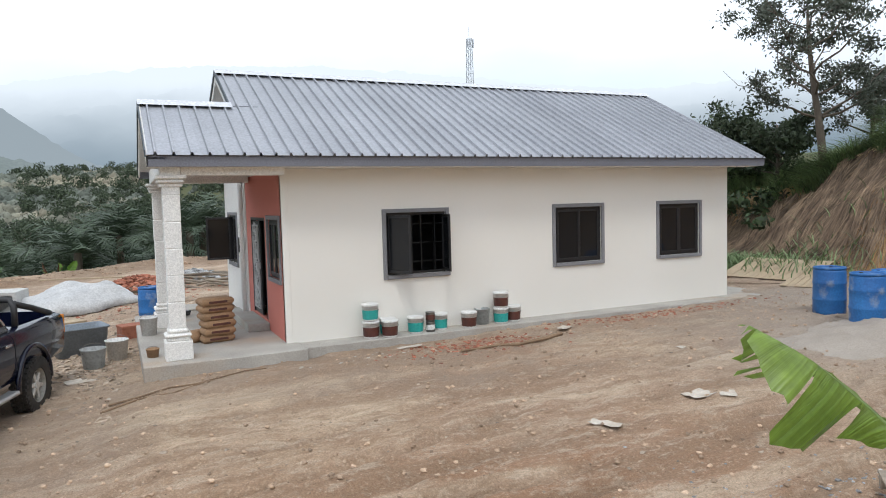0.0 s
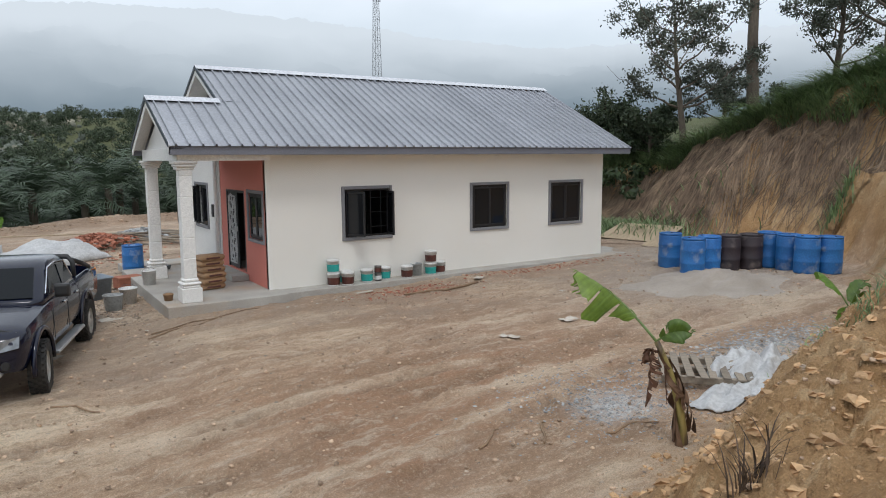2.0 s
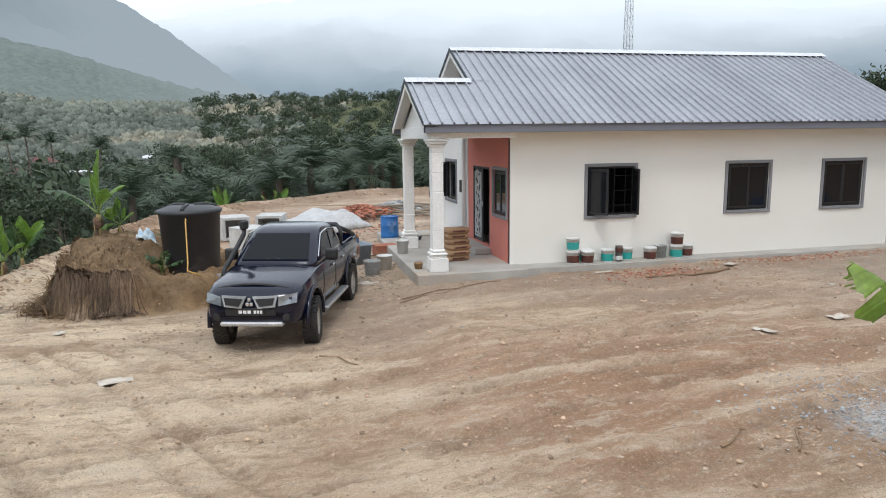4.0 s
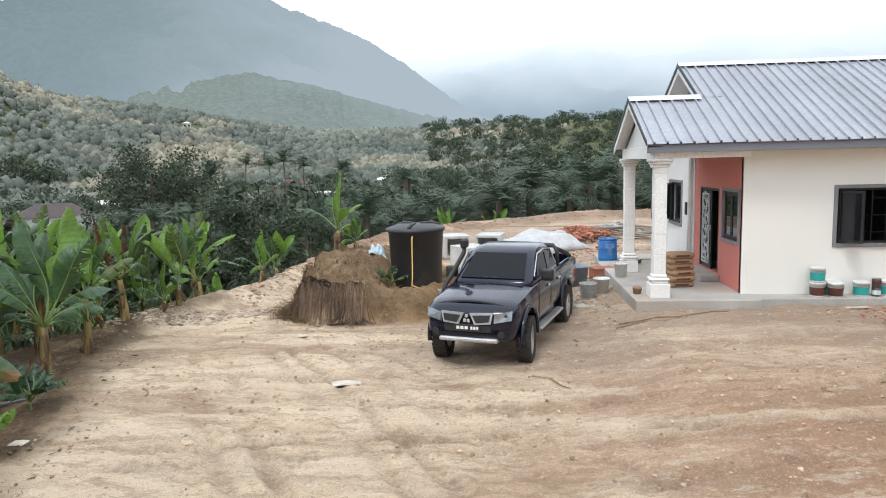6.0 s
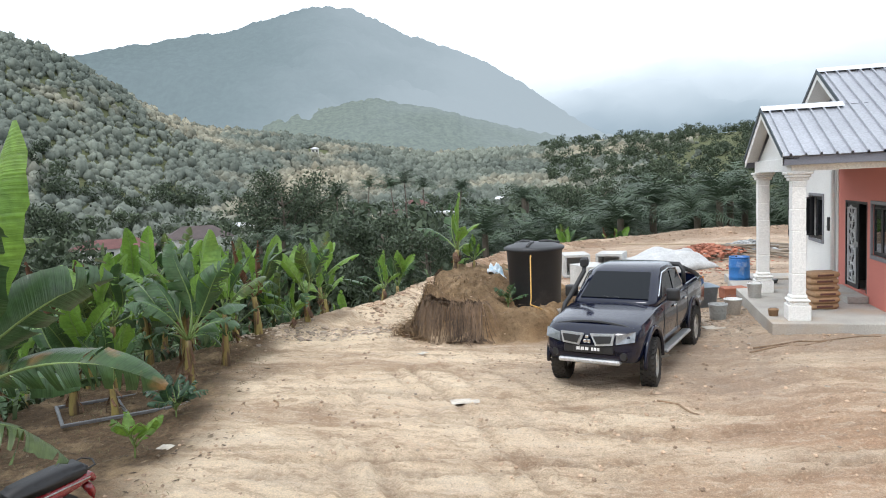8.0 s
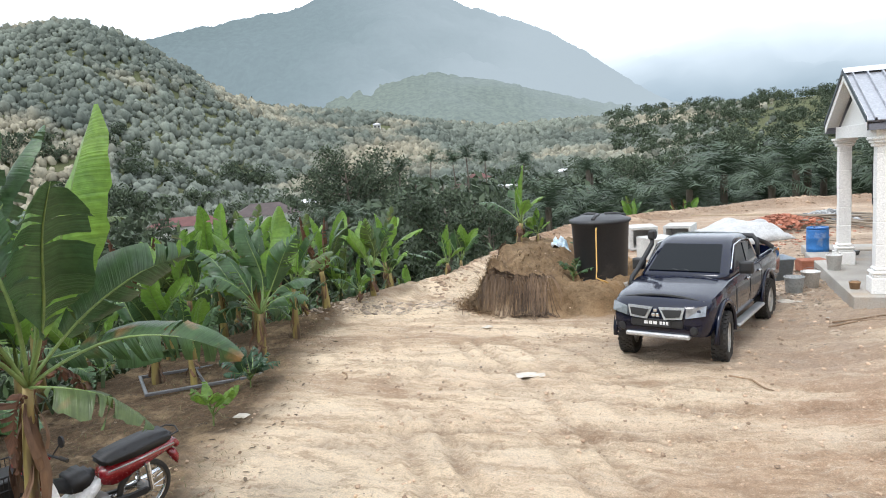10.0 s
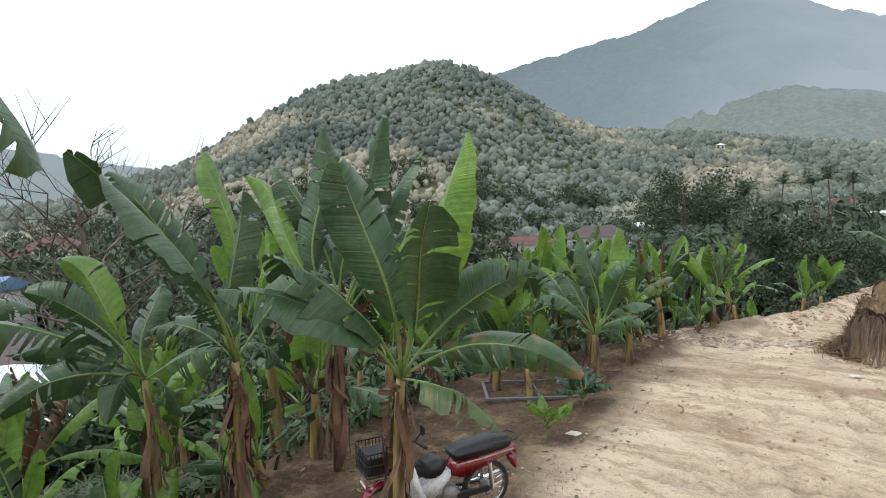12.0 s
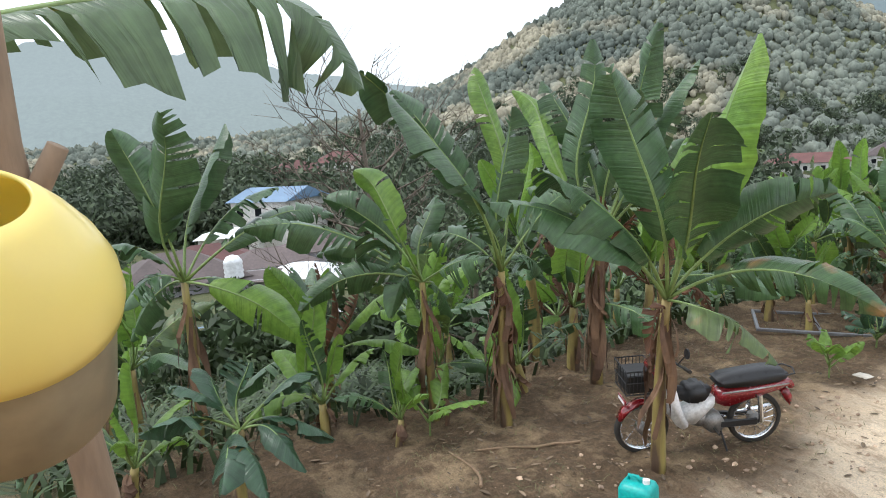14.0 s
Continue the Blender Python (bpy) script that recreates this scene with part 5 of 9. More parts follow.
for x, y, k, sc, turn in SPOTS:
    copy_thing(protos[k], pose(x, y, gz(x, y) - 0.05, 0, 0, turn) @ Matrix.Scale(sc, 4))
# lone plants on the heap and behind the berm
LONE = [(-4.3, 17.6, 3, 1.5, 0), (-3.4, 43.5, 0, 1.1, 40), (-0.3, 44.5, 4, 1.0, 100), (5.1, 46.0, 3, 1.3, 160), (6.8, 46.0, 3, 1.2, 250), (-3.9, 18.2, 3, 0.7, 90), (-6.6, 42, 4, 1.0, 10), (-2.4, 17.2, 3, 0.8, 30)]
for x, y, k, sc, turn in LONE:
    copy_thing(protos[k], pose(x, y, gz(x, y) - 0.05, 0, 0, turn) @ Matrix.Scale(sc, 4))

# ---------------------------------------------------------------- woods, palms and scrub
M["wood_a"] = mat("broadleaf_crown", (0.070, 0.092, 0.050), (0.040, 0.058, 0.032), 0.15, 2.5, 0.8, bump=0, island=0.45, world_space=True, trans=0.1)
# hill greens paled and greyed: distance haze put into the base colour
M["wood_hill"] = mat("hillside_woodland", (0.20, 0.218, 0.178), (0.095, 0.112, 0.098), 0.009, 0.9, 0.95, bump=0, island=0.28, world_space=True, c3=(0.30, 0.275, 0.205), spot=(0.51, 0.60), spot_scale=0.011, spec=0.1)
# undergrowth green darkened: the grove's deep shade is put into its colour
M["under"] = mat("shaded_undergrowth", (0.055, 0.085, 0.03), (0.03, 0.05, 0.02), 0.8, 6, 0.7, bump=0, island=0.5, world_space=True, trans=0.1)
M["crest_leaf"] = mat("dull_grey_green_crown", (0.12, 0.135, 0.105), (0.075, 0.088, 0.07), 0.5, 2.5, 0.8, bump=0, island=0.4, world_space=True, trans=0.2)
M["palm"] = mat("palm_frond", (0.085, 0.118, 0.07), (0.05, 0.075, 0.048), 0.2, 3, 0.6, bump=0, island=0.3, world_space=True, trans=0.15)
M["bark"] = mat("grey_brown_bark", (0.16, 0.13, 0.10), (0.09, 0.07, 0.055), 2, 18, 0.9, bump=0.5, stretch=(1, 1, 0.3))
nrng = np.random.default_rng(7)


def scatter(proto_v, proto_f, places, scales, turns, squash=None):
    """Join many turned and scaled copies of one proto into a single array."""
    n, k = len(places), len(proto_v)
    c, s = np.cos(turns)[:, None], np.sin(turns)[:, None]
    x = proto_v[None, :, 0] * c - proto_v[None, :, 1] * s
    y = proto_v[None, :, 0] * s + proto_v[None, :, 1] * c
    z = np.repeat(proto_v[None, :, 2], n, 0)
    if squash is not None:
        z = z * squash[:, None]
    v = np.stack([x, y, z], -1) * scales[:, None, None] + places[:, None, :]
    f = proto_f[None] + (np.arange(n) * k)[:, None, None]
    return v.reshape(-1, 3), f.reshape(-1, proto_f.shape[1])


def leaf_ball(seed, n, size, flat=0.75, lobes=7):
    """Crown of n small leaf cards gathered on several lobes; radius about 1, standing on z = 0."""
    g = np.random.default_rng(seed)
    cen = g.normal(size=(lobes, 3)) * [0.5, 0.5, 0.32] + [0, 0, 0.95]
    rad = g.uniform(0.32, 0.58, lobes)
    which = g.integers(0, lobes, n)
    d = g.normal(size=(n, 3))
    d /= np.linalg.norm(d, axis=1)[:, None]
    p = cen[which] + d * (rad[which] * g.uniform(0.7, 1.08, n))[:, None] * [1, 1, flat]
    a = g.normal(size=(n, 3)) + d * 0.2
    a -= d * (a * d).sum(1)[:, None] * 0.6
    a /= np.linalg.norm(a, axis=1)[:, None]
    b = np.cross(d, a) + 0.35 * g.normal(size=(n, 3))
    b /= np.linalg.norm(b, axis=1)[:, None]
    s = size * g.uniform(0.6, 1.3, n)[:, None]
    v = np.stack([p - a * s * 1.3, p + b * s * 0.6, p + a * s * 1.3, p - b * s * 0.6], 1).reshape(-1, 3)
    return v, np.arange(4 * n).reshape(-1, 4)


def lump(seed, n_lat=5, n_lon=9):
    """A rough closed crown for woods a long way off."""
    g = np.random.default_rng(seed)
    th = np.linspace(0.12, 2.6, n_lat)
    ph = np.linspace(0, 2 * math.pi, n_lon, endpoint=False)
    T, P = np.meshgrid(th, ph, indexing="ij")
    r = g.uniform(0.72, 1.22, T.shape)
    v = np.stack([r * np.sin(T) * np.cos(P), r * np.sin(T) * np.sin(P), 0.8 + r * np.cos(T) * 0.95], -1).reshape(-1, 3)
    i = np.arange(T.size).reshape(T.shape)
    j = np.roll(i, -1, 1)
    return v, np.stack([i[:-1], i[1:], j[1:], j[:-1]], -1).reshape(-1, 4)


def stuff(name, label, category, parts_list, material, smooth=False):
    off, vs, fs = 0, [], []
    for v, f in parts_list:
        vs.append(v)
        fs.append(f + off)
        off += len(v)
    ob = mesh_np(name, np.concatenate(vs), np.concatenate(fs), material, None, smooth)
    return tagged(ob, label, category, kind="stuff")


# wooded hillsides
az_t = np.concatenate([nrng.uniform(-2, 78, 22000), nrng.uniform(-6, 0, 300), nrng.uniform(0, 34, 10500), nrng.uniform(72, 112, 6000)])
hr_t = np.interp(az_t, HILL_AZ, HILL_R)
r_t = 190 + (hr_t * 1.01 - 190) * nrng.uniform(0, 1, len(az_t)) ** 0.75
x_t, y_t = -np.sin(np.radians(az_t)) * r_t, np.cos(np.radians(az_t)) * r_t
keep = fbm(x_t * 0.02, y_t * 0.02, 3, 77) > -0.55
x_t, y_t, r_t = x_t[keep], y_t[keep], r_t[keep]
pl_t = np.stack([x_t, y_t, ground_z(x_t, y_t, False) - 0.5], -1)
n_t = len(x_t)
sz = nrng.uniform(0.95, 2.0, n_t) * (1 + 0.5 * (nrng.random(n_t) > 0.85))
sets = []
for k in range(4):
    sel = np.arange(n_t) % 4 == k
    v, f = lump(200 + k, 4, 7)
    sets.append(scatter(v, f, pl_t[sel], sz[sel], nrng.uniform(0, 6.28, sel.sum()), nrng.uniform(0.8, 1.4, sel.sum())))

stuff("far_woods", "woodland covering the hillsides, painted grey-green for distance haze", "woods", sets, M["wood_hill"], True)

# valley trees
az_t = np.concatenate([nrng.uniform(4, 108, 1250), nrng.uniform(70, 110, 220), nrng.uniform(-48, 6, 900)])
r_t = np.concatenate([np.where(nrng.random(1250) < 0.4, nrng.uniform(75, 140, 1250), nrng.uniform(110, 300, 1250)), nrng.uniform(100, 330, 220), 150 + 410 * nrng.random(900)])
ok = ~((az_t > 76) & (az_t < 98) & (r_t < 100) & (r_t > 32)) & ~((az_t > 31) & (az_t < 43.5) & (r_t > 85) & (r_t < 208)) & ~((az_t > 24) & (az_t < 32) & (r_t > 100) & (r_t < 172))
az_t, r_t = az_t[ok], r_t[ok]
x_t, y_t = -np.sin(np.radians(az_t)) * r_t, np.cos(np.radians(az_t)) * r_t
pl_t = np.stack([x_t, y_t, ground_z(x_t, y_t, False) - 0.8], -1)
sets = []
for k in range(5):
    sel = np.arange(len(x_t)) % 5 == k
    v, f = leaf_ball(300 + k, 430, 0.10, 0.75, 11)
    sets.append(scatter(v, f, pl_t[sel], nrng.uniform(3.0, 5.6, sel.sum()), nrng.uniform(0, 6.28, sel.sum()), nrng.uniform(0.85, 1.3, sel.sum())))
stuff("valley_woods", "dark green broadleaf trees filling the valley floor", "woods", sets, M["wood_a"])


# low scrub over the open valley floor and below the banana plants
n_s = 2600
az_t = np.concatenate([nrng.uniform(28, 60, 1100), nrng.uniform(58, 108, 1500)])
r_t = np.concatenate([nrng.uniform(26, 200, 1100), nrng.uniform(20, 130, 1500)])
r_t = np.where((az_t > 75) & (az_t < 95) & (r_t > 26) & (r_t < 100) & (nrng.random(n_s) < 0.95), r_t * 0.2 + 100, r_t)
x_t, y_t = -np.sin(np.radians(az_t)) * r_t, np.cos(np.radians(az_t)) * r_t
pl_t = np.stack([x_t, y_t, ground_z(x_t, y_t, False) - 0.3], -1)
sets = []
for k in range(4):
    sel = np.arange(n_s) % 4 == k
    v, f = leaf_ball(340 + k, 150, 0.15, 0.75, 6)
    sets.append(scatter(v, f, pl_t[sel], nrng.uniform(0.7, 1.7, sel.sum()), nrng.uniform(0, 6.28, sel.sum()), nrng.uniform(0.7, 1.2, sel.sum())))
az_s = np.radians(nrng.uniform(-49, -40, 70))
r_s = nrng.uniform(30, 60, 70)
x_t, y_t = -np.sin(az_s) * r_s, np.cos(az_s) * r_s
v, f = leaf_ball(349, 500, 0.09, 0.75, 8)
sets.append(scatter(v, f, np.stack([x_t, y_t, ground_z(x_t, y_t, False) - 0.3], -1), nrng.uniform(0.6, 1.2, 70), nrng.uniform(0, 6.28, 70)))
stuff("scrub", "low dark green shrubs covering the open ground below the slope", "shrubs", sets, M["under"])


def palm_proto(seed, fronds=22, pairs=16, length=1.0):
    g = np.random.default_rng(seed)
    vs, k = [], 0
    for i in range(fronds):
        a, e = i * 2.4 + g.uniform(-0.3, 0.3), g.uniform(0.15, 1.45)
        l = length * g.uniform(0.8, 1.1)
        dh = np.array([math.cos(a), math.sin(a), 0])
        sd = np.array([-math.sin(a), math.cos(a), 0])
        prev = np.zeros(3)
        pts = []
        for j in range(pairs + 1):
            s = j / pairs
            ang = e - 1.25 * s ** 1.4
            pts.append(prev.copy())
            prev = prev + (dh * math.cos(ang) + np.array([0, 0, math.sin(ang)])) * l / pairs
        for j in range(1, pairs):
            p, d = pts[j], pts[j + 1] - pts[j]
            d = d / np.linalg.norm(d)
            ll = l * 0.30 * math.sin(math.pi * (0.12 + 0.8 * j / pairs)) ** 0.7
            for sg in (-1, 1):
                o = sd * sg * 0.8 + d * 0.55 + np.array([0, 0, g.uniform(-0.5, 0.15)])
                o = o / np.linalg.norm(o) * ll
                w = d * l * 0.016
                vs += [p - w, p + w, p + o + w * 0.3, p + o - w * 0.3]
        for j in range(0, pairs - 1, 3):
            w = sd * l * 0.009
            q = pts[min(j + 3, pairs)]
            vs += [pts[j] - w, pts[j] + w, q + w, q - w]
    v = np.array(vs)
    return v, np.arange(len(v)).reshape(-1, 4)


# oil palms behind the berm
az_t = np.concatenate([nrng.uniform(-24, 12, 230), nrng.uniform(4, 30, 70)])
r_t = np.concatenate([54 + 100 * nrng.uniform(0, 1, 230) ** 1.2, nrng.uniform(75, 240, 70)])
x_t, y_t = -np.sin(np.radians(az_t)) * r_t, np.cos(np.radians(az_t)) * r_t
sets, trunks = [], []
h_t = nrng.uniform(3.0, 6.4, len(az_t))
h_t[230:] = nrng.uniform(6.5, 10, 70)
gp = ground_z(x_t, y_t, False)
for k in range(4):
    sel = np.arange(len(x_t)) % 4 == k
    v, f = palm_proto(400 + k)
    sets.append(scatter(v, f, np.stack([x_t, y_t, gp + h_t], -1)[sel], nrng.uniform(3.0, 4.2, sel.sum()) * np.where(np.arange(len(x_t))[sel] >= 230, 0.72, 1), nrng.uniform(0, 6.28, sel.sum())))
stuff("oil_palms", "dense oil palm plantation behind the earth berm", "palms", sets, M["palm"])
ring = np.array([[math.cos(a), math.sin(a), z] for z in (0, 1) for a in np.linspace(0, 6.28, 7)[:6]])
rf = np.array([[i, (i + 1) % 6, 6 + (i + 1) % 6, 6 + i] for i in range(6)])
tv = ring[None] * np.stack([np.full(len(x_t), 0.26), np.full(len(x_t), 0.26), h_t + 1.2], -1)[:, None, :] + np.stack([x_t, y_t, gp - 1], -1)[:, None, :]
tf = rf[None] + (np.arange(len(x_t)) * 12)[:, None, None]
stuff("palm_trunks", "grey palm trunks in the plantation", "palms", [(tv.reshape(-1, 3), tf.reshape(-1, 4))], M["bark"], True)


def tree(x, y, z, h, crown_r, label, seed, branches=9, trunk_r=0.18, first=0.45, leaves=900, size=0.09, bare=False, spread=1.0, lean=0.0, tuft=0.13):
    """Trunk, limbs and a ragged crown of small leaves gathered at the twig ends."""
    rng = random.Random(seed)
    t = thing("tree", label, "tree", pose(x, y, z))
    bm = bmesh.new()
    top = Vector((lean, 0.0, h * 0.86))
    trunk = [Vector((lean * s + 0.06 * h * 0.3 * math.sin(3 * s + seed), 0.05 * h * 0.3 * math.sin(4 * s + 2 * seed), -0.3 + (h * 0.86 + 0.3) * s)) for s in np.linspace(0, 1, 9)]
    add_tube(bm, trunk, [trunk_r * (1.15 - 0.85 * s) for s in np.linspace(0, 1, 9)], 8)
    part("trunk", bm, M["bark"], t, smooth=True)
    bm = bmesh.new()
    ends = []
    for i in range(branches):
        s = first + (1 - first) * (i + 0.5) / branches
        p = trunk[min(8, int(s * 8))]
        a = i * 2.4 + rng.uniform(-0.5, 0.5)
        l = crown_r * rng.uniform(0.7, 1.15) * (1.1 - 0.45 * s) * spread
        e = rng.uniform(0.25, 0.9)
        pts = [p]
        for k in range(1, 6):
            q = k / 5
            pts.append(p + Vector((math.cos(a) * l * q * math.cos(e * (1 - 0.3 * q)), math.sin(a) * l * q * math.cos(e), l * q * math.sin(e) * (0.6 + 0.5 * q))) + Vector((rng.uniform(-1, 1), rng.uniform(-1, 1), rng.uniform(-0.6, 0.6))) * 0.06 * l)
        add_tube(bm, pts, [trunk_r * 0.42 * (1 - 0.8 * k / 5) * (1.2 - 0.6 * s) for k in range(6)], 5)
        ends += [pts[-1], pts[-2], pts[3]]
        for j in range(4 if not bare else 7):
            o = pts[rng.randint(2, 5)]
            b = a + rng.uniform(-1.3, 1.3)
            l2 = l * rng.uniform(0.3, 0.55)
            q1 = o + Vector((math.cos(b) * l2 * 0.5, math.sin(b) * l2 * 0.5, l2 * rng.uniform(0.0, 0.5)))
            q2 = q1 + Vector((math.cos(b + 0.3) * l2 * 0.5, math.sin(b + 0.3) * l2 * 0.5, l2 * rng.uniform(0.1, 0.6)))
            add_tube(bm, [o, q1, q2], [trunk_r * 0.13, trunk_r * 0.09, trunk_r * 0.04], 4)
            ends += [q1, q2]
            if bare:
                for _ in range(3):
                    q3 = q2 + Vector((rng.uniform(-1, 1), rng.uniform(-1, 1), rng.uniform(0.0, 1))) * l2 * 0.5
                    add_tube(bm, [q1.lerp(q2, rng.random()), q3], [trunk_r * 0.07, trunk_r * 0.03], 3)
    part("limbwork", bm, M["bark"], t, smooth=True)
    if leaves:
        g = np.random.default_rng(seed)
        e = np.array([tuple(v) for v in ends])
        if tuft < 0.12:
            e = e[g.random(len(e)) < 0.5]
        w = g.integers(0, len(e), leaves)
        d = g.normal(size=(leaves, 3)) * [1, 1, 0.6]
        p = e[w] + d * crown_r * tuft
        a = g.normal(size=(leaves, 3))
        a /= np.linalg.norm(a, axis=1)[:, None]
        b = np.cross(a, g.normal(size=(leaves, 3)))
        b /= np.linalg.norm(b, axis=1)[:, None]
        s = size * g.uniform(0.6, 1.4, leaves)[:, None]
        v = np.stack([p - a * s * 1.4, p + b * s * 0.6, p + a * s * 1.4, p - b * s * 0.6], 1).reshape(-1, 3)
        o = mesh_np("crown", v, np.arange(4 * leaves).reshape(-1, 4), M["crest_leaf" if tuft < 0.12 else "wood_a"], t, False)
    return t


def polar(az, d, x=0.0, y=0.0):
    return x - math.sin(radians(az)) * d, y + math.cos(radians(az)) * d


def tree_at(az, d, el_base, h, *args, deep=False, **kw):
    x, y = polar(az, d)
    aim = EYE_Z + d * math.tan(radians(el_base))
    z = min(gz(x, y), aim)
    return tree(x, y, z, h + (aim - z if deep else 0), *args, **kw)


# trees above the cut slope
tree_at(-52.4, 31, 3.6, 6.6, 3.6, "open-crowned tree on the crest of the cut slope", 21, 15, 0.14, 0.38, 9000, 0.055, lean=-0.5, tuft=0.062)
tree_at(-57.6, 33, 5.0, 13.0, 3.4, "tall straight grey-barked tree above the cut slope", 22, 7, 0.26, 0.7, 5000, 0.055, tuft=0.08)
tree_at(-55.4, 34, 4.6, 3.9, 2.2, "spreading tree on the crest of the cut slope", 23, 12, 0.11, 0.3, 7000, 0.05, tuft=0.08)
tree_at(-65.6, 33, 7.5, 7.5, 3.6, "tall tree with high limbs above the cut slope", 24, 13, 0.2, 0.4, 8000, 0.055, tuft=0.062)
tree_at(-62.8, 36, 6.5, 6.0, 3.4, "leafy tree on the crest of the cut slope", 29, 13, 0.16, 0.35, 8000, 0.055, tuft=0.062)
tree_at(-46.8, 34, -1.0, 3.0, 1.8, "low dense leafy tree beside the slope", 25, 12, 0.1, 0.2, 6500, 0.07)
tree_at(-50.0, 33, 0.4, 2.6, 1.6, "low bushy tree on the slope", 26, 11, 0.1, 0.2, 6000, 0.07)
tree_at(75.0, 30, -5.5, 6.0, 5.6, "bare grey leafless tree in the valley", 28, 24, 0.2, 0.12, 0, bare=True, deep=True)
# valley landmarks
tree_at(27.8, 120, -8.5, 21, 8.5, "large dark rounded tree in the valley", 31, 16, 0.5, 0.22, 12000, 0.20)
tree_at(19.6, 48, -11, 7.4, 3.6, "dense dark green tree below the bend of the track", 32, 13, 0.25, 0.15, 11000, 0.10, deep=True)
tree_at(16.0, 60, -9, 5.5, 3.6, "leafy green tree below the heap", 33, 12, 0.25, 0.15, 7000, 0.085, deep=True)
tree_at(24.5, 105, -7.5, 6.5, 4.2, "round tree beside the valley road", 34, 12, 0.2, 0.25, 5000, 0.12)
tree_at(5.2, 110, -4, 11.5, 6.0, "dark rounded tree behind the plantation", 35, 13, 0.4, 0.2, 8000, 0.14)
tree_at(2.0, 115, -4, 12, 6.5, "tall dark tree behind the plantation", 36, 13, 0.4, 0.2, 8000, 0.14)
tree_at(67, 20, -7, 5.4, 2.4, "leafy green tree behind the banana plants", 37, 12, 0.12, 0.2, 6000, 0.06)


def coconut_palm(az, d, el_top, label, seed, r=4.6):
    """Slender leaning trunk with a round head of long drooping fronds."""
    x, y = polar(az, d)
    z0 = gz(x, y)
    h = EYE_Z + d * math.tan(radians(el_top)) - z0 - 0.4 * r
    t = thing("coconut_palm", label, "palm", pose(x, y, z0), "coconut palms")
    part("trunk", tube([(0.9 * math.sin(2 * q + seed) * q, 0.5 * q * q, -0.3 + (h + 0.3) * q) for q in np.linspace(0, 1, 8)], [0.24 - 0.1 * q for q in np.linspace(0, 1, 8)], 7), M["bark"], t, smooth=True)
    v, f = palm_proto(seed, 24, 16)
    mesh_np("fronds", v * r + [0.9 * math.sin(2 + seed), 0.5, h], f, M["palm"], t, False)
    return t


for k, (az, d, el, r) in enumerate(((23.6, 140, 0.3, 5.0), (17.7, 165, 1.0, 4.8), (18.6, 175, 0.6, 4.6), (15.9, 180, 0.5, 4.6), (20.6, 185, 0.7, 4.4), (13.2, 170, 0.1, 4.6), (26.0, 190, -0.1, 4.5))):
    coconut_palm(az, d, el, "tall coconut palm rising over the valley trees", 440 + k, r)


def blades(n, xf, yf, zf, h, w, seed, droop=0.6, lean=(0, 0)):
    """Grass blades: three-quad bent strips."""
    g = np.random.default_rng(seed)
    x, y = xf(g, n), yf(g, n)
    z = zf(x, y)
    hh = h * g.uniform(0.5, 1.2, n)
    a = g.uniform(0, 6.28, n)
    dx, dy = np.cos(a) * hh * droop + lean[0] * hh, np.sin(a) * hh * droop + lean[1] * hh
    px, py = -np.sin(a) * w, np.cos(a) * w
    rows = []
    for s, ww in ((0, 1), (0.4, 0.9), (0.75, 0.6), (1.0, 0.08)):
        cx, cy, cz = x + dx * s * s, y + dy * s * s, z + hh * (s - 0.45 * s ** 3 * droop)
        rows.append(np.stack([np.stack([cx - px * ww, cy - py * ww, cz], -1), np.stack([cx + px * ww, cy + py * ww, cz], -1)], 1))
    v = np.concatenate(rows, 1).reshape(-1, 3)
    i = np.arange(n)[:, None] * 8
    f = np.concatenate([i + np.array([[0, 1, 3, 2]]), i + np.array([[2, 3, 5, 4]]), i + np.array([[4, 5, 7, 6]])], 0)
    return v, f


M["grass"] = mat("green_grass", (0.23, 0.31, 0.14), (0.15, 0.22, 0.10), 1.5, 8, 0.6, bump=0, island=0.4, world_space=True, trans=0.2)
M["straw"] = mat("dry_straw", (0.26, 0.17, 0.085), (0.16, 0.10, 0.055), 1.5, 8, 0.85, bump=0, island=0.45, world_space=True)
M["roots"] = mat("hanging_dry_roots", (0.27, 0.19, 0.125), (0.11, 0.074, 0.05), 1.5, 8, 0.9, bump=0, island=0.6, world_space=True)
crest = lambda y: 19.6 + 4.4 + 0.12 * np.clip(y - 16, 0, 40) + 0.05 * (20 - y)
gy_c = lambda g, n: g.uniform(4, 26, n)
yy = np.random.default_rng(51).uniform(4, 26, 30000)
xx = crest(yy) + np.random.default_rng(52).uniform(-0.7, 2.6, 30000)
clump = fbm(xx * 0.9, yy * 0.9, 3, 55) > -0.3
xx, yy = xx[clump], yy[clump]
stuff("crest_grass", "long green grass drooping over the crest of the cut slope", "grass",
      [blades(len(xx), lambda g, n: xx, lambda g, n: yy, lambda x, y: ground_z(x, y) - 0.05, 0.95, 0.018, 53, 1.0, (-0.9, 0.0))], M["grass"])
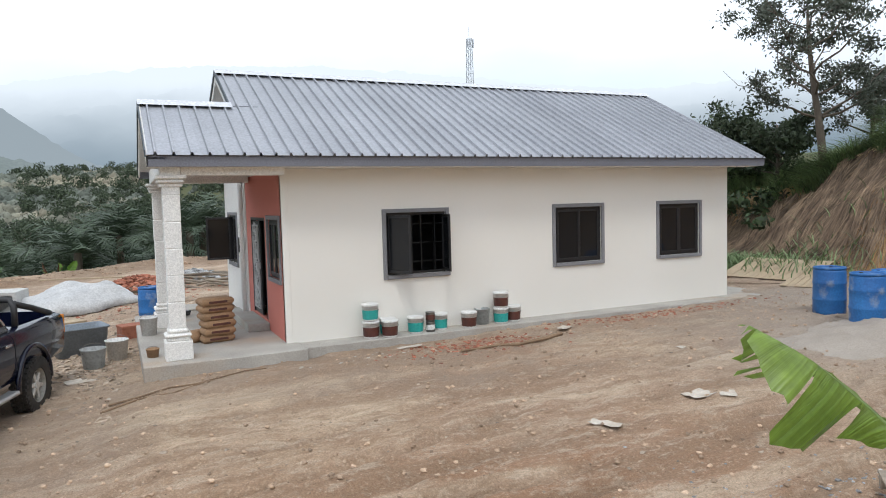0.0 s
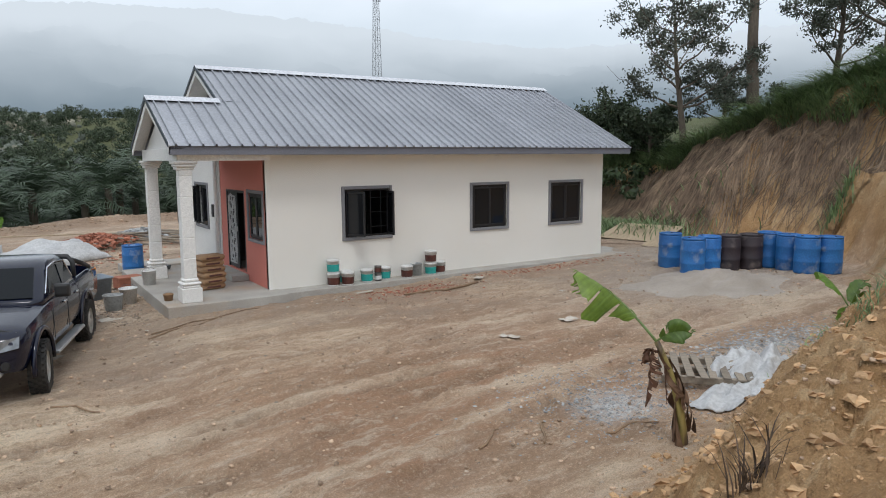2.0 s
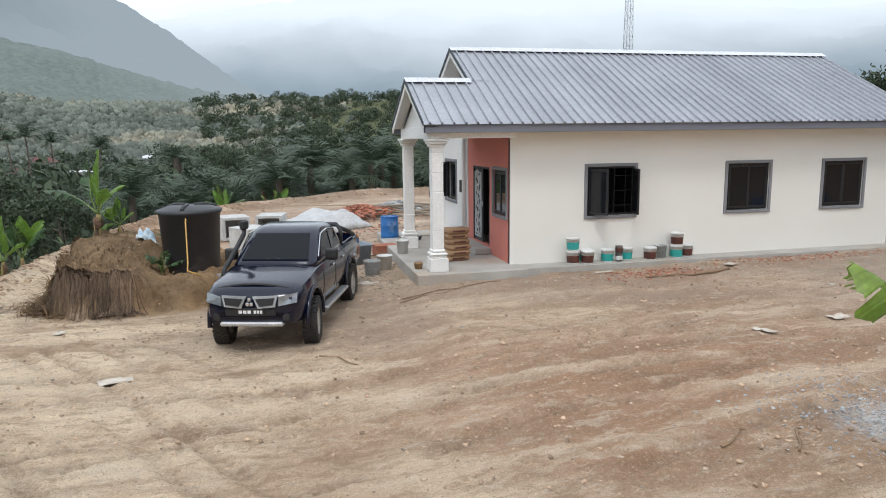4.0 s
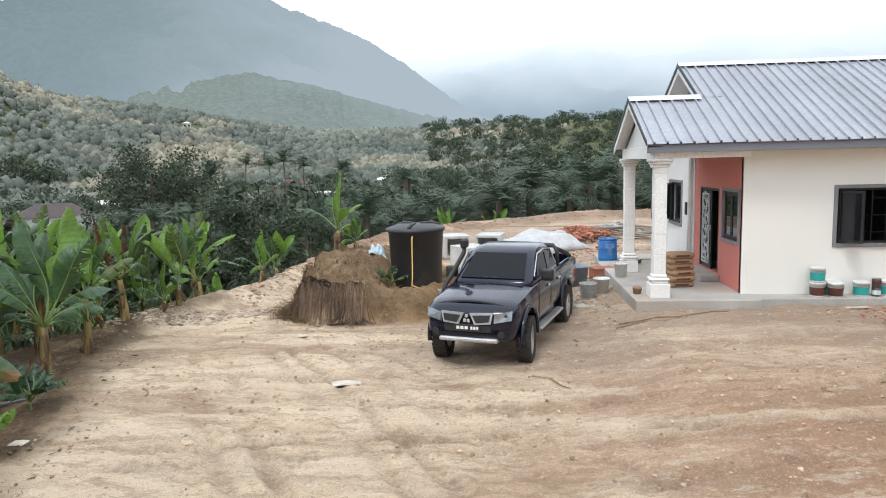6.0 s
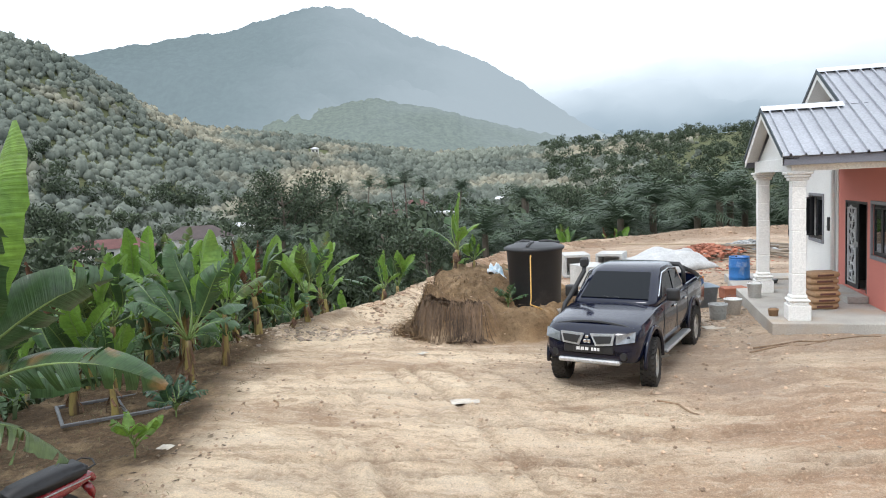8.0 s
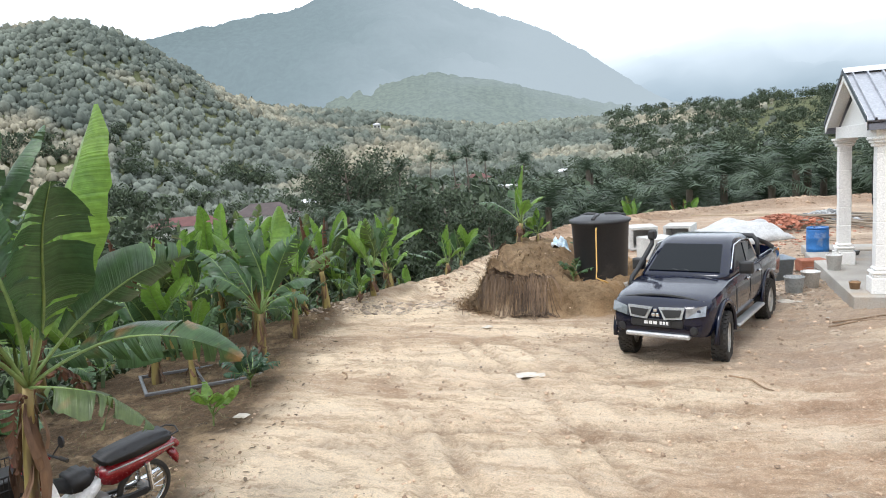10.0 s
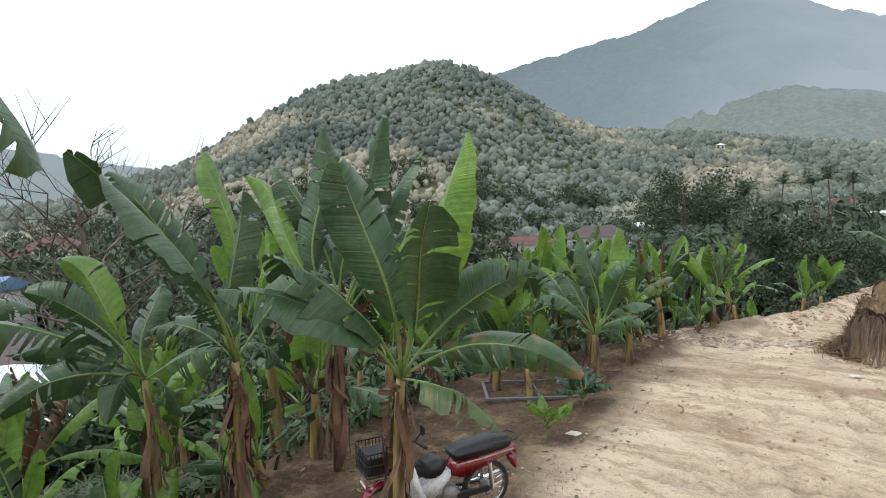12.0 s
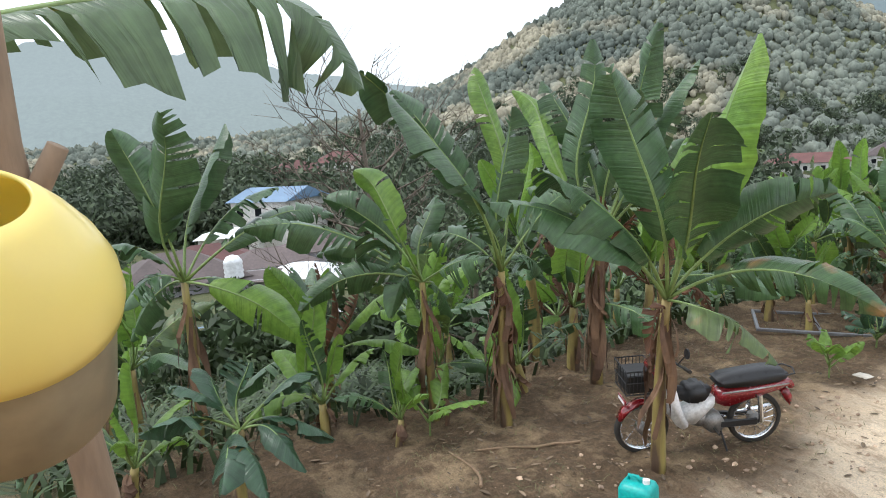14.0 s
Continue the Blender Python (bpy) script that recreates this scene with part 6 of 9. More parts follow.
# roots hanging down the face
g = np.random.default_rng(61)
n = 3200
y0 = np.concatenate([g.uniform(15, 23, 1600), g.uniform(11.5, 16, 1050), g.uniform(5, 12, 550)])
x0 = crest(y0) - g.uniform(0.3, 1.4, n)
ln = np.where(y0 > 14.5, g.uniform(0.3, 1.0, n), g.uniform(0.08, 0.55, n))
rows = []
for s in np.linspace(0, 1, 6):
    x = x0 - s * ln * (3.4 + 0.0 * y0) + 0.08 * np.sin(6 * s + y0 * 9)
    y = y0 + s * ln * (0.7 + 1.5 * np.sin(y0 * 5.3) + 0.9 * np.sin(x0 * 43)) + 0.16 * np.sin(5 * s + x0 * 11)
    z = ground_z(x, y) + 0.05 + 0.16 * np.sin(math.pi * s) * ((x0 * 37) % 1)
    w = 0.014 * (1 - 0.6 * s)
    rows.append(np.stack([np.stack([x, y - w, z], -1), np.stack([x, y + w, z + 0.01], -1)], 1))
v = np.concatenate(rows, 1).reshape(-1, 3)
i = np.arange(n)[:, None] * 12
f = np.concatenate([i + np.array([[2 * k, 2 * k + 1, 2 * k + 3, 2 * k + 2]]) for k in range(5)], 0)
stuff("hanging_roots", "dry brown roots and straw hanging down the clay face", "dry roots", [(v, f)], M["roots"])


def patch(name, label, material, n, cx, cy, rx, ry, h, w, seed, droop=0.6):
    sets = blades(n, lambda g, k: cx + g.normal(size=k) * rx, lambda g, k: cy + g.normal(size=k) * ry, lambda x, y: ground_z(x, y) - 0.02, h, w, seed, droop)
    return stuff(name, label, "grass", [sets], material)


patch("slope_grass", "tuft of green grass on the clay talus", M["grass"], 160, 21.8, 10.9, 0.16, 0.2, 0.75, 0.016, 62)
patch("slope_grass", "small green grass tuft on the clay talus", M["grass"], 110, 21.3, 8.6, 0.16, 0.2, 0.5, 0.014, 63)
patch("scrub_grass", "green scrub at the foot of the slope behind the house", M["grass"], 1600, 20.3, 18.5, 0.7, 1.8, 0.7, 0.02, 64)
patch("bank_grass", "green weeds on the clay bank", M["grass"], 420, 8.6, 3.5, 0.5, 0.4, 0.28, 0.008, 65)
patch("bank_grass", "green weeds along the bank crest", M["grass"], 520, 13.0, 5.0, 1.2, 0.5, 0.34, 0.010, 66, 1.1)
M["dead_weed"] = mat("dead_brown_weed", (0.11, 0.07, 0.045), (0.06, 0.04, 0.028), 3, 20, 0.9, bump=0, island=0.4, world_space=True)
patch("bank_weeds", "dead brown weeds on the clay bank", M["dead_weed"], 46, 3.45, 2.1, 0.07, 0.06, 0.36, 0.006, 67, 0.5)
# roots and straw hanging over the cut face of the heap
g = np.random.default_rng(68)
n = 1500
th = np.where(g.random(n) < 0.75, g.uniform(3.35, 4.75, n), g.uniform(2.7, 3.4, n))
cs, sn = np.cos(th), np.sin(th)
kk = (np.abs(cs) ** 3 + np.abs(sn) ** 3) ** (-1 / 3)
thin = sstep(-2.2, -3.4, -3.0 + 1.95 * cs * kk) > g.random(n) * 0.9
cs, sn, kk = cs[thin], sn[thin], kk[thin]
n = len(cs)
k0, ln = g.uniform(0.82, 1.0, n), g.uniform(0.04, 0.22, n) * g.uniform(0.3, 1.0, n)
sway = g.normal(size=n) * 0.16
rows = []
for q in np.linspace(0, 1, 6):
    k1 = kk * (k0 + ln * q)
    x, y = -3.0 + 1.95 * cs * k1 + sway * q, 16.6 + 2.5 * sn * k1
    z = np.maximum(ground_z(x, y) + 0.03 + 0.07 * np.sin(math.pi * q) * ((cs * 977) % 1), -2)
    w = 0.008 * (1 - 0.6 * q)
    rows.append(np.stack([np.stack([x + w * sn, y - w * cs, z], -1), np.stack([x - w * sn, y + w * cs, z + 0.01], -1)], 1))
v = np.concatenate(rows, 1).reshape(-1, 3)
i = np.arange(n)[:, None] * 12
f = np.concatenate([i + np.array([[2 * m_, 2 * m_ + 1, 2 * m_ + 3, 2 * m_ + 2]]) for m_ in range(5)], 0)
stuff("heap_roots", "dry brown roots and straw hanging down the cut face of the earth heap", "dry roots", [(v, f)], mat("dark_matted_roots", (0.21, 0.14, 0.09), (0.085, 0.058, 0.04), 1.5, 8, 0.9, bump=0, island=0.6, world_space=True))
patch("heap_straw", "bleached straw tuft at the corner of the earth heap", M["straw"], 500, -4.75, 15.1, 0.16, 0.35, 0.42, 0.007, 69, 1.3)
patch("heap_grass", "dry grass tufts on the earth heap", M["straw"], 500, -3.5, 15.7, 0.7, 0.5, 0.2, 0.008, 70, 1.2)
g = np.random.default_rng(71)
n = 6500
lx, ly = g.uniform(-11, -4.2, n), g.uniform(-2, 15, n)
sel = lx < np.interp(ly, [-5, 0, 4, 6, 8, 10.5, 13.5, 15], [-1.5, -2.5, -4.3, -4.9, -5.5, -6.5, -7.4, -7.2])
sel &= fbm(lx * 0.8, ly * 0.8, 3, 72) > -0.1
lx, ly = lx[sel], ly[sel]
stuff("dry_litter_grass", "short dry grass and leaf litter under the banana plants", "grass", [blades(len(lx), lambda g, k: lx, lambda g, k: ly, lambda x, y: ground_z(x, y) - 0.01, 0.09, 0.004, 73, 1.2)], mat("dull_dry_grass", (0.21, 0.18, 0.09), (0.11, 0.11, 0.05), 1.2, 8, 0.9, bump=0, island=0.4, world_space=True))
n = 5200
az_g, r_g = g.uniform(12, 104, n), g.uniform(0, 14, n)
r_g = np.interp(az_g, EDGE_AZ, EDGE_R) + r_g - 0.5
ux, uy = -np.sin(np.radians(az_g)) * r_g, np.cos(np.radians(az_g)) * r_g
stuff("undergrowth", "green weeds and ferns among the banana plants", "undergrowth", [blades(n, lambda g, k: ux, lambda g, k: uy, lambda x, y: ground_z(x, y) - 0.02, 0.65, 0.035, 74, 0.9)], M["under"])

# ---------------------------------------------------------------- pickup truck
M["navy"] = mat("dark_navy_car_paint", (0.003, 0.005, 0.017), (0.004, 0.006, 0.02), 1.0, 40, 0.22, 0.0, bump=0.0, coat=0.7, spec=0.15)
M["rubber"] = mat("dusty_black_rubber", (0.022, 0.021, 0.020), (0.045, 0.04, 0.034), 4, 40, 0.85, bump=0.2)
M["plastic"] = mat("black_plastic_trim", (0.02, 0.02, 0.021), None, 3, 40, 0.55, bump=0.05)
M["chrome"] = mat("chrome", (0.75, 0.76, 0.78), None, 3, 40, 0.15, 1.0, bump=0)
M["alloy"] = mat("dusty_alloy_rim", (0.62, 0.60, 0.56), (0.50, 0.48, 0.44), 4, 40, 0.4, 0.25, bump=0.05)
M["silver"] = mat("silver_bumper_plate", (0.55, 0.56, 0.57), None, 3, 30, 0.35, 0.6, bump=0.03)
M["lens"] = mat("clear_headlamp", (0.26, 0.28, 0.30), (0.14, 0.15, 0.16), 9, 60, 0.12, 0.3, bump=0, coat=1.0)
M["amber"] = mat("amber_lens", (0.7, 0.25, 0.03), None, 9, 60, 0.2, bump=0)
M["car_glass"] = glass("dark_car_glass", (0.006, 0.008, 0.010), 0.03, 0.2)
M["plate_white"] = mat("white_enamel", (0.8, 0.8, 0.8), None, 3, 40, 0.5, bump=0)


def loft(rings, close=True):
    bm = bmesh.new()
    vr = [[bm.verts.new(p) for p in r] for r in rings]
    n = len(vr[0])
    for a, b in zip(vr, vr[1:]):
        for i in range(n):
            bm.faces.new((a[i], a[(i + 1) % n], b[(i + 1) % n], b[i]))
    if close:
        bm.faces.new(vr[0][::-1])
        bm.faces.new(vr[-1])
    bmesh.ops.recalc_face_normals(bm, faces=bm.faces[:])
    return bm


def carve(ob, cutters):
    """Cut shapes out of a part for good."""
    for bm in cutters:
        c = ob_from("cutter", bm)
        c.matrix_world = ob.matrix_world
        md = ob.modifiers.new("cut", "BOOLEAN")
        md.operation, md.object, md.solver = "DIFFERENCE", c, "EXACT"
        bpy.context.view_layer.update()
        me = bpy.data.meshes.new_from_object(ob.evaluated_get(bpy.context.evaluated_depsgraph_get()))
        ob.modifiers.clear()
        ob.data = me
        bpy.data.objects.remove(c)


def body_ring(x, hw, zb, zt, crown=0.03):
    half = [(0.0, zt + crown), (0.5 * hw, zt + crown * 0.8), (0.82 * hw, zt), (0.945 * hw, zt - 0.035), (0.985 * hw, zt - 0.10), (hw, zt - 0.24), (hw * 1.0, (zb + zt) / 2 - 0.05), (hw * 0.985, zb + 0.10), (hw * 0.93, zb), (0.0, zb)]
    return [Vector((x, y, z)) for y, z in half] + [Vector((x, -y, z)) for y, z in half[-2:0:-1]]


def round_ring(x0, x1, hw, z, r=0.14, k=4):
    pts = []
    for cx, cy, a0 in ((x1 - r, hw - r, 0), (x0 + r, hw - r, 90), (x0 + r, -hw + r, 180), (x1 - r, -hw + r, 270)):
        for i in range(k + 1):
            a = radians(a0 + 90 * i / k)
            pts.append(Vector((cx + r * math.cos(a), cy + r * math.sin(a), z)))
    return pts


truck_pose = pose(0.585, 14.55, -0.5, 0, 0, 0) @ Matrix.Rotation(math.atan2(-0.955, -0.295), 4, "Z") @ Matrix.Diagonal((1, 0.9, 1, 1))
truck = thing("pickup_truck", "dark navy double-cab pickup with off-road tyres and snorkel", "pickup truck", truck_pose)
RW_, FX = 0.41, 3.0
body = part("body", loft([body_ring(*r) for r in ((3.84, 0.60, 0.66, 0.92, 0.0), (3.79, 0.76, 0.58, 1.02, 0.01), (3.66, 0.845, 0.56, 1.10), (3.4, 0.885, 0.56, 1.16), (3.0, 0.90, 0.58, 1.21), (2.6, 0.90, 0.58, 1.265), (2.2, 0.90, 0.58, 1.28), (1.2, 0.905, 0.58, 1.28), (0.4, 0.905, 0.60, 1.30), (-0.6, 0.90, 0.64, 1.30), (-1.15, 0.885, 0.66, 1.30), (-1.24, 0.85, 0.70, 1.26))]), M["navy"], truck, smooth=True)
cuts = []
for ax in (0.0, FX):
    bm = bmesh.new()
    add_lathe(bm, [(0.50, -1.2), (0.50, 1.2)], 28, pose(ax, 0, 0.47, 90, 0, 0))
    cuts.append(bm)
cuts.append(box((-1.15, -0.76, 0.85), (0.22, 0.76, 1.6)))
carve(body, cuts)
body.data.polygons.foreach_set("use_smooth", [True] * len(body.data.polygons))
md = body.modifiers.new("edges", "EDGE_SPLIT")
md.split_angle = radians(38)
part("chassis", box((-1.1, -0.5, 0.48), (3.5, 0.5, 0.7), 0.02), M["plastic"], truck)
part("inner_arch", box((-0.46, -0.62, 0.5), (0.46, 0.62, 0.84), 0.02), M["plastic"], truck)
part("inner_arch", box((FX - 0.48, -0.55, 0.5), (FX + 0.46, 0.55, 1.0), 0.02), M["plastic"], truck)
cab = part("cab", loft([round_ring(*r) for r in ((0.30, 2.66, 0.83, 1.25, 0.2), (0.40, 2.52, 0.815, 1.34, 0.2), (0.58, 2.14, 0.755, 1.60, 0.2), (0.74, 1.86, 0.70, 1.76, 0.2), (0.84, 1.70, 0.64, 1.825, 0.2), (1.0, 1.5, 0.52, 1.85, 0.2))]), M["navy"], truck, smooth=True)


def panel(pts, material, name, parent, label="", thick=0.012):
    """A slightly raised pane through four corners."""
    p = [Vector(q) for q in pts]
    nrm = (p[1] - p[0]).cross(p[3] - p[0]).normalized()
    bm = bmesh.new()
    a = [bm.verts.new(q + nrm * thick) for q in p]
    b = [bm.verts.new(q - nrm * thick) for q in p]
    bm.faces.new(a)
    bm.faces.new(b[::-1])
    for i in range(len(p)):
        j = (i + 1) % len(p)
        bm.faces.new((a[j], a[i], b[i], b[j]))
    bmesh.ops.recalc_face_normals(bm, faces=bm.faces[:])
    return part(name, bm, material, parent, label)


panel([(2.50, 0.66, 1.345), (2.50, -0.66, 1.345), (1.93, -0.55, 1.73), (1.93, 0.55, 1.73)], M["car_glass"], "windscreen", cab, "dark windscreen", 0.025)
for sg in (1, -1):
    panel([(2.16, sg * 0.80, 1.36), (1.42, sg * 0.812, 1.36), (1.42, sg * 0.725, 1.70), (1.84, sg * 0.725, 1.69)], M["car_glass"], "side_window", cab, "", 0.016)
    panel([(1.34, sg * 0.812, 1.36), (0.66, sg * 0.81, 1.37), (0.86, sg * 0.722, 1.66), (1.34, sg * 0.725, 1.70)], M["car_glass"], "side_window", cab, "", 0.016)
    bm = tube([(2.30, sg * 0.80, 1.38), (1.86, sg * 0.735, 1.73), (1.38, sg * 0.725, 1.755), (0.84, sg * 0.727, 1.71), (0.58, sg * 0.80, 1.38)], 0.014, 6)
    part("rain_visor", bm, M["chrome"], cab)
    dr = part("door", box((1.385, sg * 0.907 - 0.004, 0.66), (1.393, sg * 0.907 + 0.004, 1.30)), M["plastic"], truck)
    part("door_seam", box((0.52, sg * 0.907 - 0.004, 0.75), (0.528, sg * 0.907 + 0.004, 1.28)), M["plastic"], truck)
    part("door_seam", box((2.30, sg * 0.905 - 0.004, 0.66), (2.308, sg * 0.905 + 0.004, 1.26)), M["plastic"], truck)
    for hx in (1.52, 0.66):
        part("door_handle", box((hx, sg * 0.925 - 0.018, 1.10), (hx + 0.17, sg * 0.925 + 0.018, 1.145), 0.012), M["chrome"], truck, "chrome door handle")
    mir = part("wing_mirror", loft([round_ring(2.02, 2.20, 0.12, z, 0.05, 3) for z in (1.30, 1.36, 1.46, 1.49)]), M["plastic"], truck, "black wing mirror", smooth=True)
    mir.matrix_basis = pose(0, sg * 1.02, 0)
    part("side_step", box((0.62, sg * 0.90 - 0.09, 0.44), (2.42, sg * 0.90 + 0.09, 0.50), 0.02), M["silver"], truck)
    for ax in (0.0, FX):
        pts = [(ax + 0.52 * math.cos(a), sg * 0.905, 0.47 + 0.52 * math.sin(a)) for a in np.linspace(-0.1, math.pi + 0.1, 18)]
        part("wheel_flare", tube(pts, 0.042, 6), M["navy"], truck, smooth=True)
    # headlamp
    panel([(3.70, sg * 0.80, 1.05), (3.83, sg * 0.50, 1.00), (3.86, sg * 0.50, 0.86), (3.76, sg * 0.80, 0.90)], M["lens"], "headlight", truck, "clear swept headlight", 0.03)
    part("fog_lamp", lathe([(0.0, 0), (0.07, 0), (0.06, 0.03), (0, 0.035)], 14, pose(3.81, sg * 0.62, 0.68, 0, 90, 0), False), M["plastic"], truck)
    panel([(3.87, sg * 0.055, 1.02), (3.855, sg * 0.49, 1.035), (3.875, sg * 0.45, 0.855), (3.885, sg * 0.15, 0.83)], M["silver"], "grille_surround", truck, "chrome grille surround", 0.018)
    panel([(3.895, sg * 0.115, 0.985), (3.88, sg * 0.445, 1.0), (3.895, sg * 0.415, 0.89), (3.905, sg * 0.185, 0.865)], M["plastic"], "grille", truck, "black mesh grille", 0.018)
    part("badge", box((3.885, sg * 0.035 - 0.03, 0.90 - 0.03), (3.90, sg * 0.035 + 0.03, 0.90 + 0.03), 0.01), M["chrome"], truck)
    part("tail_light", box((-1.25, sg * 0.80 - 0.06, 0.95), (-1.20, sg * 0.80 + 0.06, 1.25), 0.01), M["amber"], truck)
    part("wiper", tube([(2.50, sg * 0.1, 1.365), (2.44, sg * 0.1 - 0.25, 1.40), (2.42, sg * 0.1 - 0.55, 1.415)], 0.012, 5), M["plastic"], truck)
part("badge", box((3.885, -0.03, 0.945), (3.90, 0.03, 1.0), 0.01), M["chrome"], truck)
part("bonnet_guard", tube([(3.62, y, 1.165 - 0.09 * (y / 0.75) ** 2) for y in np.linspace(-0.74, 0.74, 9)], 0.022, 6), M["plastic"], truck)
part("lower_grille", box((3.79, -0.45, 0.70), (3.865, 0.45, 0.83), 0.02), M["plastic"], truck)
pl = part("number_plate", box((3.868, -0.26, 0.715), (3.884, 0.26, 0.83), 0.006), M["plastic"], truck, "black number plate with plain white bars")
for k, (y0, y1) in enumerate(((-0.20, -0.14), (-0.12, -0.06), (-0.04, 0.02), (0.07, 0.11), (0.125, 0.165), (0.18, 0.22))):
    part("plate_bar", box((3.884, y0, 0.75), (3.888, y1, 0.80)), M["plate_white"], pl)
part("bumper_plate", box((3.72, -0.56, 0.53), (3.86, 0.56, 0.60), 0.02), M["silver"], truck, "silver skid bar under the bumper")
snork = part("snorkel", tube([(2.75, -0.93, 1.12), (2.62, -0.95, 1.24), (2.50, -0.90, 1.34), (1.98, -0.80, 1.74), (1.96, -0.80, 1.84)], 0.045, 8), M["plastic"], truck, "black snorkel along the windscreen pillar", smooth=True)
part("snorkel_head", box((1.86, -0.87, 1.82), (2.04, -0.73, 1.99), 0.03), M["plastic"], snork)
for sg in (1, -1):
    part("sport_bar", tube([(0.16, sg * 0.74, 1.30), (0.12, sg * 0.72, 1.56), (0.04, sg * 0.62, 1.66), (0.04, 0, 1.68)], 0.048, 8), M["plastic"], truck, smooth=True)
    part("sport_bar", tube([(0.06, sg * 0.70, 1.60), (-0.35, sg * 0.77, 1.48), (-0.85, sg * 0.80, 1.33)], 0.045, 8), M["plastic"], truck, smooth=True)
part("bed_liner", box((-1.14, -0.75, 0.86), (0.21, 0.75, 0.90)), M["plastic"], truck)


def wheel_proto():
    w = part("wheel", bmesh.new(), None, truck)
    part("tyre", lathe([(0.24, -0.12), (0.33, -0.135), (0.385, -0.12), (0.40, -0.07), (0.402, 0.07), (0.385, 0.12), (0.33, 0.135), (0.24, 0.12)], 36, pose(0, 0, 0, 90, 0, 0), False), M["rubber"], w, smooth=True)
    bm = bmesh.new()
    for k in range(30):
        for j, yy in enumerate((-0.09, -0.03, 0.03, 0.09)):
            add_box(bm, (-0.022, yy - 0.024, 0.39), (0.022, yy + 0.024, 0.418), 0.0, Matrix.Rotation((k + 0.5 * (j % 2)) * 2 * math.pi / 30, 4, "Y"))
        for sg in (1, -1):
            add_box(bm, (-0.025, sg * 0.118 - 0.014, 0.345), (0.025, sg * 0.118 + 0.014, 0.408), 0.0, Matrix.Rotation(k * 2 * math.pi / 30, 4, "Y"))
    part("tread", bm, M["rubber"], w, "chunky off-road tread")
    part("rim", lathe([(0.245, -0.11), (0.245, 0.11), (0.225, 0.115), (0.20, 0.06), (0.20, -0.1)], 32, pose(0, 0, 0, 90, 0, 0), False), M["alloy"], w, smooth=True)
    bm = bmesh.new()
    for k in range(6):
        add_box(bm, (-0.035, -0.085, 0.03), (0.035, -0.045, 0.215), 0.008, Matrix.Rotation(k * math.pi / 3, 4, "Y"))
        add_box(bm, (-0.03, 0.045, 0.03), (0.03, 0.085, 0.215), 0.008, Matrix.Rotation(k * math.pi / 3, 4, "Y"))
    add_lathe(bm, [(0.0, -0.10), (0.06, -0.10), (0.07, -0.06), (0.07, 0.06), (0.06, 0.10), (0, 0.10)], 16, pose(0, 0, 0, 90, 0, 0), False)
    part("spoke", bm, M["alloy"], w)
    part("brake_disc", lathe([(0.0, -0.01), (0.16, -0.01), (0.16, 0.01), (0, 0.01)], 20, pose(0, 0, 0, 90, 0, 0), False), M["plastic"], w)
    return w


w0 = wheel_proto()
w0.matrix_basis = pose(FX, 0.84, RW_, 0, 0, 8)
for x, y, tz in ((FX, -0.84, 8), (0, 0.84, 0), (0, -0.84, 0)):
    w = w0.copy()
    scene.collection.objects.link(w)
    w.matrix_basis = pose(x, y, RW_, 0, 20, tz)
    for c in w0.children:
        o = c.copy()
        scene.collection.objects.link(o)
        o.parent = w

# ---------------------------------------------------------------- motorbike
M["red"] = mat("red_motorbike_plastic", (0.24, 0.009, 0.015), (0.20, 0.008, 0.013), 2, 40, 0.25, bump=0, coat=0.8)
M["seat"] = mat("black_vinyl", (0.02, 0.02, 0.022), None, 4, 80, 0.55, bump=0.15)
M["bikewhite"] = mat("white_leg_shield_plastic", (0.84, 0.84, 0.84), None, 3, 30, 0.4, bump=0.02)
M["engine"] = mat("dull_cast_aluminium", (0.32, 0.31, 0.30), (0.20, 0.19, 0.18), 6, 50, 0.5, 0.7, bump=0.2)
bx, by = -5.38, 5.20
bdir = Vector((-0.31, -0.95, 0)).normalized()
bike = thing("motorbike", "red and white step-through motorbike with black seat and basket", "motorbike",
             pose(bx, by, gz(bx, by) + 0.0) @ Matrix.Rotation(math.atan2(bdir.y, bdir.x), 4, "Z") @ Matrix.Rotation(radians(-5), 4, "X"))
WR, WB = 0.285, 1.20


def bike_wheel(x):
    w = part("wheel", bmesh.new(), None, bike)
    w.matrix_basis = pose(x, 0, WR)
    t = bmesh.new()
    add_lathe(t, [(WR - 0.045, -0.03), (WR - 0.015, -0.038), (WR, -0.015), (WR, 0.015), (WR - 0.015, 0.038), (WR - 0.045, 0.03), (WR - 0.05, 0.0), (WR - 0.045, -0.03)], 32, pose(0, 0, 0, 90, 0, 0), False)
    part("tyre", t, M["rubber"], w, smooth=True)
    part("rim", lathe([(WR - 0.05, -0.022), (WR - 0.065, -0.015), (WR - 0.065, 0.015), (WR - 0.05, 0.022)], 32, pose(0, 0, 0, 90, 0, 0), False), M["chrome"], w, smooth=True)
    bm = bmesh.new()
    for k in range(18):
        a, s = k * 2 * math.pi / 18, 1 if k % 2 else -1
        add_tube(bm, [(0.04 * math.cos(a + 0.7), s * 0.03, 0.04 * math.sin(a + 0.7)), (0.222 * math.cos(a), 0, 0.222 * math.sin(a))], 0.0035, 3)
    part("spoke", bm, M["chrome"], w)
    part("hub", lathe([(0, -0.06), (0.055, -0.055), (0.06, 0), (0.055, 0.055), (0, 0.06)], 16, pose(0, 0, 0, 90, 0, 0), False), M["engine"], w, smooth=True)


bike_wheel(0)
bike_wheel(WB)


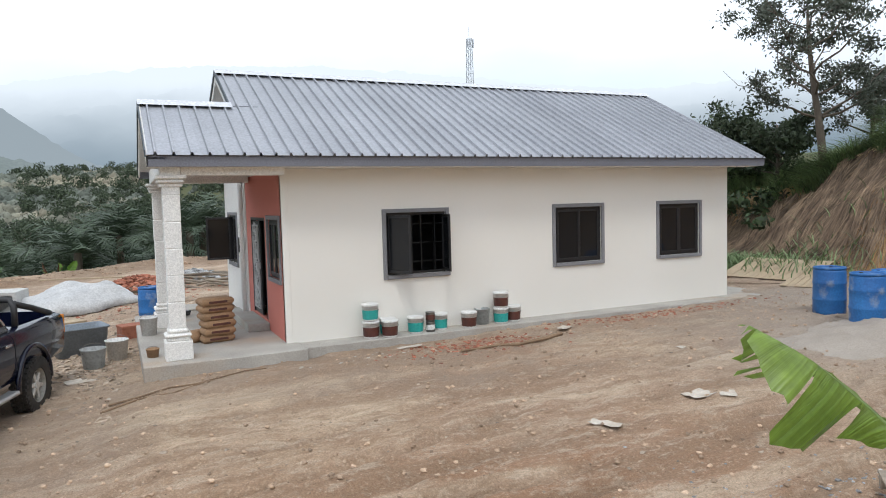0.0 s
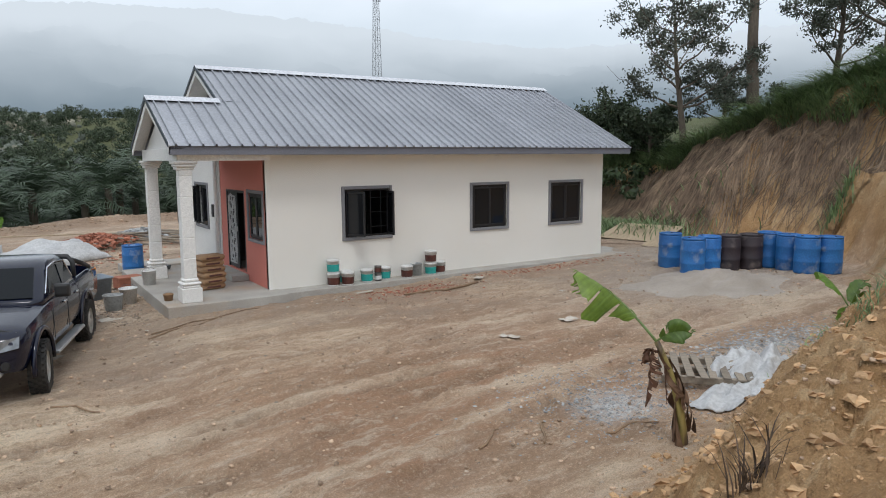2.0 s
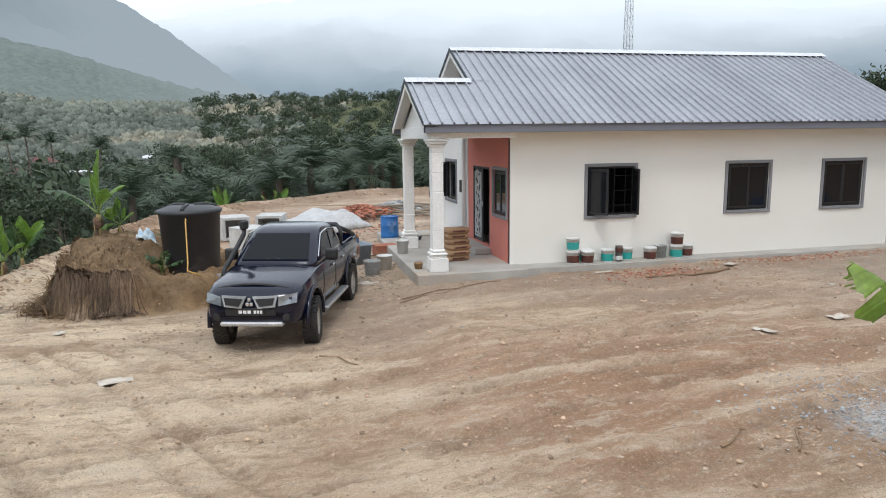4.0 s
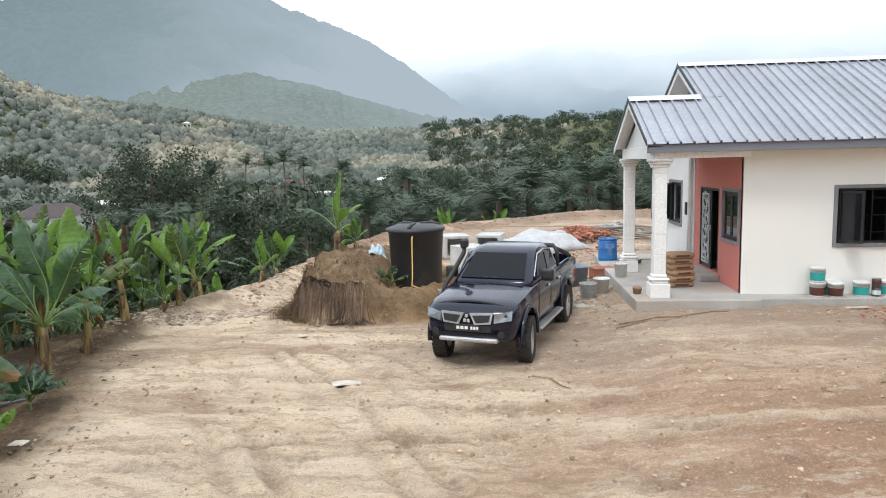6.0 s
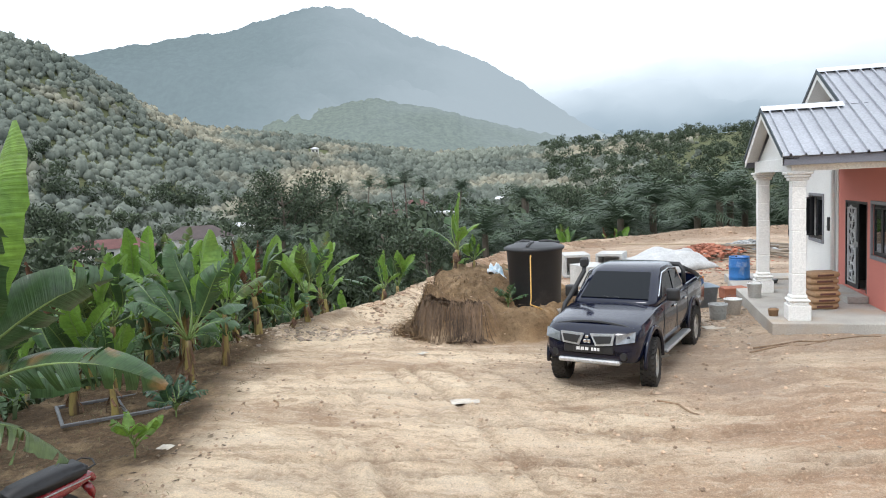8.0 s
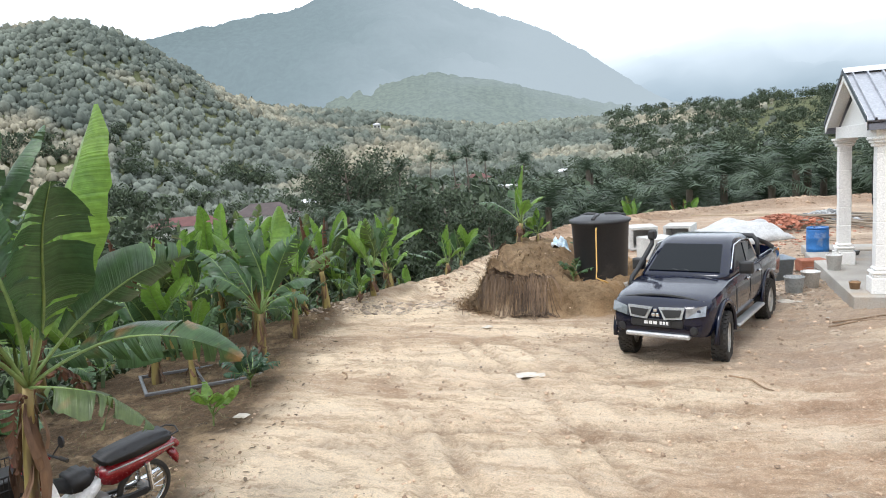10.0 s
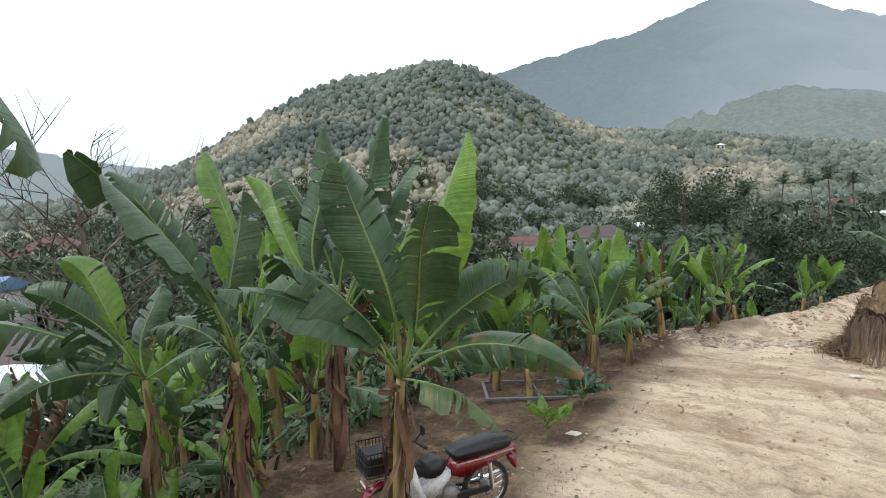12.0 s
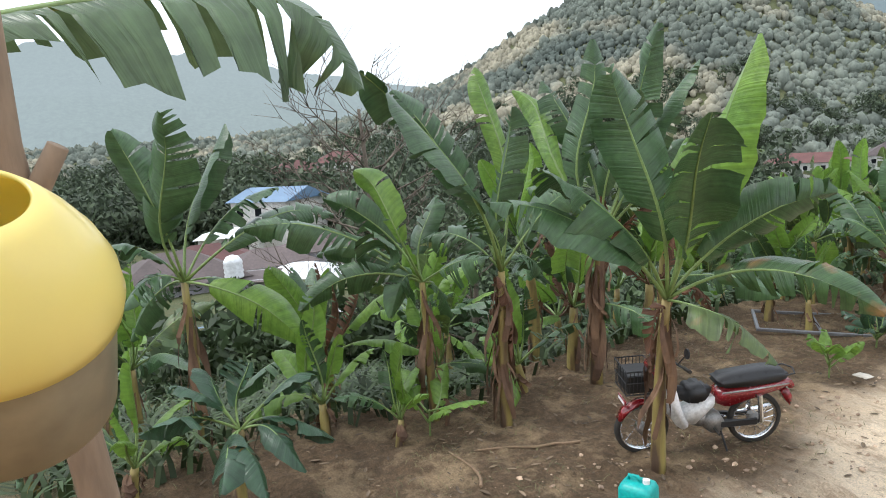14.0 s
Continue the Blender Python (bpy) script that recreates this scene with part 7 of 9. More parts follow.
def slab_shape(name, pts, w, material, label="", y=0.0, bev=0.012, parent=None):
    bm = extrude_poly(pts, w, Matrix.Translation((0, y - w / 2, 0)))
    bmesh.ops.recalc_face_normals(bm, faces=bm.faces[:])
    if bev:
        bmesh.ops.bevel(bm, geom=bm.edges[:], offset=bev, segments=2, affect="EDGES")
    return part(name, bm, material, parent or bike, label, True)


slab_shape("seat", [(-0.30, 0.76), (-0.27, 0.835), (-0.05, 0.85), (0.22, 0.825), (0.42, 0.80), (0.48, 0.745), (0.40, 0.69), (0.1, 0.68), (-0.25, 0.715)], 0.26, M["seat"], "long black vinyl seat", bev=0.035)
slab_shape("tail_body", [(-0.37, 0.67), (-0.29, 0.735), (0.1, 0.685), (0.42, 0.67), (0.46, 0.53), (0.33, 0.47), (0.08, 0.54), (-0.2, 0.61)], 0.20, M["red"], "red side panels", bev=0.02)
slab_shape("side_trim", [(-0.30, 0.69), (0.10, 0.655), (0.40, 0.645), (0.40, 0.632), (0.10, 0.64), (-0.30, 0.675)], 0.206, M["silver"], "thin silver stripe", bev=0)
slab_shape("rear_mudguard", [(-0.33, 0.60), (-0.38, 0.50), (-0.36, 0.40), (-0.32, 0.46), (-0.26, 0.58)], 0.12, M["red"])
slab_shape("tail_light", [(-0.39, 0.62), (-0.35, 0.70), (-0.30, 0.68), (-0.33, 0.60)], 0.15, M["red"], "red tail light")
slab_shape("leg_shield", [(0.98, 0.93), (1.03, 0.88), (0.98, 0.62), (0.90, 0.36), (0.82, 0.30), (0.76, 0.34), (0.84, 0.52), (0.90, 0.74)], 0.34, M["bikewhite"], "white leg shield")
slab_shape("side_cowl", [(0.46, 0.60), (0.80, 0.48), (0.78, 0.32), (0.66, 0.30), (0.46, 0.50)], 0.17, M["bikewhite"])
slab_shape("front_cowl", [(0.92, 0.98), (1.05, 1.03), (1.14, 0.97), (1.12, 0.82), (1.04, 0.70), (0.96, 0.74)], 0.26, M["red"], "red front cowl")
slab_shape("handlebar_cover", [(0.88, 0.98), (0.94, 1.06), (1.06, 1.06), (1.10, 0.98)], 0.24, M["red"])
slab_shape("front_mudguard", [(0.98, 0.50), (1.08, 0.60), (1.24, 0.61), (1.40, 0.52), (1.46, 0.40), (1.42, 0.39), (1.34, 0.49), (1.22, 0.56), (1.08, 0.55), (1.0, 0.47)], 0.10, M["red"], bev=0.008)
part("headlight", lathe([(0, 0), (0.075, 0.0), (0.065, 0.03), (0, 0.045)], 16, pose(1.09, 0, 1.02, 0, 80, 0), False), M["lens"], bike, smooth=True)
part("handlebar", tube([(0.86, -0.34, 1.03), (0.92, -0.15, 1.04), (0.94, 0, 1.03), (0.92, 0.15, 1.04), (0.86, 0.34, 1.03)], 0.013, 6), M["plastic"], bike)
for sg in (1, -1):
    part("grip", tube([(0.88, sg * 0.26, 1.035), (0.855, sg * 0.36, 1.03)], 0.018, 8), M["rubber"], bike)
    mm = part("mirror", lathe([(0, -0.008), (0.05, -0.008), (0.052, 0.008), (0, 0.01)], 14, pose(0.88, sg * 0.33, 1.21, 0, 85, 0), False), M["plastic"], bike)
    part("mirror_stem", tube([(0.91, sg * 0.2, 1.05), (0.90, sg * 0.27, 1.13), (0.885, sg * 0.33, 1.20)], 0.006, 5), M["plastic"], mm)
    part("fork", tube([(1.03, sg * 0.075, 0.82), (WB, sg * 0.075, WR)], 0.022, 8), M["engine"], bike)
    part("shock_absorber", tube([(0.02, sg * 0.13, 0.60), (-0.01, sg * 0.13, 0.30)], 0.026, 8), M["chrome"], bike)
    part("swing_arm", tube([(0.42, sg * 0.09, 0.33), (0, sg * 0.09, WR)], 0.022, 6), M["plastic"], bike)
    part("footpeg", tube([(0.48, sg * 0.1, 0.27), (0.48, sg * 0.24, 0.26)], 0.015, 6), M["rubber"], bike)
bm = lathe([(0, 0), (0.07, 0), (0.085, 0.05), (0.085, 0.16), (0.07, 0.22), (0, 0.23)], 16, pose(0.44, 0, 0.33, 0, 90, 0), False)
part("engine", bm, M["engine"], bike, "dull metal engine", True)
part("crankcase", lathe([(0, -0.13), (0.10, -0.12), (0.115, 0), (0.10, 0.12), (0, 0.13)], 18, pose(0.47, 0, 0.31, 90, 0, 0), False), M["engine"], bike, smooth=True)
part("exhaust", tube([(0.6, -0.12, 0.26), (0.3, -0.14, 0.24), (-0.3, -0.15, 0.32)], [0.016, 0.035, 0.04], 10), M["chrome"], bike, smooth=True)
part("chain_case", box((0.02, 0.10, 0.26), (0.42, 0.125, 0.34), 0.012), M["plastic"], bike)
part("grab_rail", tube([(-0.16, 0.12, 0.77), (-0.34, 0.12, 0.80), (-0.38, 0.0, 0.81), (-0.34, -0.12, 0.80), (-0.16, -0.12, 0.77)], 0.009, 6), M["plastic"], bike)
part("kickstand", tube([(0.4, 0.1, 0.22), (0.36, 0.2, 0.0)], 0.011, 6), M["plastic"], bike)
slab_shape("tank_cover", [(0.48, 0.70), (0.62, 0.66), (0.86, 0.72), (0.88, 0.62), (0.7, 0.52), (0.5, 0.60)], 0.12, M["plastic"], bev=0.02)
slab_shape("rain_bag", [(0.50, 0.66), (0.56, 0.74), (0.70, 0.75), (0.80, 0.69), (0.76, 0.56), (0.6, 0.54)], 0.26, M["seat"], "crumpled dark plastic bag", bev=0.04)
# front basket
bk = part("basket", bmesh.new(), None, bike, "black wire basket on the front")
bm = bmesh.new()
bx0, bx1, bw, z0, z1 = 1.12, 1.42, 0.19, 0.74, 1.00
for z, g in ((z0, 0.85), (z0 + 0.13, 0.93), (z1, 1.0)):
    add_tube(bm, [(bx0, -bw * g, z), (bx1, -bw * g, z), (bx1, bw * g, z), (bx0, bw * g, z), (bx0, -bw * g, z)], 0.008, 4)
for k in range(9):
    q = k / 8
    add_tube(bm, [(bx0 + (bx1 - bx0) * q, -bw, z1), (bx0 + (bx1 - bx0) * q, -bw * 0.85, z0), (bx0 + (bx1 - bx0) * q, bw * 0.85, z0), (bx0 + (bx1 - bx0) * q, bw, z1)], 0.005, 3)
    add_tube(bm, [(bx1, -bw + 2 * bw * q, z1), (bx1, (-bw + 2 * bw * q) * 0.85, z0)], 0.005, 3)
part("wire_frame", bm, M["plastic"], bk)
part("liner", box((bx0 + 0.015, -bw * 0.82, z0 + 0.01), (bx1 - 0.015, bw * 0.82, z0 + 0.20), 0.01), M["plastic"], bk)
nb = part("number_plate", box((1.40, -0.11, 0.58), (1.412, 0.11, 0.65), 0.003), M["red"], bike, "red front number plate with plain bars")
part("plate_bar", box((1.412, -0.085, 0.60), (1.415, 0.085, 0.63)), M["plate_white"], nb)

# ---------------------------------------------------------------- yard things
M["drum_blue"] = mat("scuffed_blue_plastic", (0.025, 0.16, 0.42), (0.02, 0.11, 0.33), 2.5, 30, 0.5, bump=0.08, obj=0.25, c3=(0.30, 0.33, 0.36), spot=(0.56, 0.75), spot_scale=3)
M["drum_dark"] = mat("dark_weathered_plastic", (0.05, 0.035, 0.04), (0.03, 0.025, 0.03), 2.5, 30, 0.55, bump=0.08, obj=0.2, c3=(0.16, 0.13, 0.12), spot=(0.55, 0.75), spot_scale=3)
M["tank"] = mat("black_polyethylene", (0.022, 0.023, 0.026), (0.034, 0.034, 0.036), 1.2, 25, 0.5, bump=0.05, c3=(0.10, 0.09, 0.08), spot=(0.6, 0.8), spot_scale=1.2)
M["hose"] = mat("yellow_orange_pipe", (0.62, 0.36, 0.09), None, 3, 20, 0.5, bump=0.03)
M["pail"] = mat("white_pail_plastic", (0.74, 0.74, 0.72), None, 3, 30, 0.45, bump=0.02)
M["teal"] = mat("teal_label", (0.02, 0.36, 0.32), (0.03, 0.30, 0.28), 8, 30, 0.45, bump=0)
M["brown_lab"] = mat("brown_label", (0.11, 0.035, 0.025), (0.07, 0.025, 0.02), 9, 30, 0.45, bump=0)
M["steel"] = mat("dull_tin", (0.30, 0.29, 0.28), (0.18, 0.17, 0.165), 5, 30, 0.4, 0.7, bump=0.05)
M["sack"] = mat("brown_paper_sack", (0.40, 0.25, 0.14), (0.32, 0.19, 0.105), 3, 35, 0.85, bump=0.25, obj=0.1)
M["ply"] = mat("weathered_plywood", (0.46, 0.36, 0.24), (0.36, 0.28, 0.19), 1.5, 14, 0.85, bump=0.15, stretch=(1, 6, 1))
M["plank"] = mat("grey_weathered_timber", (0.30, 0.25, 0.19), (0.20, 0.165, 0.13), 2, 22, 0.9, bump=0.3, stretch=(1, 6, 1), obj=0.25)
M["sand"] = mat("grey_brown_sand", (0.36, 0.315, 0.27), (0.28, 0.24, 0.20), 1.0, 50, 0.95, bump=0.5, world_space=True)
M["gravel"] = mat("pale_grey_gravel", (0.42, 0.42, 0.41), (0.28, 0.28, 0.28), 8, 40, 0.9, bump=0.2, island=0.35, world_space=True)
M["stone"] = mat("earthy_stones", (0.42, 0.34, 0.26), (0.30, 0.23, 0.17), 6, 30, 0.9, bump=0.2, island=0.4, world_space=True)
M["brick"] = mat("broken_red_brick", (0.38, 0.15, 0.09), (0.28, 0.10, 0.06), 6, 30, 0.9, bump=0.3, island=0.35, world_space=True)
M["sheet"] = mat("crumpled_white_plastic", (0.66, 0.66, 0.65), (0.52, 0.52, 0.52), 2.5, 20, 0.4, bump=0.15, trans=0.2)
M["paper"] = mat("dirty_white_card", (0.58, 0.53, 0.46), (0.42, 0.36, 0.29), 4, 30, 0.85, bump=0.1)
M["stick"] = mat("dry_stick", (0.30, 0.20, 0.12), (0.20, 0.13, 0.08), 4, 30, 0.9, bump=0.3, obj=0.2)
M["clearp"] = mat("cloudy_clear_plastic", (0.55, 0.57, 0.57), (0.46, 0.48, 0.48), 4, 20, 0.3, bump=0.03, trans=0.45)


def drum(x, y, colour, label, dz=0.0, h=0.95, r=0.30, seed=0):
    d = thing("drum", label, "drum", pose(x, y, gz(x, y) - 0.02 + dz, 0, 0, seed * 40), "drums by the slope")
    k = h / 0.95
    prof = [(r * 0.93, 0.0), (r * 0.985, 0.03), (r, 0.08), (r, 0.27 * k), (r * 1.025, 0.29 * k), (r * 1.025, 0.32 * k), (r, 0.34 * k), (r, 0.60 * k), (r * 1.025, 0.62 * k), (r * 1.025, 0.65 * k), (r, 0.67 * k), (r * 0.99, h - 0.09), (r * 0.96, h - 0.05)]
    part("barrel", lathe(prof, 28), M[colour], d, smooth=True)
    part("rim", lathe([(r * 0.93, h - 0.05), (r * 0.99, h - 0.045), (r * 0.99, h - 0.005), (r * 0.93, h), (r * 0.88, h - 0.02), (r * 0.88, h - 0.05)], 28, None, False), M[colour], d, smooth=True)
    part("lid", lathe([(0.0, h - 0.045), (r * 0.9, h - 0.045), (r * 0.9, h - 0.03), (0, h - 0.035)], 24, None, False), M[colour], d)
    for a in (0.5, 2.6):
        part("bung", lathe([(0, h - 0.036), (0.03, h - 0.036), (0.028, h - 0.012), (0, h - 0.012)], 10, pose(r * 0.62 * math.cos(a), r * 0.62 * math.sin(a), 0), False), M["plastic"], d)
    return d


for i, (x, y, c) in enumerate(((15.35, 12.05, "drum_blue"), (14.85, 10.95, "drum_blue"), (15.72, 11.1, "drum_blue"), (16.3, 10.92, "drum_dark"), (16.9, 10.66, "drum_dark"),
                               (17.42, 10.46, "drum_blue"), (17.3, 9.85, "drum_blue"), (17.1, 9.25, "drum_blue"), (17.62, 8.95, "drum_blue"))):
    drum(x, y, c, "scuffed blue plastic drum standing in a row on the sand" if c == "drum_blue" else "dark weathered plastic drum in the row of blue ones", seed=i)
o = drum(3.15, 20.35, "drum_blue", "blue plastic barrel beside the porch column", h=0.85, r=0.27, seed=11)
o["group"] = "porch clutter"

# water tank on the heap
TX, TY = -1.98, 15.95
tank = thing("water_tank", "large black plastic water tank standing on the earth heap", "water tank", pose(TX, TY, 0.06))
part("shell", lathe([(0.56, 0), (0.58, 0.04), (0.645, 1.28), (0.68, 1.30), (0.68, 1.34), (0.66, 1.35)], 40), M["tank"], tank, smooth=True)
lid = part("lid", lathe([(0.70, 1.33), (0.70, 1.37), (0.62, 1.40), (0.45, 1.455), (0.2, 1.47), (0.0, 1.475)], 40, None, False), M["tank"], tank, "domed lid with moulded ribs", True)
for k in range(3):
    a = k * 2.09 + 0.4
    part("rib", tube([(0.12 * math.cos(a), 0.12 * math.sin(a), 1.475), (0.36 * math.cos(a), 0.36 * math.sin(a), 1.475), (0.6 * math.cos(a), 0.6 * math.sin(a), 1.41)], 0.045, 6), M["tank"], lid, smooth=True)
part("base_slab", box((-0.62, -0.62, -0.35), (0.62, 0.62, -0.002), 0.02), M["concrete"], tank)
pipe = thing("feed_pipe", "thin yellow pipe running down the front of the tank", "pipe", pose(0, 0, 0))
part("pipe", tube([(-1.97, 15.24, 1.26), (-1.97, 15.20, 1.30), (-1.97, 15.12, 1.26), (-1.965, 15.0, 0.4), (-1.96, 14.8, gz(-1.96, 14.8) + 0.02), (-1.7, 14.75, gz(-1.7, 14.75) + 0.03)], 0.016, 6), M["hose"], pipe, smooth=True)
coil = thing("hose_coil", "coiled yellow hose on the ground beside the heap", "hose", pose(-1.25, 14.75, gz(-1.25, 14.75) + 0.03))
pts = []
for k in range(46):
    a = k * 0.42
    rr = 0.30 + 0.05 * math.sin(k * 1.3)
    pts.append((rr * math.cos(a), rr * math.sin(a), 0.01 + 0.012 * (k % 7) + 0.004 * k))
part("coil", tube(pts, 0.018, 5), M["hose"], coil, smooth=True)


def crumple(name, label, x, y, lx, ly, h, material, seed, turn=0, category="plastic sheet", lift=0.03, body=0.35, folds=1.4):
    """A crumpled sheet draped in folds, following the ground."""
    n = 34
    u, w = np.meshgrid(np.linspace(-1, 1, n), np.linspace(-1, 1, n))
    c, s = math.cos(radians(turn)), math.sin(radians(turn))
    ex = 1 + 0.25 * fbm(w * 2, u * 2, 2, seed)
    px, py = u * lx * ex, w * ly * ex
    X, Y = x + px * c - py * s, y + px * s + py * c
    dome = np.clip(1 - u ** 2, 0, 1) * np.clip(1 - w ** 2, 0, 1)
    fold = np.abs(fbm(u * 1.5 + 3, w * 3.2, 3, seed + 1, 0.38)) * folds
    Z = ground_z(X, Y) + lift + h * (body * dome ** 0.6 + fold * dome ** 0.5)
    i = np.arange(n * n).reshape(n, n)
    q = np.stack([i[:-1, :-1], i[:-1, 1:], i[1:, 1:], i[1:, :-1]], -1).reshape(-1, 4)
    ob = mesh_np(name, np.stack([X, Y, Z], -1).reshape(-1, 3), q, material, None, True)
    md = ob.modifiers.new("thick", "SOLIDIFY")
    md.thickness = 0.006
    return tagged(ob, label, category)


crumple("plastic_sheet", "crumpled white plastic sheet over the pallet", 8.7, 5.4, 0.85, 0.5, 0.36, M["sheet"], 5, 15)
crumple("plastic_sheet", "dirty translucent plastic sheet beside the pallet", 7.75, 4.95, 0.7, 0.35, 0.18, M["sheet"], 9, 10)
crumple("white_tarpaulin", "white tarpaulin thrown over a heap of building material", 1.3, 25.0, 1.6, 1.2, 0.8, M["sheet"], 12, 20, "tarpaulin", 0.03, 0.8, 0.55)
crumple("white_tarpaulin", "white tarpaulin bunched over stored goods behind the truck", -0.2, 22.5, 0.9, 0.7, 0.5, M["sheet"], 14, -20, "tarpaulin", 0.03, 0.7, 0.5)
crumple("blue_sheet", "blue and white plastic sheet caught on the heap", -3.05, 16.9, 0.22, 0.25, 0.35, mat("blue_white_sheet", (0.30, 0.48, 0.62), (0.68, 0.70, 0.70), 6, 20, 0.5, bump=0.1), 16, 0)

# pallet with loose boards
pal = thing("pallet", "weathered timber pallet half under the plastic sheet", "pallet", pose(8.05, 5.72, gz(8.05, 5.72) + 0.03, 0, 0, -48))
for k in range(3):
    part("bearer", box((-0.55, -0.5 + 0.46 * k, 0), (0.6, -0.42 + 0.46 * k, 0.09), 0.005), M["plank"], pal)
b0 = part("board", box((-0.05, -0.56, 0.091), (0.05, 0.56, 0.112), 0.003), M["plank"], pal)
b0.matrix_basis = pose(-0.5, 0, 0)
for k in range(1, 8):
    twin(b0, pose(-0.5 + 0.155 * k, 0.02 * (k % 3), 0, 0, 0, (k * 37) % 7 - 3))

# leaning sheets by the slope
for k, (x, y, rz, tilt, wd, hg) in enumerate(((18.6, 16.4, 12, 14, 2.5, 1.7), (18.2, 14.75, 20, 9, 1.2, 1.0))):
    ps = thing("plywood_sheet", "weathered plywood sheet lying against rubble by the slope", "plywood", pose(x, y, gz(x, y) + 0.02, 0, -tilt, rz), "plywood sheets")
    for j in range(7):
        part("strip", box((0, -wd / 2 + j * wd / 7, 0), (hg, -wd / 2 + (j + 1) * wd / 7 - 0.012, 0.02), 0.003), M["ply"], ps)
    part("batten", box((0.1, -wd / 2, -0.06), (0.16, wd / 2, -0.001)), M["plank"], ps)
    part("batten", box((hg - 0.2, -wd / 2, -0.22), (hg - 0.14, wd / 2, -0.001)), M["plank"], ps)


# paint pails on the apron
def pail(x, y, z, body, label, r=0.15, h=0.30, stack=None):
    p = thing("paint_pail", label, "pail", pose(x, y, z, 0, 0, (x * 77) % 60 - 120), "paint pails")
    part("tub", lathe([(r * 0.88, 0), (r * 0.9, 0.01), (r, h - 0.03), (r * 1.03, h - 0.03), (r * 1.03, h - 0.012)], 24), M["pail"], p, smooth=True)
    if body:
        part("label_band", lathe([(r * 0.905 + 0.002, 0.03), (r * 0.968 + 0.002, h - 0.105)], 24, None, False), M[body], p, "teal printed band" if body == "teal" else "dark brown printed band")
    part("lid", lathe([(r * 1.05, h - 0.03), (r * 1.06, h - 0.005), (r * 1.02, h + 0.005), (r * 0.95, h), (0, h - 0.004)], 24, None, False), M["pail"], p, smooth=True)
    pts = [(r * 1.06 * math.cos(a), r * 1.06 * math.sin(a), h - 0.06 - 0.07 * math.sin(a - 0.3)) for a in np.linspace(0.3, math.pi + 0.3, 9)]
    part("handle", tube(pts, 0.004, 4), M["steel"], p)
    return p


AZ0 = -0.013
for x, y, lv, body in ((6.55, 14.6, 0, "brown_lab"), (6.55, 14.61, 1, "teal"), (6.88, 14.52, 0, "brown_lab"), (6.92, 14.72, 0, "teal"), (7.42, 14.6, 0, "teal"), (7.95, 14.68, 0, "teal"), (8.5, 14.54, 0, "brown_lab"), (9.25, 14.62, 0, "teal"), (9.25, 14.61, 1, "brown_lab"), (9.58, 14.7, 0, "brown_lab")):
    pail(x, y, AZ0 + lv * 0.31, body, "white paint pail with %s band on the concrete apron" % ("teal" if body == "teal" else "dark brown"))
for z in (0, 0.185):
    t = thing("paint_tin", "small dull metal paint tin between the pails", "tin", pose(7.70, 14.56, AZ0 + z), "paint pails")
    part("can", lathe([(0.085, 0), (0.085, 0.17), (0.09, 0.175), (0.09, 0.18), (0.078, 0.18), (0, 0.172)], 18), M["steel"], t, smooth=True)
    part("band", lathe([(0.0868, 0.04), (0.0868, 0.13)], 18, None, False), M["brown_lab"] if z else M["pail"], t)
pc = thing("clear_pail", "empty cloudy plastic pail beside the wall", "pail", pose(8.88, 14.72, AZ0), "paint pails")
part("tub", lathe([(0.13, 0), (0.15, 0.29), (0.155, 0.29), (0.152, 0.3), (0.14, 0.29), (0.122, 0.01)], 24), M["clearp"], pc, smooth=True)

# cement bags on the porch
rnd = random.Random(8)
for k in range(6):
    bag = thing("cement_bag", "brown paper cement bag stacked on the porch slab", "cement bag", pose(4.05 + rnd.uniform(-0.02, 0.02), 15.78 + rnd.uniform(-0.02, 0.02), 0.002 + 0.132 * k, 0, 0, 12 + rnd.uniform(-5, 5)), "stacked cement bags")
    bm = box((-0.29, -0.20, 0), (0.29, 0.20, 0.13), 0.045)
    bmesh.ops.subdivide_edges(bm, edges=bm.edges[:], cuts=2, use_grid_fill=True)
    for v in bm.verts:
        v.co.z += 0.008 * math.sin(v.co.x * 19 + k) * math.cos(v.co.y * 17)
        v.co.x *= 1 + 0.02 * math.sin(v.co.y * 23 + k)
    part("sack", bm, M["sack"], bag, smooth=True)
    part("print_bar", box((-0.16, -0.2025, 0.045), (0.16, -0.199, 0.085)), M["brown_lab"], bag)
part_bag = thing("cement_bag", "half-empty brown cement bag slumped beside the stack", "cement bag", pose(3.72, 15.95, 0.002, 0, 0, 40), "stacked cement bags")
bm = box((-0.2, -0.15, 0), (0.2, 0.15, 0.2), 0.07)
part("sack", bm, M["sack"], part_bag, smooth=True)

# porch clutter
def bucket(x, y, z, material, label, r=0.15, h=0.3, name="bucket"):
    b = thing(name, label, "bucket", pose(x, y, z, 0, 0, 20), "porch clutter")
    part("tub", lathe([(r * 0.82, 0), (r, h - 0.02), (r * 1.05, h - 0.02), (r * 1.05, h), (r * 0.95, h), (r * 0.78, 0.015)], 24), M[material], b, smooth=True)
    part("handle", tube([(r * math.cos(a), r * math.sin(a) * 0.25, h - 0.02 + 0.5 * r * math.sin(a)) for a in np.linspace(0, math.pi, 9)], 0.005, 4), M["steel"], b)
    return b


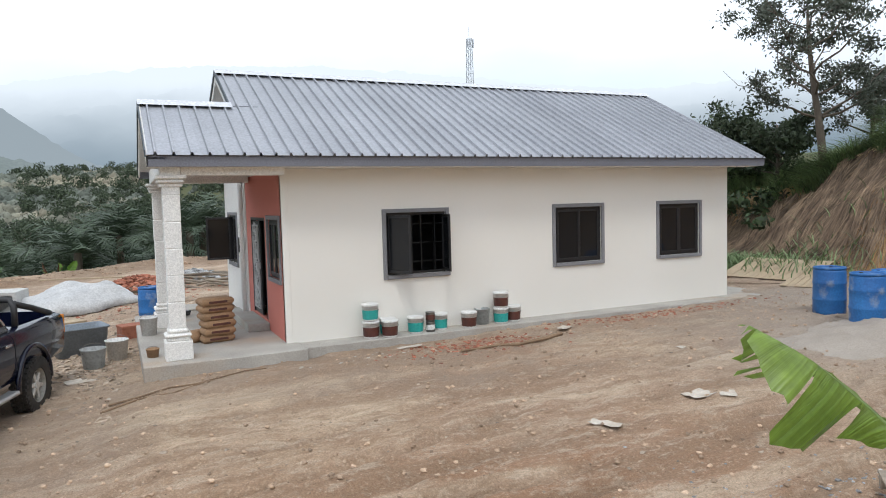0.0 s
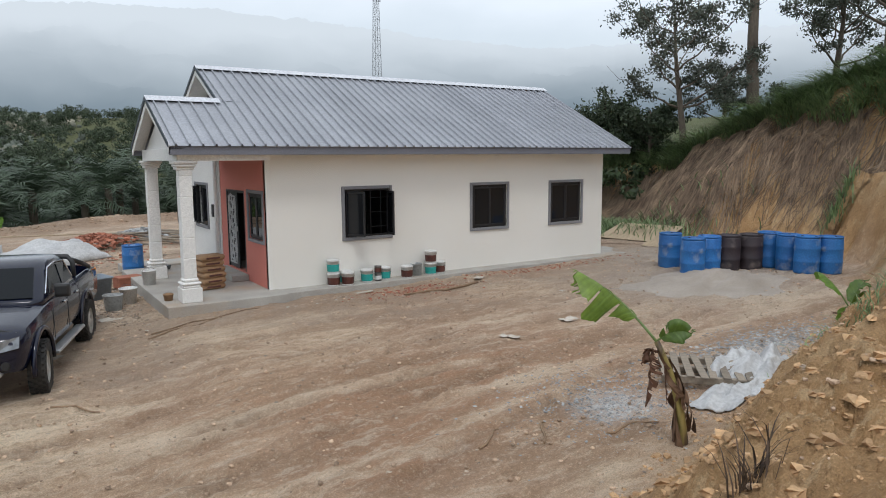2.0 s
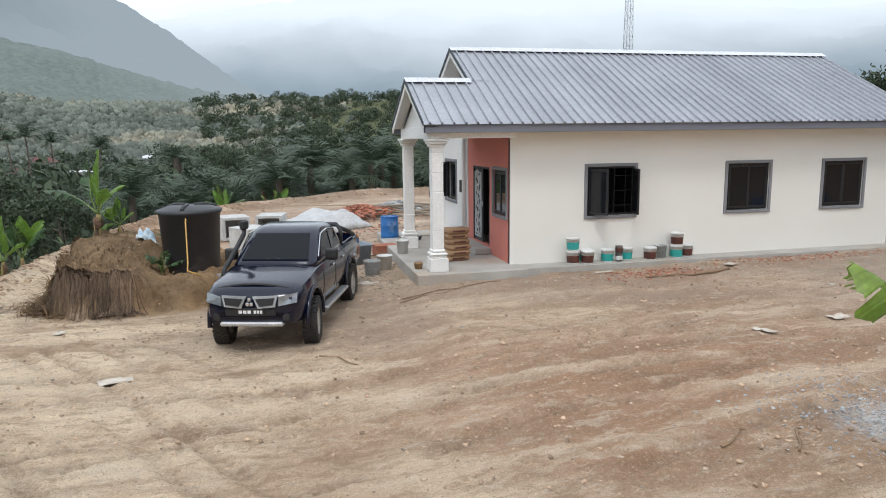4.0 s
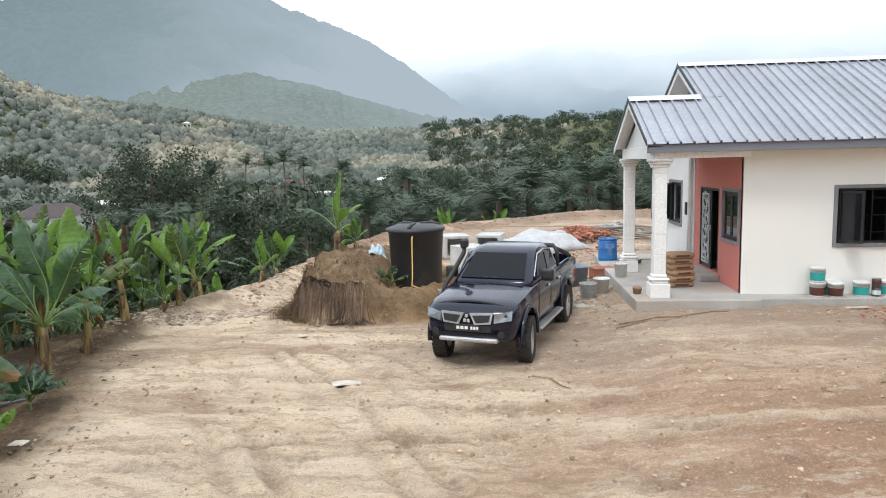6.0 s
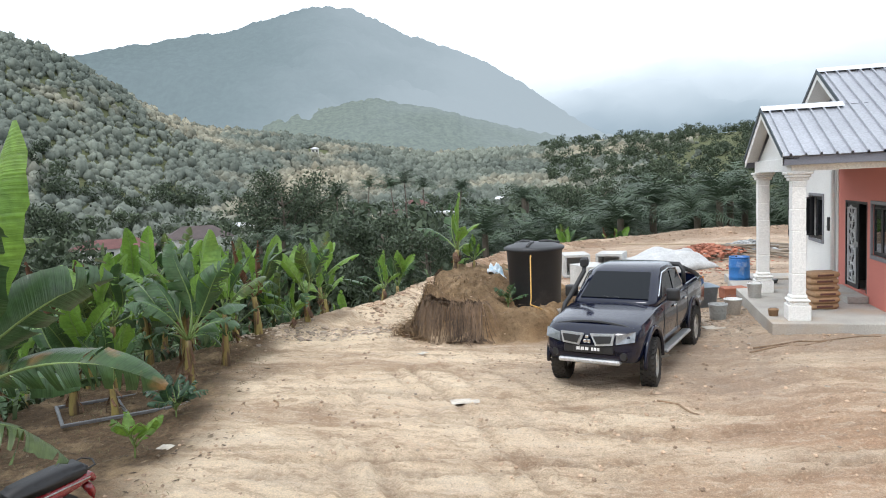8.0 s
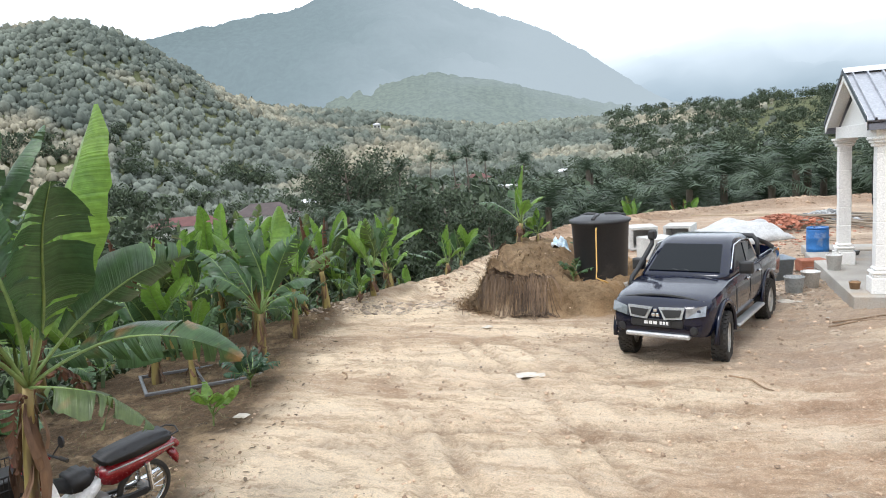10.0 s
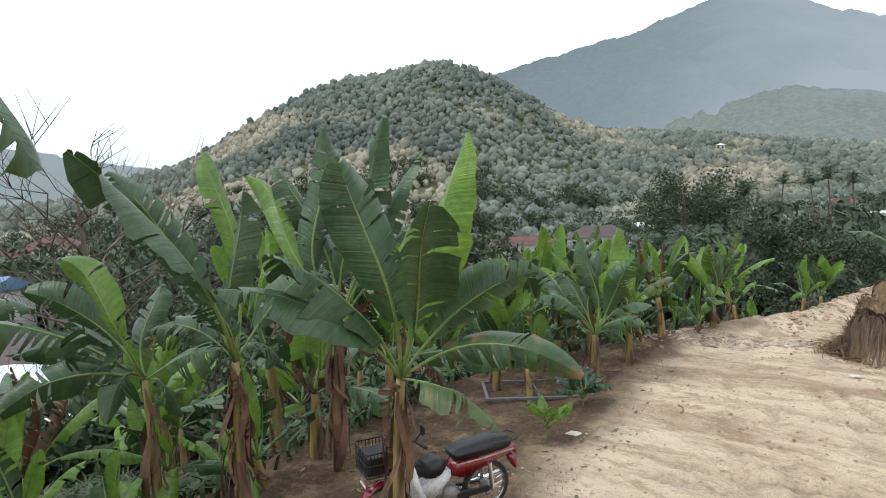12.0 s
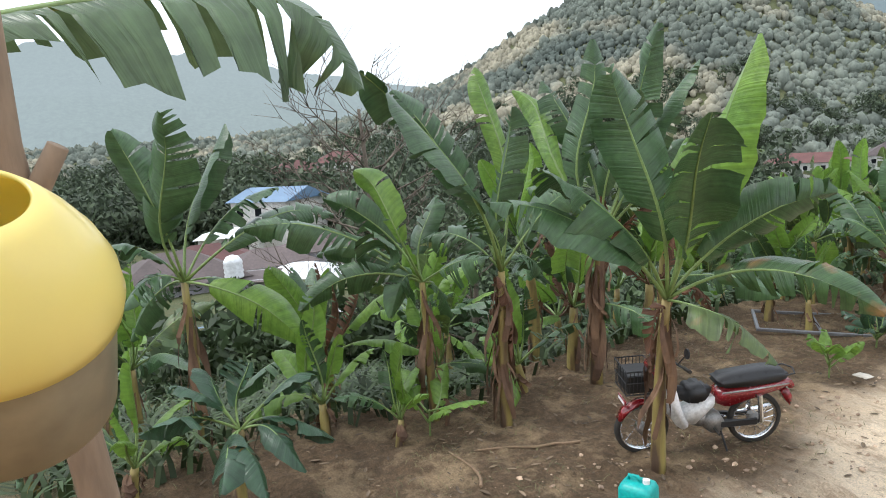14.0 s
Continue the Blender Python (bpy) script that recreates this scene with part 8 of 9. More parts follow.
bucket(2.95, 14.95, 0.002, "sack", "small clay-coloured pot on the porch slab", 0.10, 0.14, "plant_pot")
bucket(2.98, 17.15, 0.002, "pail", "dirty white pail on the slab edge", 0.16, 0.34)
bucket(2.05, 16.15, gz(2.05, 16.15), "clearp", "cloudy plastic bucket on the rubble", 0.20, 0.34)
bucket(2.42, 16.55, gz(2.42, 16.55), "pail", "white plastic bucket on the rubble", 0.19, 0.36)
tub = thing("grey_tub", "grey square plastic tub behind the truck", "tub", pose(1.75, 18.0, gz(1.75, 18.0), 0, 0, 15), "porch clutter")
bm = loft([round_ring(-0.42, 0.42, 0.32, 0.0, 0.08), round_ring(-0.46, 0.46, 0.36, 0.5, 0.08), round_ring(-0.49, 0.49, 0.39, 0.51, 0.08), round_ring(-0.49, 0.49, 0.39, 0.54, 0.08), round_ring(-0.44, 0.44, 0.34, 0.53, 0.08), round_ring(-0.40, 0.40, 0.30, 0.1, 0.08)])
part("shell", bm, mat("grey_blue_plastic", (0.20, 0.24, 0.28), None, 3, 30, 0.5, bump=0.05), tub, smooth=True)
for x, y, w, d, h, mt, lb, rz in ((2.75, 18.7, 0.6, 0.4, 0.28, "brick", "reddish wooden crate beside the porch", 15), (1.5, 19.6, 0.5, 0.45, 0.45, "ply", "brown carton behind the truck", 30), (3.75, 19.3, 0.3, 0.2, 0.1, "black", "black tool case on the slab", 50)):
    c = thing("crate", lb, "crate", pose(x, y, gz(x, y) if x < 2.8 else 0.002, 0, 0, rz), "porch clutter")
    part("box_body", box((-w / 2, -d / 2, 0), (w / 2, d / 2, h), 0.01), M[mt], c)
    part("rim", box((-w / 2 - 0.01, -d / 2 - 0.01, h - 0.05), (w / 2 + 0.01, d / 2 + 0.01, h + 0.004), 0.006), M[mt], c)
# loose step platform by the porch
for x0, y0, x1, y1 in ((2.9, 20.4, 5.0, 21.4),):
    p = thing("concrete_slab", "loose pale concrete slab beside the porch", "slab", pose(0, 0, 0))
    part("slab", box((x0, y0, -0.5), (x1, y1, -0.02), 0.01), M["concrete"], p)

# boxes behind the tank
M["v_box"] = mat("chalky_white_board", (0.52, 0.52, 0.50), (0.42, 0.41, 0.39), 2, 30, 0.9, bump=0.1)
for k, (x, y, rz) in enumerate(((-1.65, 24.6, 14), (-0.35, 25.0, -10), (-1.0, 22.2, 35))):
    c = thing("concrete_box", "chalky white precast box lying with its open side forward", "concrete box", pose(x, y, gz(x, y) + (0.0 if k < 2 else -0.1), 0, 0, rz), "precast boxes")
    bm = bmesh.new()
    for lo, hi in (((-0.35, -0.5, 0), (0.35, 0.4, 0.07)), ((-0.35, -0.5, 0.53), (0.35, 0.4, 0.6)), ((-0.35, -0.5, 0.07), (-0.28, 0.4, 0.53)), ((0.28, -0.5, 0.07), (0.35, 0.4, 0.53)), ((-0.28, 0.33, 0.07), (0.28, 0.4, 0.53))):
        add_box(bm, lo, hi, 0.006)
    bmesh.ops.scale(bm, vec=(1.3, 1.2, 1.3), verts=bm.verts[:])
    part("shell", bm, M["v_box"], c, "chalky white shell")

# timber and poles
rnd = random.Random(3)
for k in range(26):
    x, y = 5.2 + rnd.uniform(-2.2, 2.0), 27.5 + rnd.uniform(-1.6, 1.8)
    ln = rnd.uniform(1.2, 3.2)
    a = rnd.choice((rnd.uniform(-0.4, 0.4), rnd.uniform(1.8, 2.6)))
    t = thing("pole", "pale timber pole in the loose pile", "timber", pose(x, y, gz(x, y) + 0.05 + 0.06 * (k % 5), rnd.uniform(-4, 4), rnd.uniform(-6, 6), math.degrees(a)), "timber pile")
    part("shaft", tube([(-ln / 2, 0, 0), (0, 0.03, 0.01), (ln / 2, 0, 0)], rnd.uniform(0.025, 0.045), 6), M["plank"], t)
lp = thing("long_board", "long pale timber board lying along the berm", "timber", pose(2.6, 30.5, gz(2.6, 30.5) + 0.25, 0, 2, 6), "timber pile")
part("shaft", box((-2.6, -0.06, 0), (2.6, 0.06, 0.05), 0.006), M["ply"], lp)
for k in range(14):
    x, y = -0.6 + rnd.uniform(-1.3, 1.3), 27.0 + rnd.uniform(-0.8, 0.8)
    t = thing("scrap_board", "scrap board on the rubbish heap", "timber", pose(x, y, gz(x, y) + 0.06 + 0.05 * (k % 6), rnd.uniform(-12, 12), rnd.uniform(-12, 12), rnd.uniform(0, 180)), "timber pile")
    part("shaft", box((-0.6, -0.1, 0), (0.6, 0.1, 0.03), 0.004), M[("plank", "ply", "paper")[k % 3]], t)


def stones(name, label, material, n, xf, s0, s1, seed, flat=0.6, lift=0.3, pile=0.0, cx=0, cy=0):
    """Loose angular bits joined into one object."""
    g = np.random.default_rng(seed)
    x, y = xf(g, n)
    v0 = np.array([[1, 0, 0], [0, 1, 0], [-1, 0, 0], [0, -1, 0], [0.55, 0.5, 0.8], [-0.5, 0.55, 0.75], [-0.55, -0.5, 0.8], [0.5, -0.55, 0.7]])
    f0 = np.array([[0, 1, 5, 4], [1, 2, 6, 5], [2, 3, 7, 6], [3, 0, 4, 7], [4, 5, 6, 7]])
    z = ground_z(x, y)
    if pile:
        d = np.hypot((x - cx), (y - cy))
        z = z + pile * np.clip(1 - d / d.max(), 0, 1) * g.uniform(0.6, 1, n)
    s = s0 * (s1 / s0) ** (g.random(n) ** 2.2)
    jit = v0[None] * g.uniform(0.65, 1.35, (n, 8, 3))
    t = g.uniform(0, 6.28, n)
    c, sn = np.cos(t)[:, None], np.sin(t)[:, None]
    w = np.stack([jit[..., 0] * c - jit[..., 1] * sn, jit[..., 0] * sn + jit[..., 1] * c, jit[..., 2] * flat], -1) * s[:, None, None]
    w = w + np.stack([x, y, z - s * (1 - lift) * 0.3], -1)[:, None, :]
    f = f0[None] + (np.arange(n) * 8)[:, None, None]
    return stuff(name, label, "rubble", [(w.reshape(-1, 3), f.reshape(-1, 4))], material)


def in_yard(g, n):
    az, r = np.radians(g.uniform(-62, 34, n)), 5.6 + 15 * g.random(n) ** 0.8
    return -np.sin(az) * r, np.cos(az) * r


stones("pebbles", "small stones and clods strewn over the yard", M["stone"], 1300, in_yard, 0.008, 0.04, 81)
stones("clods", "dry earth clods in the yard", mat("dry_earth_clods", (0.56, 0.41, 0.29), (0.40, 0.28, 0.19), 6, 30, 0.95, bump=0.3, island=0.3, world_space=True), 2200, in_yard, 0.010, 0.045, 82, 0.5)
stones("gravel_patch", "pale grey gravel spread by the sand", M["gravel"], 3400, lambda g, n: (10.3 + g.normal(size=n) * 1.1, 6.25 + g.normal(size=n) * 0.34), 0.012, 0.035, 83)
stones("gravel_patch", "scattered pale gravel near the pallet", M["gravel"], 2600, lambda g, n: (6.5 + g.normal(size=n) * 0.7, 5.9 + g.normal(size=n) * 0.55), 0.008, 0.028, 84)
stones("brick_rubble", "crushed red brick and plaster bits along the apron", M["brick"], 900, lambda g, n: (8.0 + g.normal(size=n) * 0.7, 13.4 + g.normal(size=n) * 0.3), 0.01, 0.05, 85)
stones("brick_rubble", "crushed brick bits along the apron", M["brick"], 700, lambda g, n: (12.6 + g.normal(size=n) * 1.4, 14.0 + g.normal(size=n) * 0.22), 0.01, 0.05, 86)
stones("plaster_bits", "white plaster crumbs and paper scraps along the wall", M["paper"], 500, lambda g, n: (9 + g.normal(size=n) * 3.0, 13.6 + g.normal(size=n) * 0.5), 0.01, 0.045, 87, 0.3)
stones("rubble", "rubble and litter at the corner of the porch", M["stone"], 800, lambda g, n: (2.0 + g.normal(size=n) * 0.45, 16.4 + g.normal(size=n) * 1.0), 0.02, 0.09, 88)
stones("rubble", "broken brick, plaster and stones strewn behind the truck", M["stone"], 900, lambda g, n: (2.0 + g.normal(size=n) * 1.9, 23.0 + g.normal(size=n) * 3.4), 0.02, 0.13, 93)
stones("brick_rubble", "red brick bits strewn before the berm", M["brick"], 420, lambda g, n: (2.2 + g.normal(size=n) * 1.8, 25.5 + g.normal(size=n) * 2.2), 0.03, 0.12, 94)
stones("berm_clods", "clods along the earth berm", mat("berm_clods", (0.40, 0.28, 0.19), (0.26, 0.18, 0.12), 6, 30, 0.95, bump=0.3, island=0.3, world_space=True), 1600, lambda g, n: (lambda a, o: (-np.sin(a) * (np.interp(np.degrees(a), EDGE_AZ, EDGE_R) - 1.2 + o), np.cos(a) * (np.interp(np.degrees(a), EDGE_AZ, EDGE_R) - 1.2 + o)))(np.radians(g.uniform(-26, 22, n)), g.normal(size=n) * 0.9), 0.03, 0.16, 95)
stones("brick_heap", "heap of broken red bricks near the berm", M["brick"], 420, lambda g, n: (3.0 + g.normal(size=n) * 0.7, 27.6 + g.normal(size=n) * 0.7), 0.06, 0.16, 89, 0.7, 0.5, 0.5, 3.0, 27.6)
stones("stone_heap", "heap of grey broken stones near the berm", M["gravel"], 300, lambda g, n: (4.9 + g.normal(size=n) * 0.6, 29.3 + g.normal(size=n) * 0.5), 0.06, 0.16, 90, 0.7, 0.5, 0.4, 4.9, 29.3)
stones("heap_clods", "clods fallen along the edge of the track", M["stone"], 500, lambda g, n: (lambda a, r: (-np.sin(a) * r, np.cos(a) * r))(np.radians(g.uniform(17, 32, n)), np.interp(np.degrees(0 * n) + 0, [0], [0]) + g.normal(size=n) * 0.35 + 16.2), 0.03, 0.12, 91)
stones("bank_clods", "loose clay clods on the bank", mat("clay_clods", (0.56, 0.36, 0.19), (0.36, 0.215, 0.11), 6, 30, 0.95, bump=0.3, island=0.3, world_space=True), 4200, lambda g, n: (lambda x: (x, foot_y(x) + g.uniform(-2.6, 0.3, n)))(g.uniform(3.0, 14, n)), 0.01, 0.075, 92, 0.8, 0.1)

# sand heap
n = 50
u, w = np.meshgrid(np.linspace(-1, 1, n), np.linspace(-1, 1, n))
X, Y = 14.1 + u * 2.6, 9.9 + w * 1.7
hgt = np.clip(1 - np.sqrt(u * u + w * w) * (1 + 0.5 * fbm(u * 2, w * 2, 3, 6)), 0, 1)
Z = ground_z(X, Y) - 0.07 + 0.42 * hgt ** 1.1 + 0.06 * fbm(X * 3, Y * 3, 3, 7) * (hgt > 0)
i = np.arange(n * n).reshape(n, n)
sand = mesh_np("sand_heap", np.stack([X, Y, Z], -1).reshape(-1, 3), np.stack([i[:-1, :-1], i[:-1, 1:], i[1:, 1:], i[1:, :-1]], -1).reshape(-1, 4), M["sand"])
tagged(sand, "low spread heap of grey-brown building sand", "sand heap", kind="stuff")

# litter of paper and sticks
for k, (x, y, a, b, rz) in enumerate(((8.95, 9.25, 0.24, 0.16, 10), (9.25, 9.08, 0.16, 0.12, 50), (10.85, 11.4, 0.24, 0.1, 80), (7.3, 9.0, 0.1, 0.22, 30), (-2.43, 10.2, 0.28, 0.17, 20), (-6.05, 7.75, 0.12, 0.1, 0), (0.6, 13.0, 0.3, 0.16, 40), (-3.9, 12.9, 0.12, 0.1, 70), (1.9, 15.4, 0.32, 0.2, 15), (10.1, 13.7, 0.2, 0.12, 30), (7.0, 13.9, 0.3, 0.1, 10))):
    p = thing("paper_scrap", "dirty white scrap of card lying on the dirt", "litter", pose(x, y, gz(x, y) + 0.012, 0, 0, rz), "litter")
    bm = bmesh.new()
    bmesh.ops.create_grid(bm, x_segments=4, y_segments=4, size=0.5)
    for v in bm.verts:
        v.co = Vector((v.co.x * 1.6 * a, v.co.y * 1.6 * b, 0.02 * abs(math.sin(v.co.x * 9 + k) * math.cos(v.co.y * 7 + k)) + 0.01))
    o = part("card", bm, M["paper"], p)
    md = o.modifiers.new("thick", "SOLIDIFY")
    md.thickness = 0.002


def stick(x0, y0, x1, y1, r=0.018, bend=0.08):
    s = thing("stick", "dry crooked stick lying on the dirt", "stick", pose(x0, y0, 0), "litter")
    pts = []
    for q in np.linspace(0, 1, 7):
        x, y = x0 + (x1 - x0) * q + bend * math.sin(q * 5) * 0.3, y0 + (y1 - y0) * q + bend * math.sin(q * 4 + x0)
        pts.append((x - x0, y - y0, gz(x, y) + r * 0.8))
    part("shaft", tube(pts, [r * (1.1 - 0.5 * q) for q in np.linspace(0, 1, 7)], 6), M["stick"], s)


for a in ((0.46, 10.4, 1.02, 9.95), (4.2, 5.75, 4.75, 5.95), (4.85, 5.45, 5.25, 5.75), (2.3, 13.35, 4.6, 13.95), (2.2, 13.1, 3.6, 13.6), (5.6, 5.2, 6.3, 5.0), (-5.5, 9.7, -5.2, 9.4), (9.6, 13.1, 7.6, 13.0), (-6.2, 3.6, -6.6, 2.6), (-5.8, 2.2, -6.8, 2.4), (9.4, 3.7, 12.5, 4.4), (8.7, 3.4, 11.5, 3.9)):
    stick(*a, 0.016 if a[0] < 8 else 0.035)

# aluminium window frame on the ground, saplings
fr = thing("metal_frame", "grey aluminium window frame lying on the ground", "metal frame", pose(-8.05, 9.35, gz(-8.05, 9.35) + 0.02, 0, 2, 48))
M["alu"] = mat("dull_aluminium", (0.20, 0.205, 0.22), None, 3, 30, 0.5, 0.5, bump=0.03)
for lo, hi in (((-0.95, -0.6, 0), (0.95, -0.55, 0.05)), ((-0.95, 0.55, 0), (0.95, 0.6, 0.05)), ((-0.95, -0.55, 0), (-0.90, 0.55, 0.05)), ((0.90, -0.55, 0), (0.95, 0.55, 0.05)), ((-0.03, -0.55, 0.005), (0.01, 0.55, 0.045))):
    part("rail", box(lo, hi, 0.006), M["alu"], fr)


def shrub(x, y, n, size, kind, label, seed):
    rng = random.Random(seed)
    s = thing("sapling", label, "sapling", pose(x, y, gz(x, y)))
    part("stem", tube([(0, 0, -0.05), (0.01, 0.01, size * 0.4)], 0.012, 6), M["b_rib"], s)
    for i in range(n):
        a, e, l = i * 2.4, rng.uniform(0.3, 1.2), size * rng.uniform(0.7, 1.1)
        o = new("leaf", leaf_mesh((0, 0, size * rng.uniform(0.2, 0.4)), (math.cos(a) * math.cos(e) * l, math.sin(a) * math.cos(e) * l, size * 0.35 + math.sin(e) * l * 0.8), l * 0.33, 0.12 * l, kind, seed + i))
        o.parent = s


shrub(-6.3, 7.45, 6, 0.62, "fresh", "small bright green banana sapling on bare earth", 501)
shrub(-6.75, 8.95, 13, 0.62, "dark", "low dark glossy-leaved shrub at the track edge", 502)
shrub(-7.35, 2.3, 5, 0.8, "fresh", "bright green banana sapling on the slope", 503)
shrub(-8.3, 3.5, 5, 0.9, "fresh", "bright young banana sapling among the stems", 504)
shrub(-2.55, 15.35, 7, 0.5, "leaf", "green seedling beside the tank", 505)

# ---------------------------------------------------------------- close to the camera
NEAR = (-0.20, -0.175)
jug = thing("jerrycan", "teal plastic jerrycan on the ground by the banana stem", "jerrycan", pose(-4.66, 3.19, gz(-4.66, 3.19), 0, 0, 30))
M["jug"] = mat("teal_plastic", (0.0, 0.36, 0.33), (0.0, 0.30, 0.28), 4, 30, 0.4, bump=0.03)
part("can", loft([round_ring(-0.13, 0.13, 0.11, 0.0, 0.05), round_ring(-0.145, 0.145, 0.125, 0.03, 0.05), round_ring(-0.145, 0.145, 0.125, 0.30, 0.05), round_ring(-0.13, 0.13, 0.11, 0.34, 0.05), round_ring(-0.10, 0.10, 0.08, 0.355, 0.04)]), M["jug"], jug, smooth=True)
part("cap", lathe([(0.03, 0.35), (0.03, 0.39), (0, 0.39)], 12, pose(0.07, 0, 0), False), M["bikewhite"], jug)
part("handle", tube([(-0.09, 0, 0.345), (-0.08, 0, 0.395), (0.0, 0, 0.40), (0.025, 0, 0.35)], 0.016, 6), M["jug"], jug, smooth=True)

post = thing("wooden_post", "weathered wooden post with a sawn branch stub", "post", pose(0, 0, 0))
M["post"] = mat("weathered_brown_log", (0.27, 0.19, 0.125), (0.17, 0.115, 0.075), 3, 30, 0.85, bump=0.5, stretch=(1, 1, 0.25))
px, py = polar(94.5, 1.75, *NEAR)
mx_, my_ = polar(97.8, 1.8, *NEAR)
qx, qy = polar(100.6, 1.85, *NEAR)
part("log", tube([(px, py, gz(px, py) - 0.1), (mx_, my_, 2.07), (qx, qy, 3.0), (qx, qy, 4.4)], [0.05, 0.045, 0.043, 0.04], 12), M["post"], post, smooth=True)
sx, sy = polar(100.3, 1.85, *NEAR)
tx, ty = polar(97.1, 1.8, *NEAR)
part("branch_stub", tube([(sx, sy, 2.80), ((sx + tx) / 2, (sy + ty) / 2, 2.90), (tx, ty, 2.99)], [0.03, 0.027, 0.024], 10), M["post"], post, smooth=True)

hx, hy = polar(102.9, 0.88, *NEAR)
h_d = Vector((NEAR[0] - hx, NEAR[1] - hy, 0)).normalized()
pot = thing("hanging_pot", "yellow plastic container over a cloudy beige cup, tied to the post", "container",
            pose(hx, hy, 2.80) @ Matrix.Scale(0.76, 4) @ Matrix.Rotation(radians(-1.8), 4, -h_d) @ Matrix.Rotation(radians(31.8), 4, Vector((0, 0, 1)).cross(h_d)))
M["yellow"] = mat("yellow_plastic", (0.95, 0.80, 0.27), (0.95, 0.79, 0.26), 0.8, 0.6, 0.2, bump=0.0, trans=0.3)
M["beige"] = mat("cloudy_beige_plastic", (0.42, 0.36, 0.24), (0.36, 0.30, 0.20), 5, 12, 0.35, bump=0.02, trans=0.3)
part("yellow_shell", lathe([(0.163, -0.012), (0.172, -0.006), (0.176, 0.02), (0.169, 0.06), (0.150, 0.10), (0.122, 0.14), (0.096, 0.17), (0.074, 0.19), (0.069, 0.186), (0.09, 0.165), (0.115, 0.135), (0.142, 0.096), (0.161, 0.058), (0.167, 0.02), (0.163, -0.012)], 56, None, False), M["yellow"], pot, "bright yellow plastic shell", True)
part("cup", lathe([(0.0, -0.205), (0.146, -0.205), (0.154, -0.195), (0.162, -0.01), (0.162, 0.02), (0.156, 0.02), (0.148, -0.185), (0, -0.19)], 56, None, False), M["beige"], pot, "cloudy beige cup", True)
# added black disc standing for the shade inside the shell, not earth
part("soil", lathe([(0.0, 0.03), (0.16, 0.025)], 32, None, False), M["black"], pot)

wire_top = Vector((qx, qy, 3.05))
rim_pt = Vector((hx, hy, 2.93))
part("tie_wire", tube([rim_pt, rim_pt.lerp(wire_top, 0.5) + Vector((0, 0, -0.03)), wire_top], 0.004, 5), M["steel"], post, "thin wire holding the pot")
c_x, c_y = polar(108, 1.95, *NEAR)
t1, t2, t3 = polar(73.2, 2.35, *NEAR), polar(118, 3.2, *NEAR), polar(128, 2.6, *NEAR)
over = banana(polar(111, 2.05, *NEAR), (c_x, c_y, 3.25), [(*t2, 4.6, 0.5, 0.3, "leaf"), (*t3, 4.2, 0.5, 0.4, "leaf")], "banana plant beside the post with a torn leaf arching overhead", 41, 0.08, 6)
o_x, o_y, o_z = over.matrix_basis.translation
arch = [(*polar(a, 2.15, *NEAR), z) for a, z in ((103, 3.30), (98.5, 3.35), (94, 3.385), (89.5, 3.40), (85, 3.40), (81, 3.39), (78.4, 3.37), (76.2, 3.26), (74.2, 3.08))]
arch = [Vector((x - o_x, y - o_y, z - o_z)) for x, y, z in arch]
o = new("leaf", leaf_mesh(Vector((c_x - o_x, c_y - o_y, 3.27 - o_z)), arch[-1], 0.46, 0, "torn", 461, Vector((0.2, -0.1, 0.9)), arch[:-1]))
o.parent = over

# clods and pebbles over the yard, dead leaves under the plants
g = np.random.default_rng(81)
n = 9000
cx, cy = g.uniform(-6, 18, n), 1.5 + 13 * g.uniform(0, 1, n)
ok = (cy > foot_y(cx) - 2.5) & (fbm(cx * 0.7, cy * 0.7, 3, 83) > -0.25)
cx, cy = cx[ok], cy[ok]
cs = 0.008 + 0.03 * g.uniform(0, 1, len(cx)) ** 4
M["clod"] = mat("earth_clods", (0.54, 0.395, 0.28), (0.36, 0.25, 0.17), 3, 40, 0.95, bump=0.3, island=0.4, world_space=True)
cv, cf = lump(82, 4, 5)
stuff("clods", "small clods and pebbles scattered over the bare yard", "pebbles", [scatter(cv * [1, 1, 0.6], cf, np.stack([cx, cy, ground_z(cx, cy) - 0.004], -1), cs, g.uniform(0, 6.28, len(cx)))], M["clod"])
n = 3200
dx_, dy_ = g.uniform(-10, -3.6, n), g.uniform(-1.5, 12, n)
ok = dx_ < np.interp(dy_, [-5, 0, 4, 6, 8, 10.5, 13.5], [-1.0, -2.2, -3.9, -4.6, -5.2, -6.3, -7.2])
dx_, dy_ = dx_[ok], dy_[ok]
n = len(dx_)
st = np.linspace(-1, 1, 5)
curl = np.array([[a, b * 0.32 * (1 - 0.7 * abs(a) ** 2), 0.22 * a * a + 0.3 * b * b * (1 - a * a)] for a in st for b in (-1, 0, 1)])
cq = np.array([[3 * i + j, 3 * i + j + 3, 3 * i + j + 4, 3 * i + j + 1] for i in range(4) for j in range(2)])
M["litter"] = mat("dead_leaf_litter", (0.23, 0.165, 0.105), (0.11, 0.078, 0.053), 3, 30, 0.9, bump=0.2, island=0.5, world_space=True)
stuff("leaf_litter", "curled dead brown leaves lying under the banana plants", "dead leaves", [scatter(curl, cq, np.stack([dx_, dy_, ground_z(dx_, dy_) + 0.006], -1), 0.012 + 0.055 * g.uniform(0, 1, n) ** 3, g.uniform(0, 6.28, n), g.uniform(0.3, 1.0, n))], M["litter"])

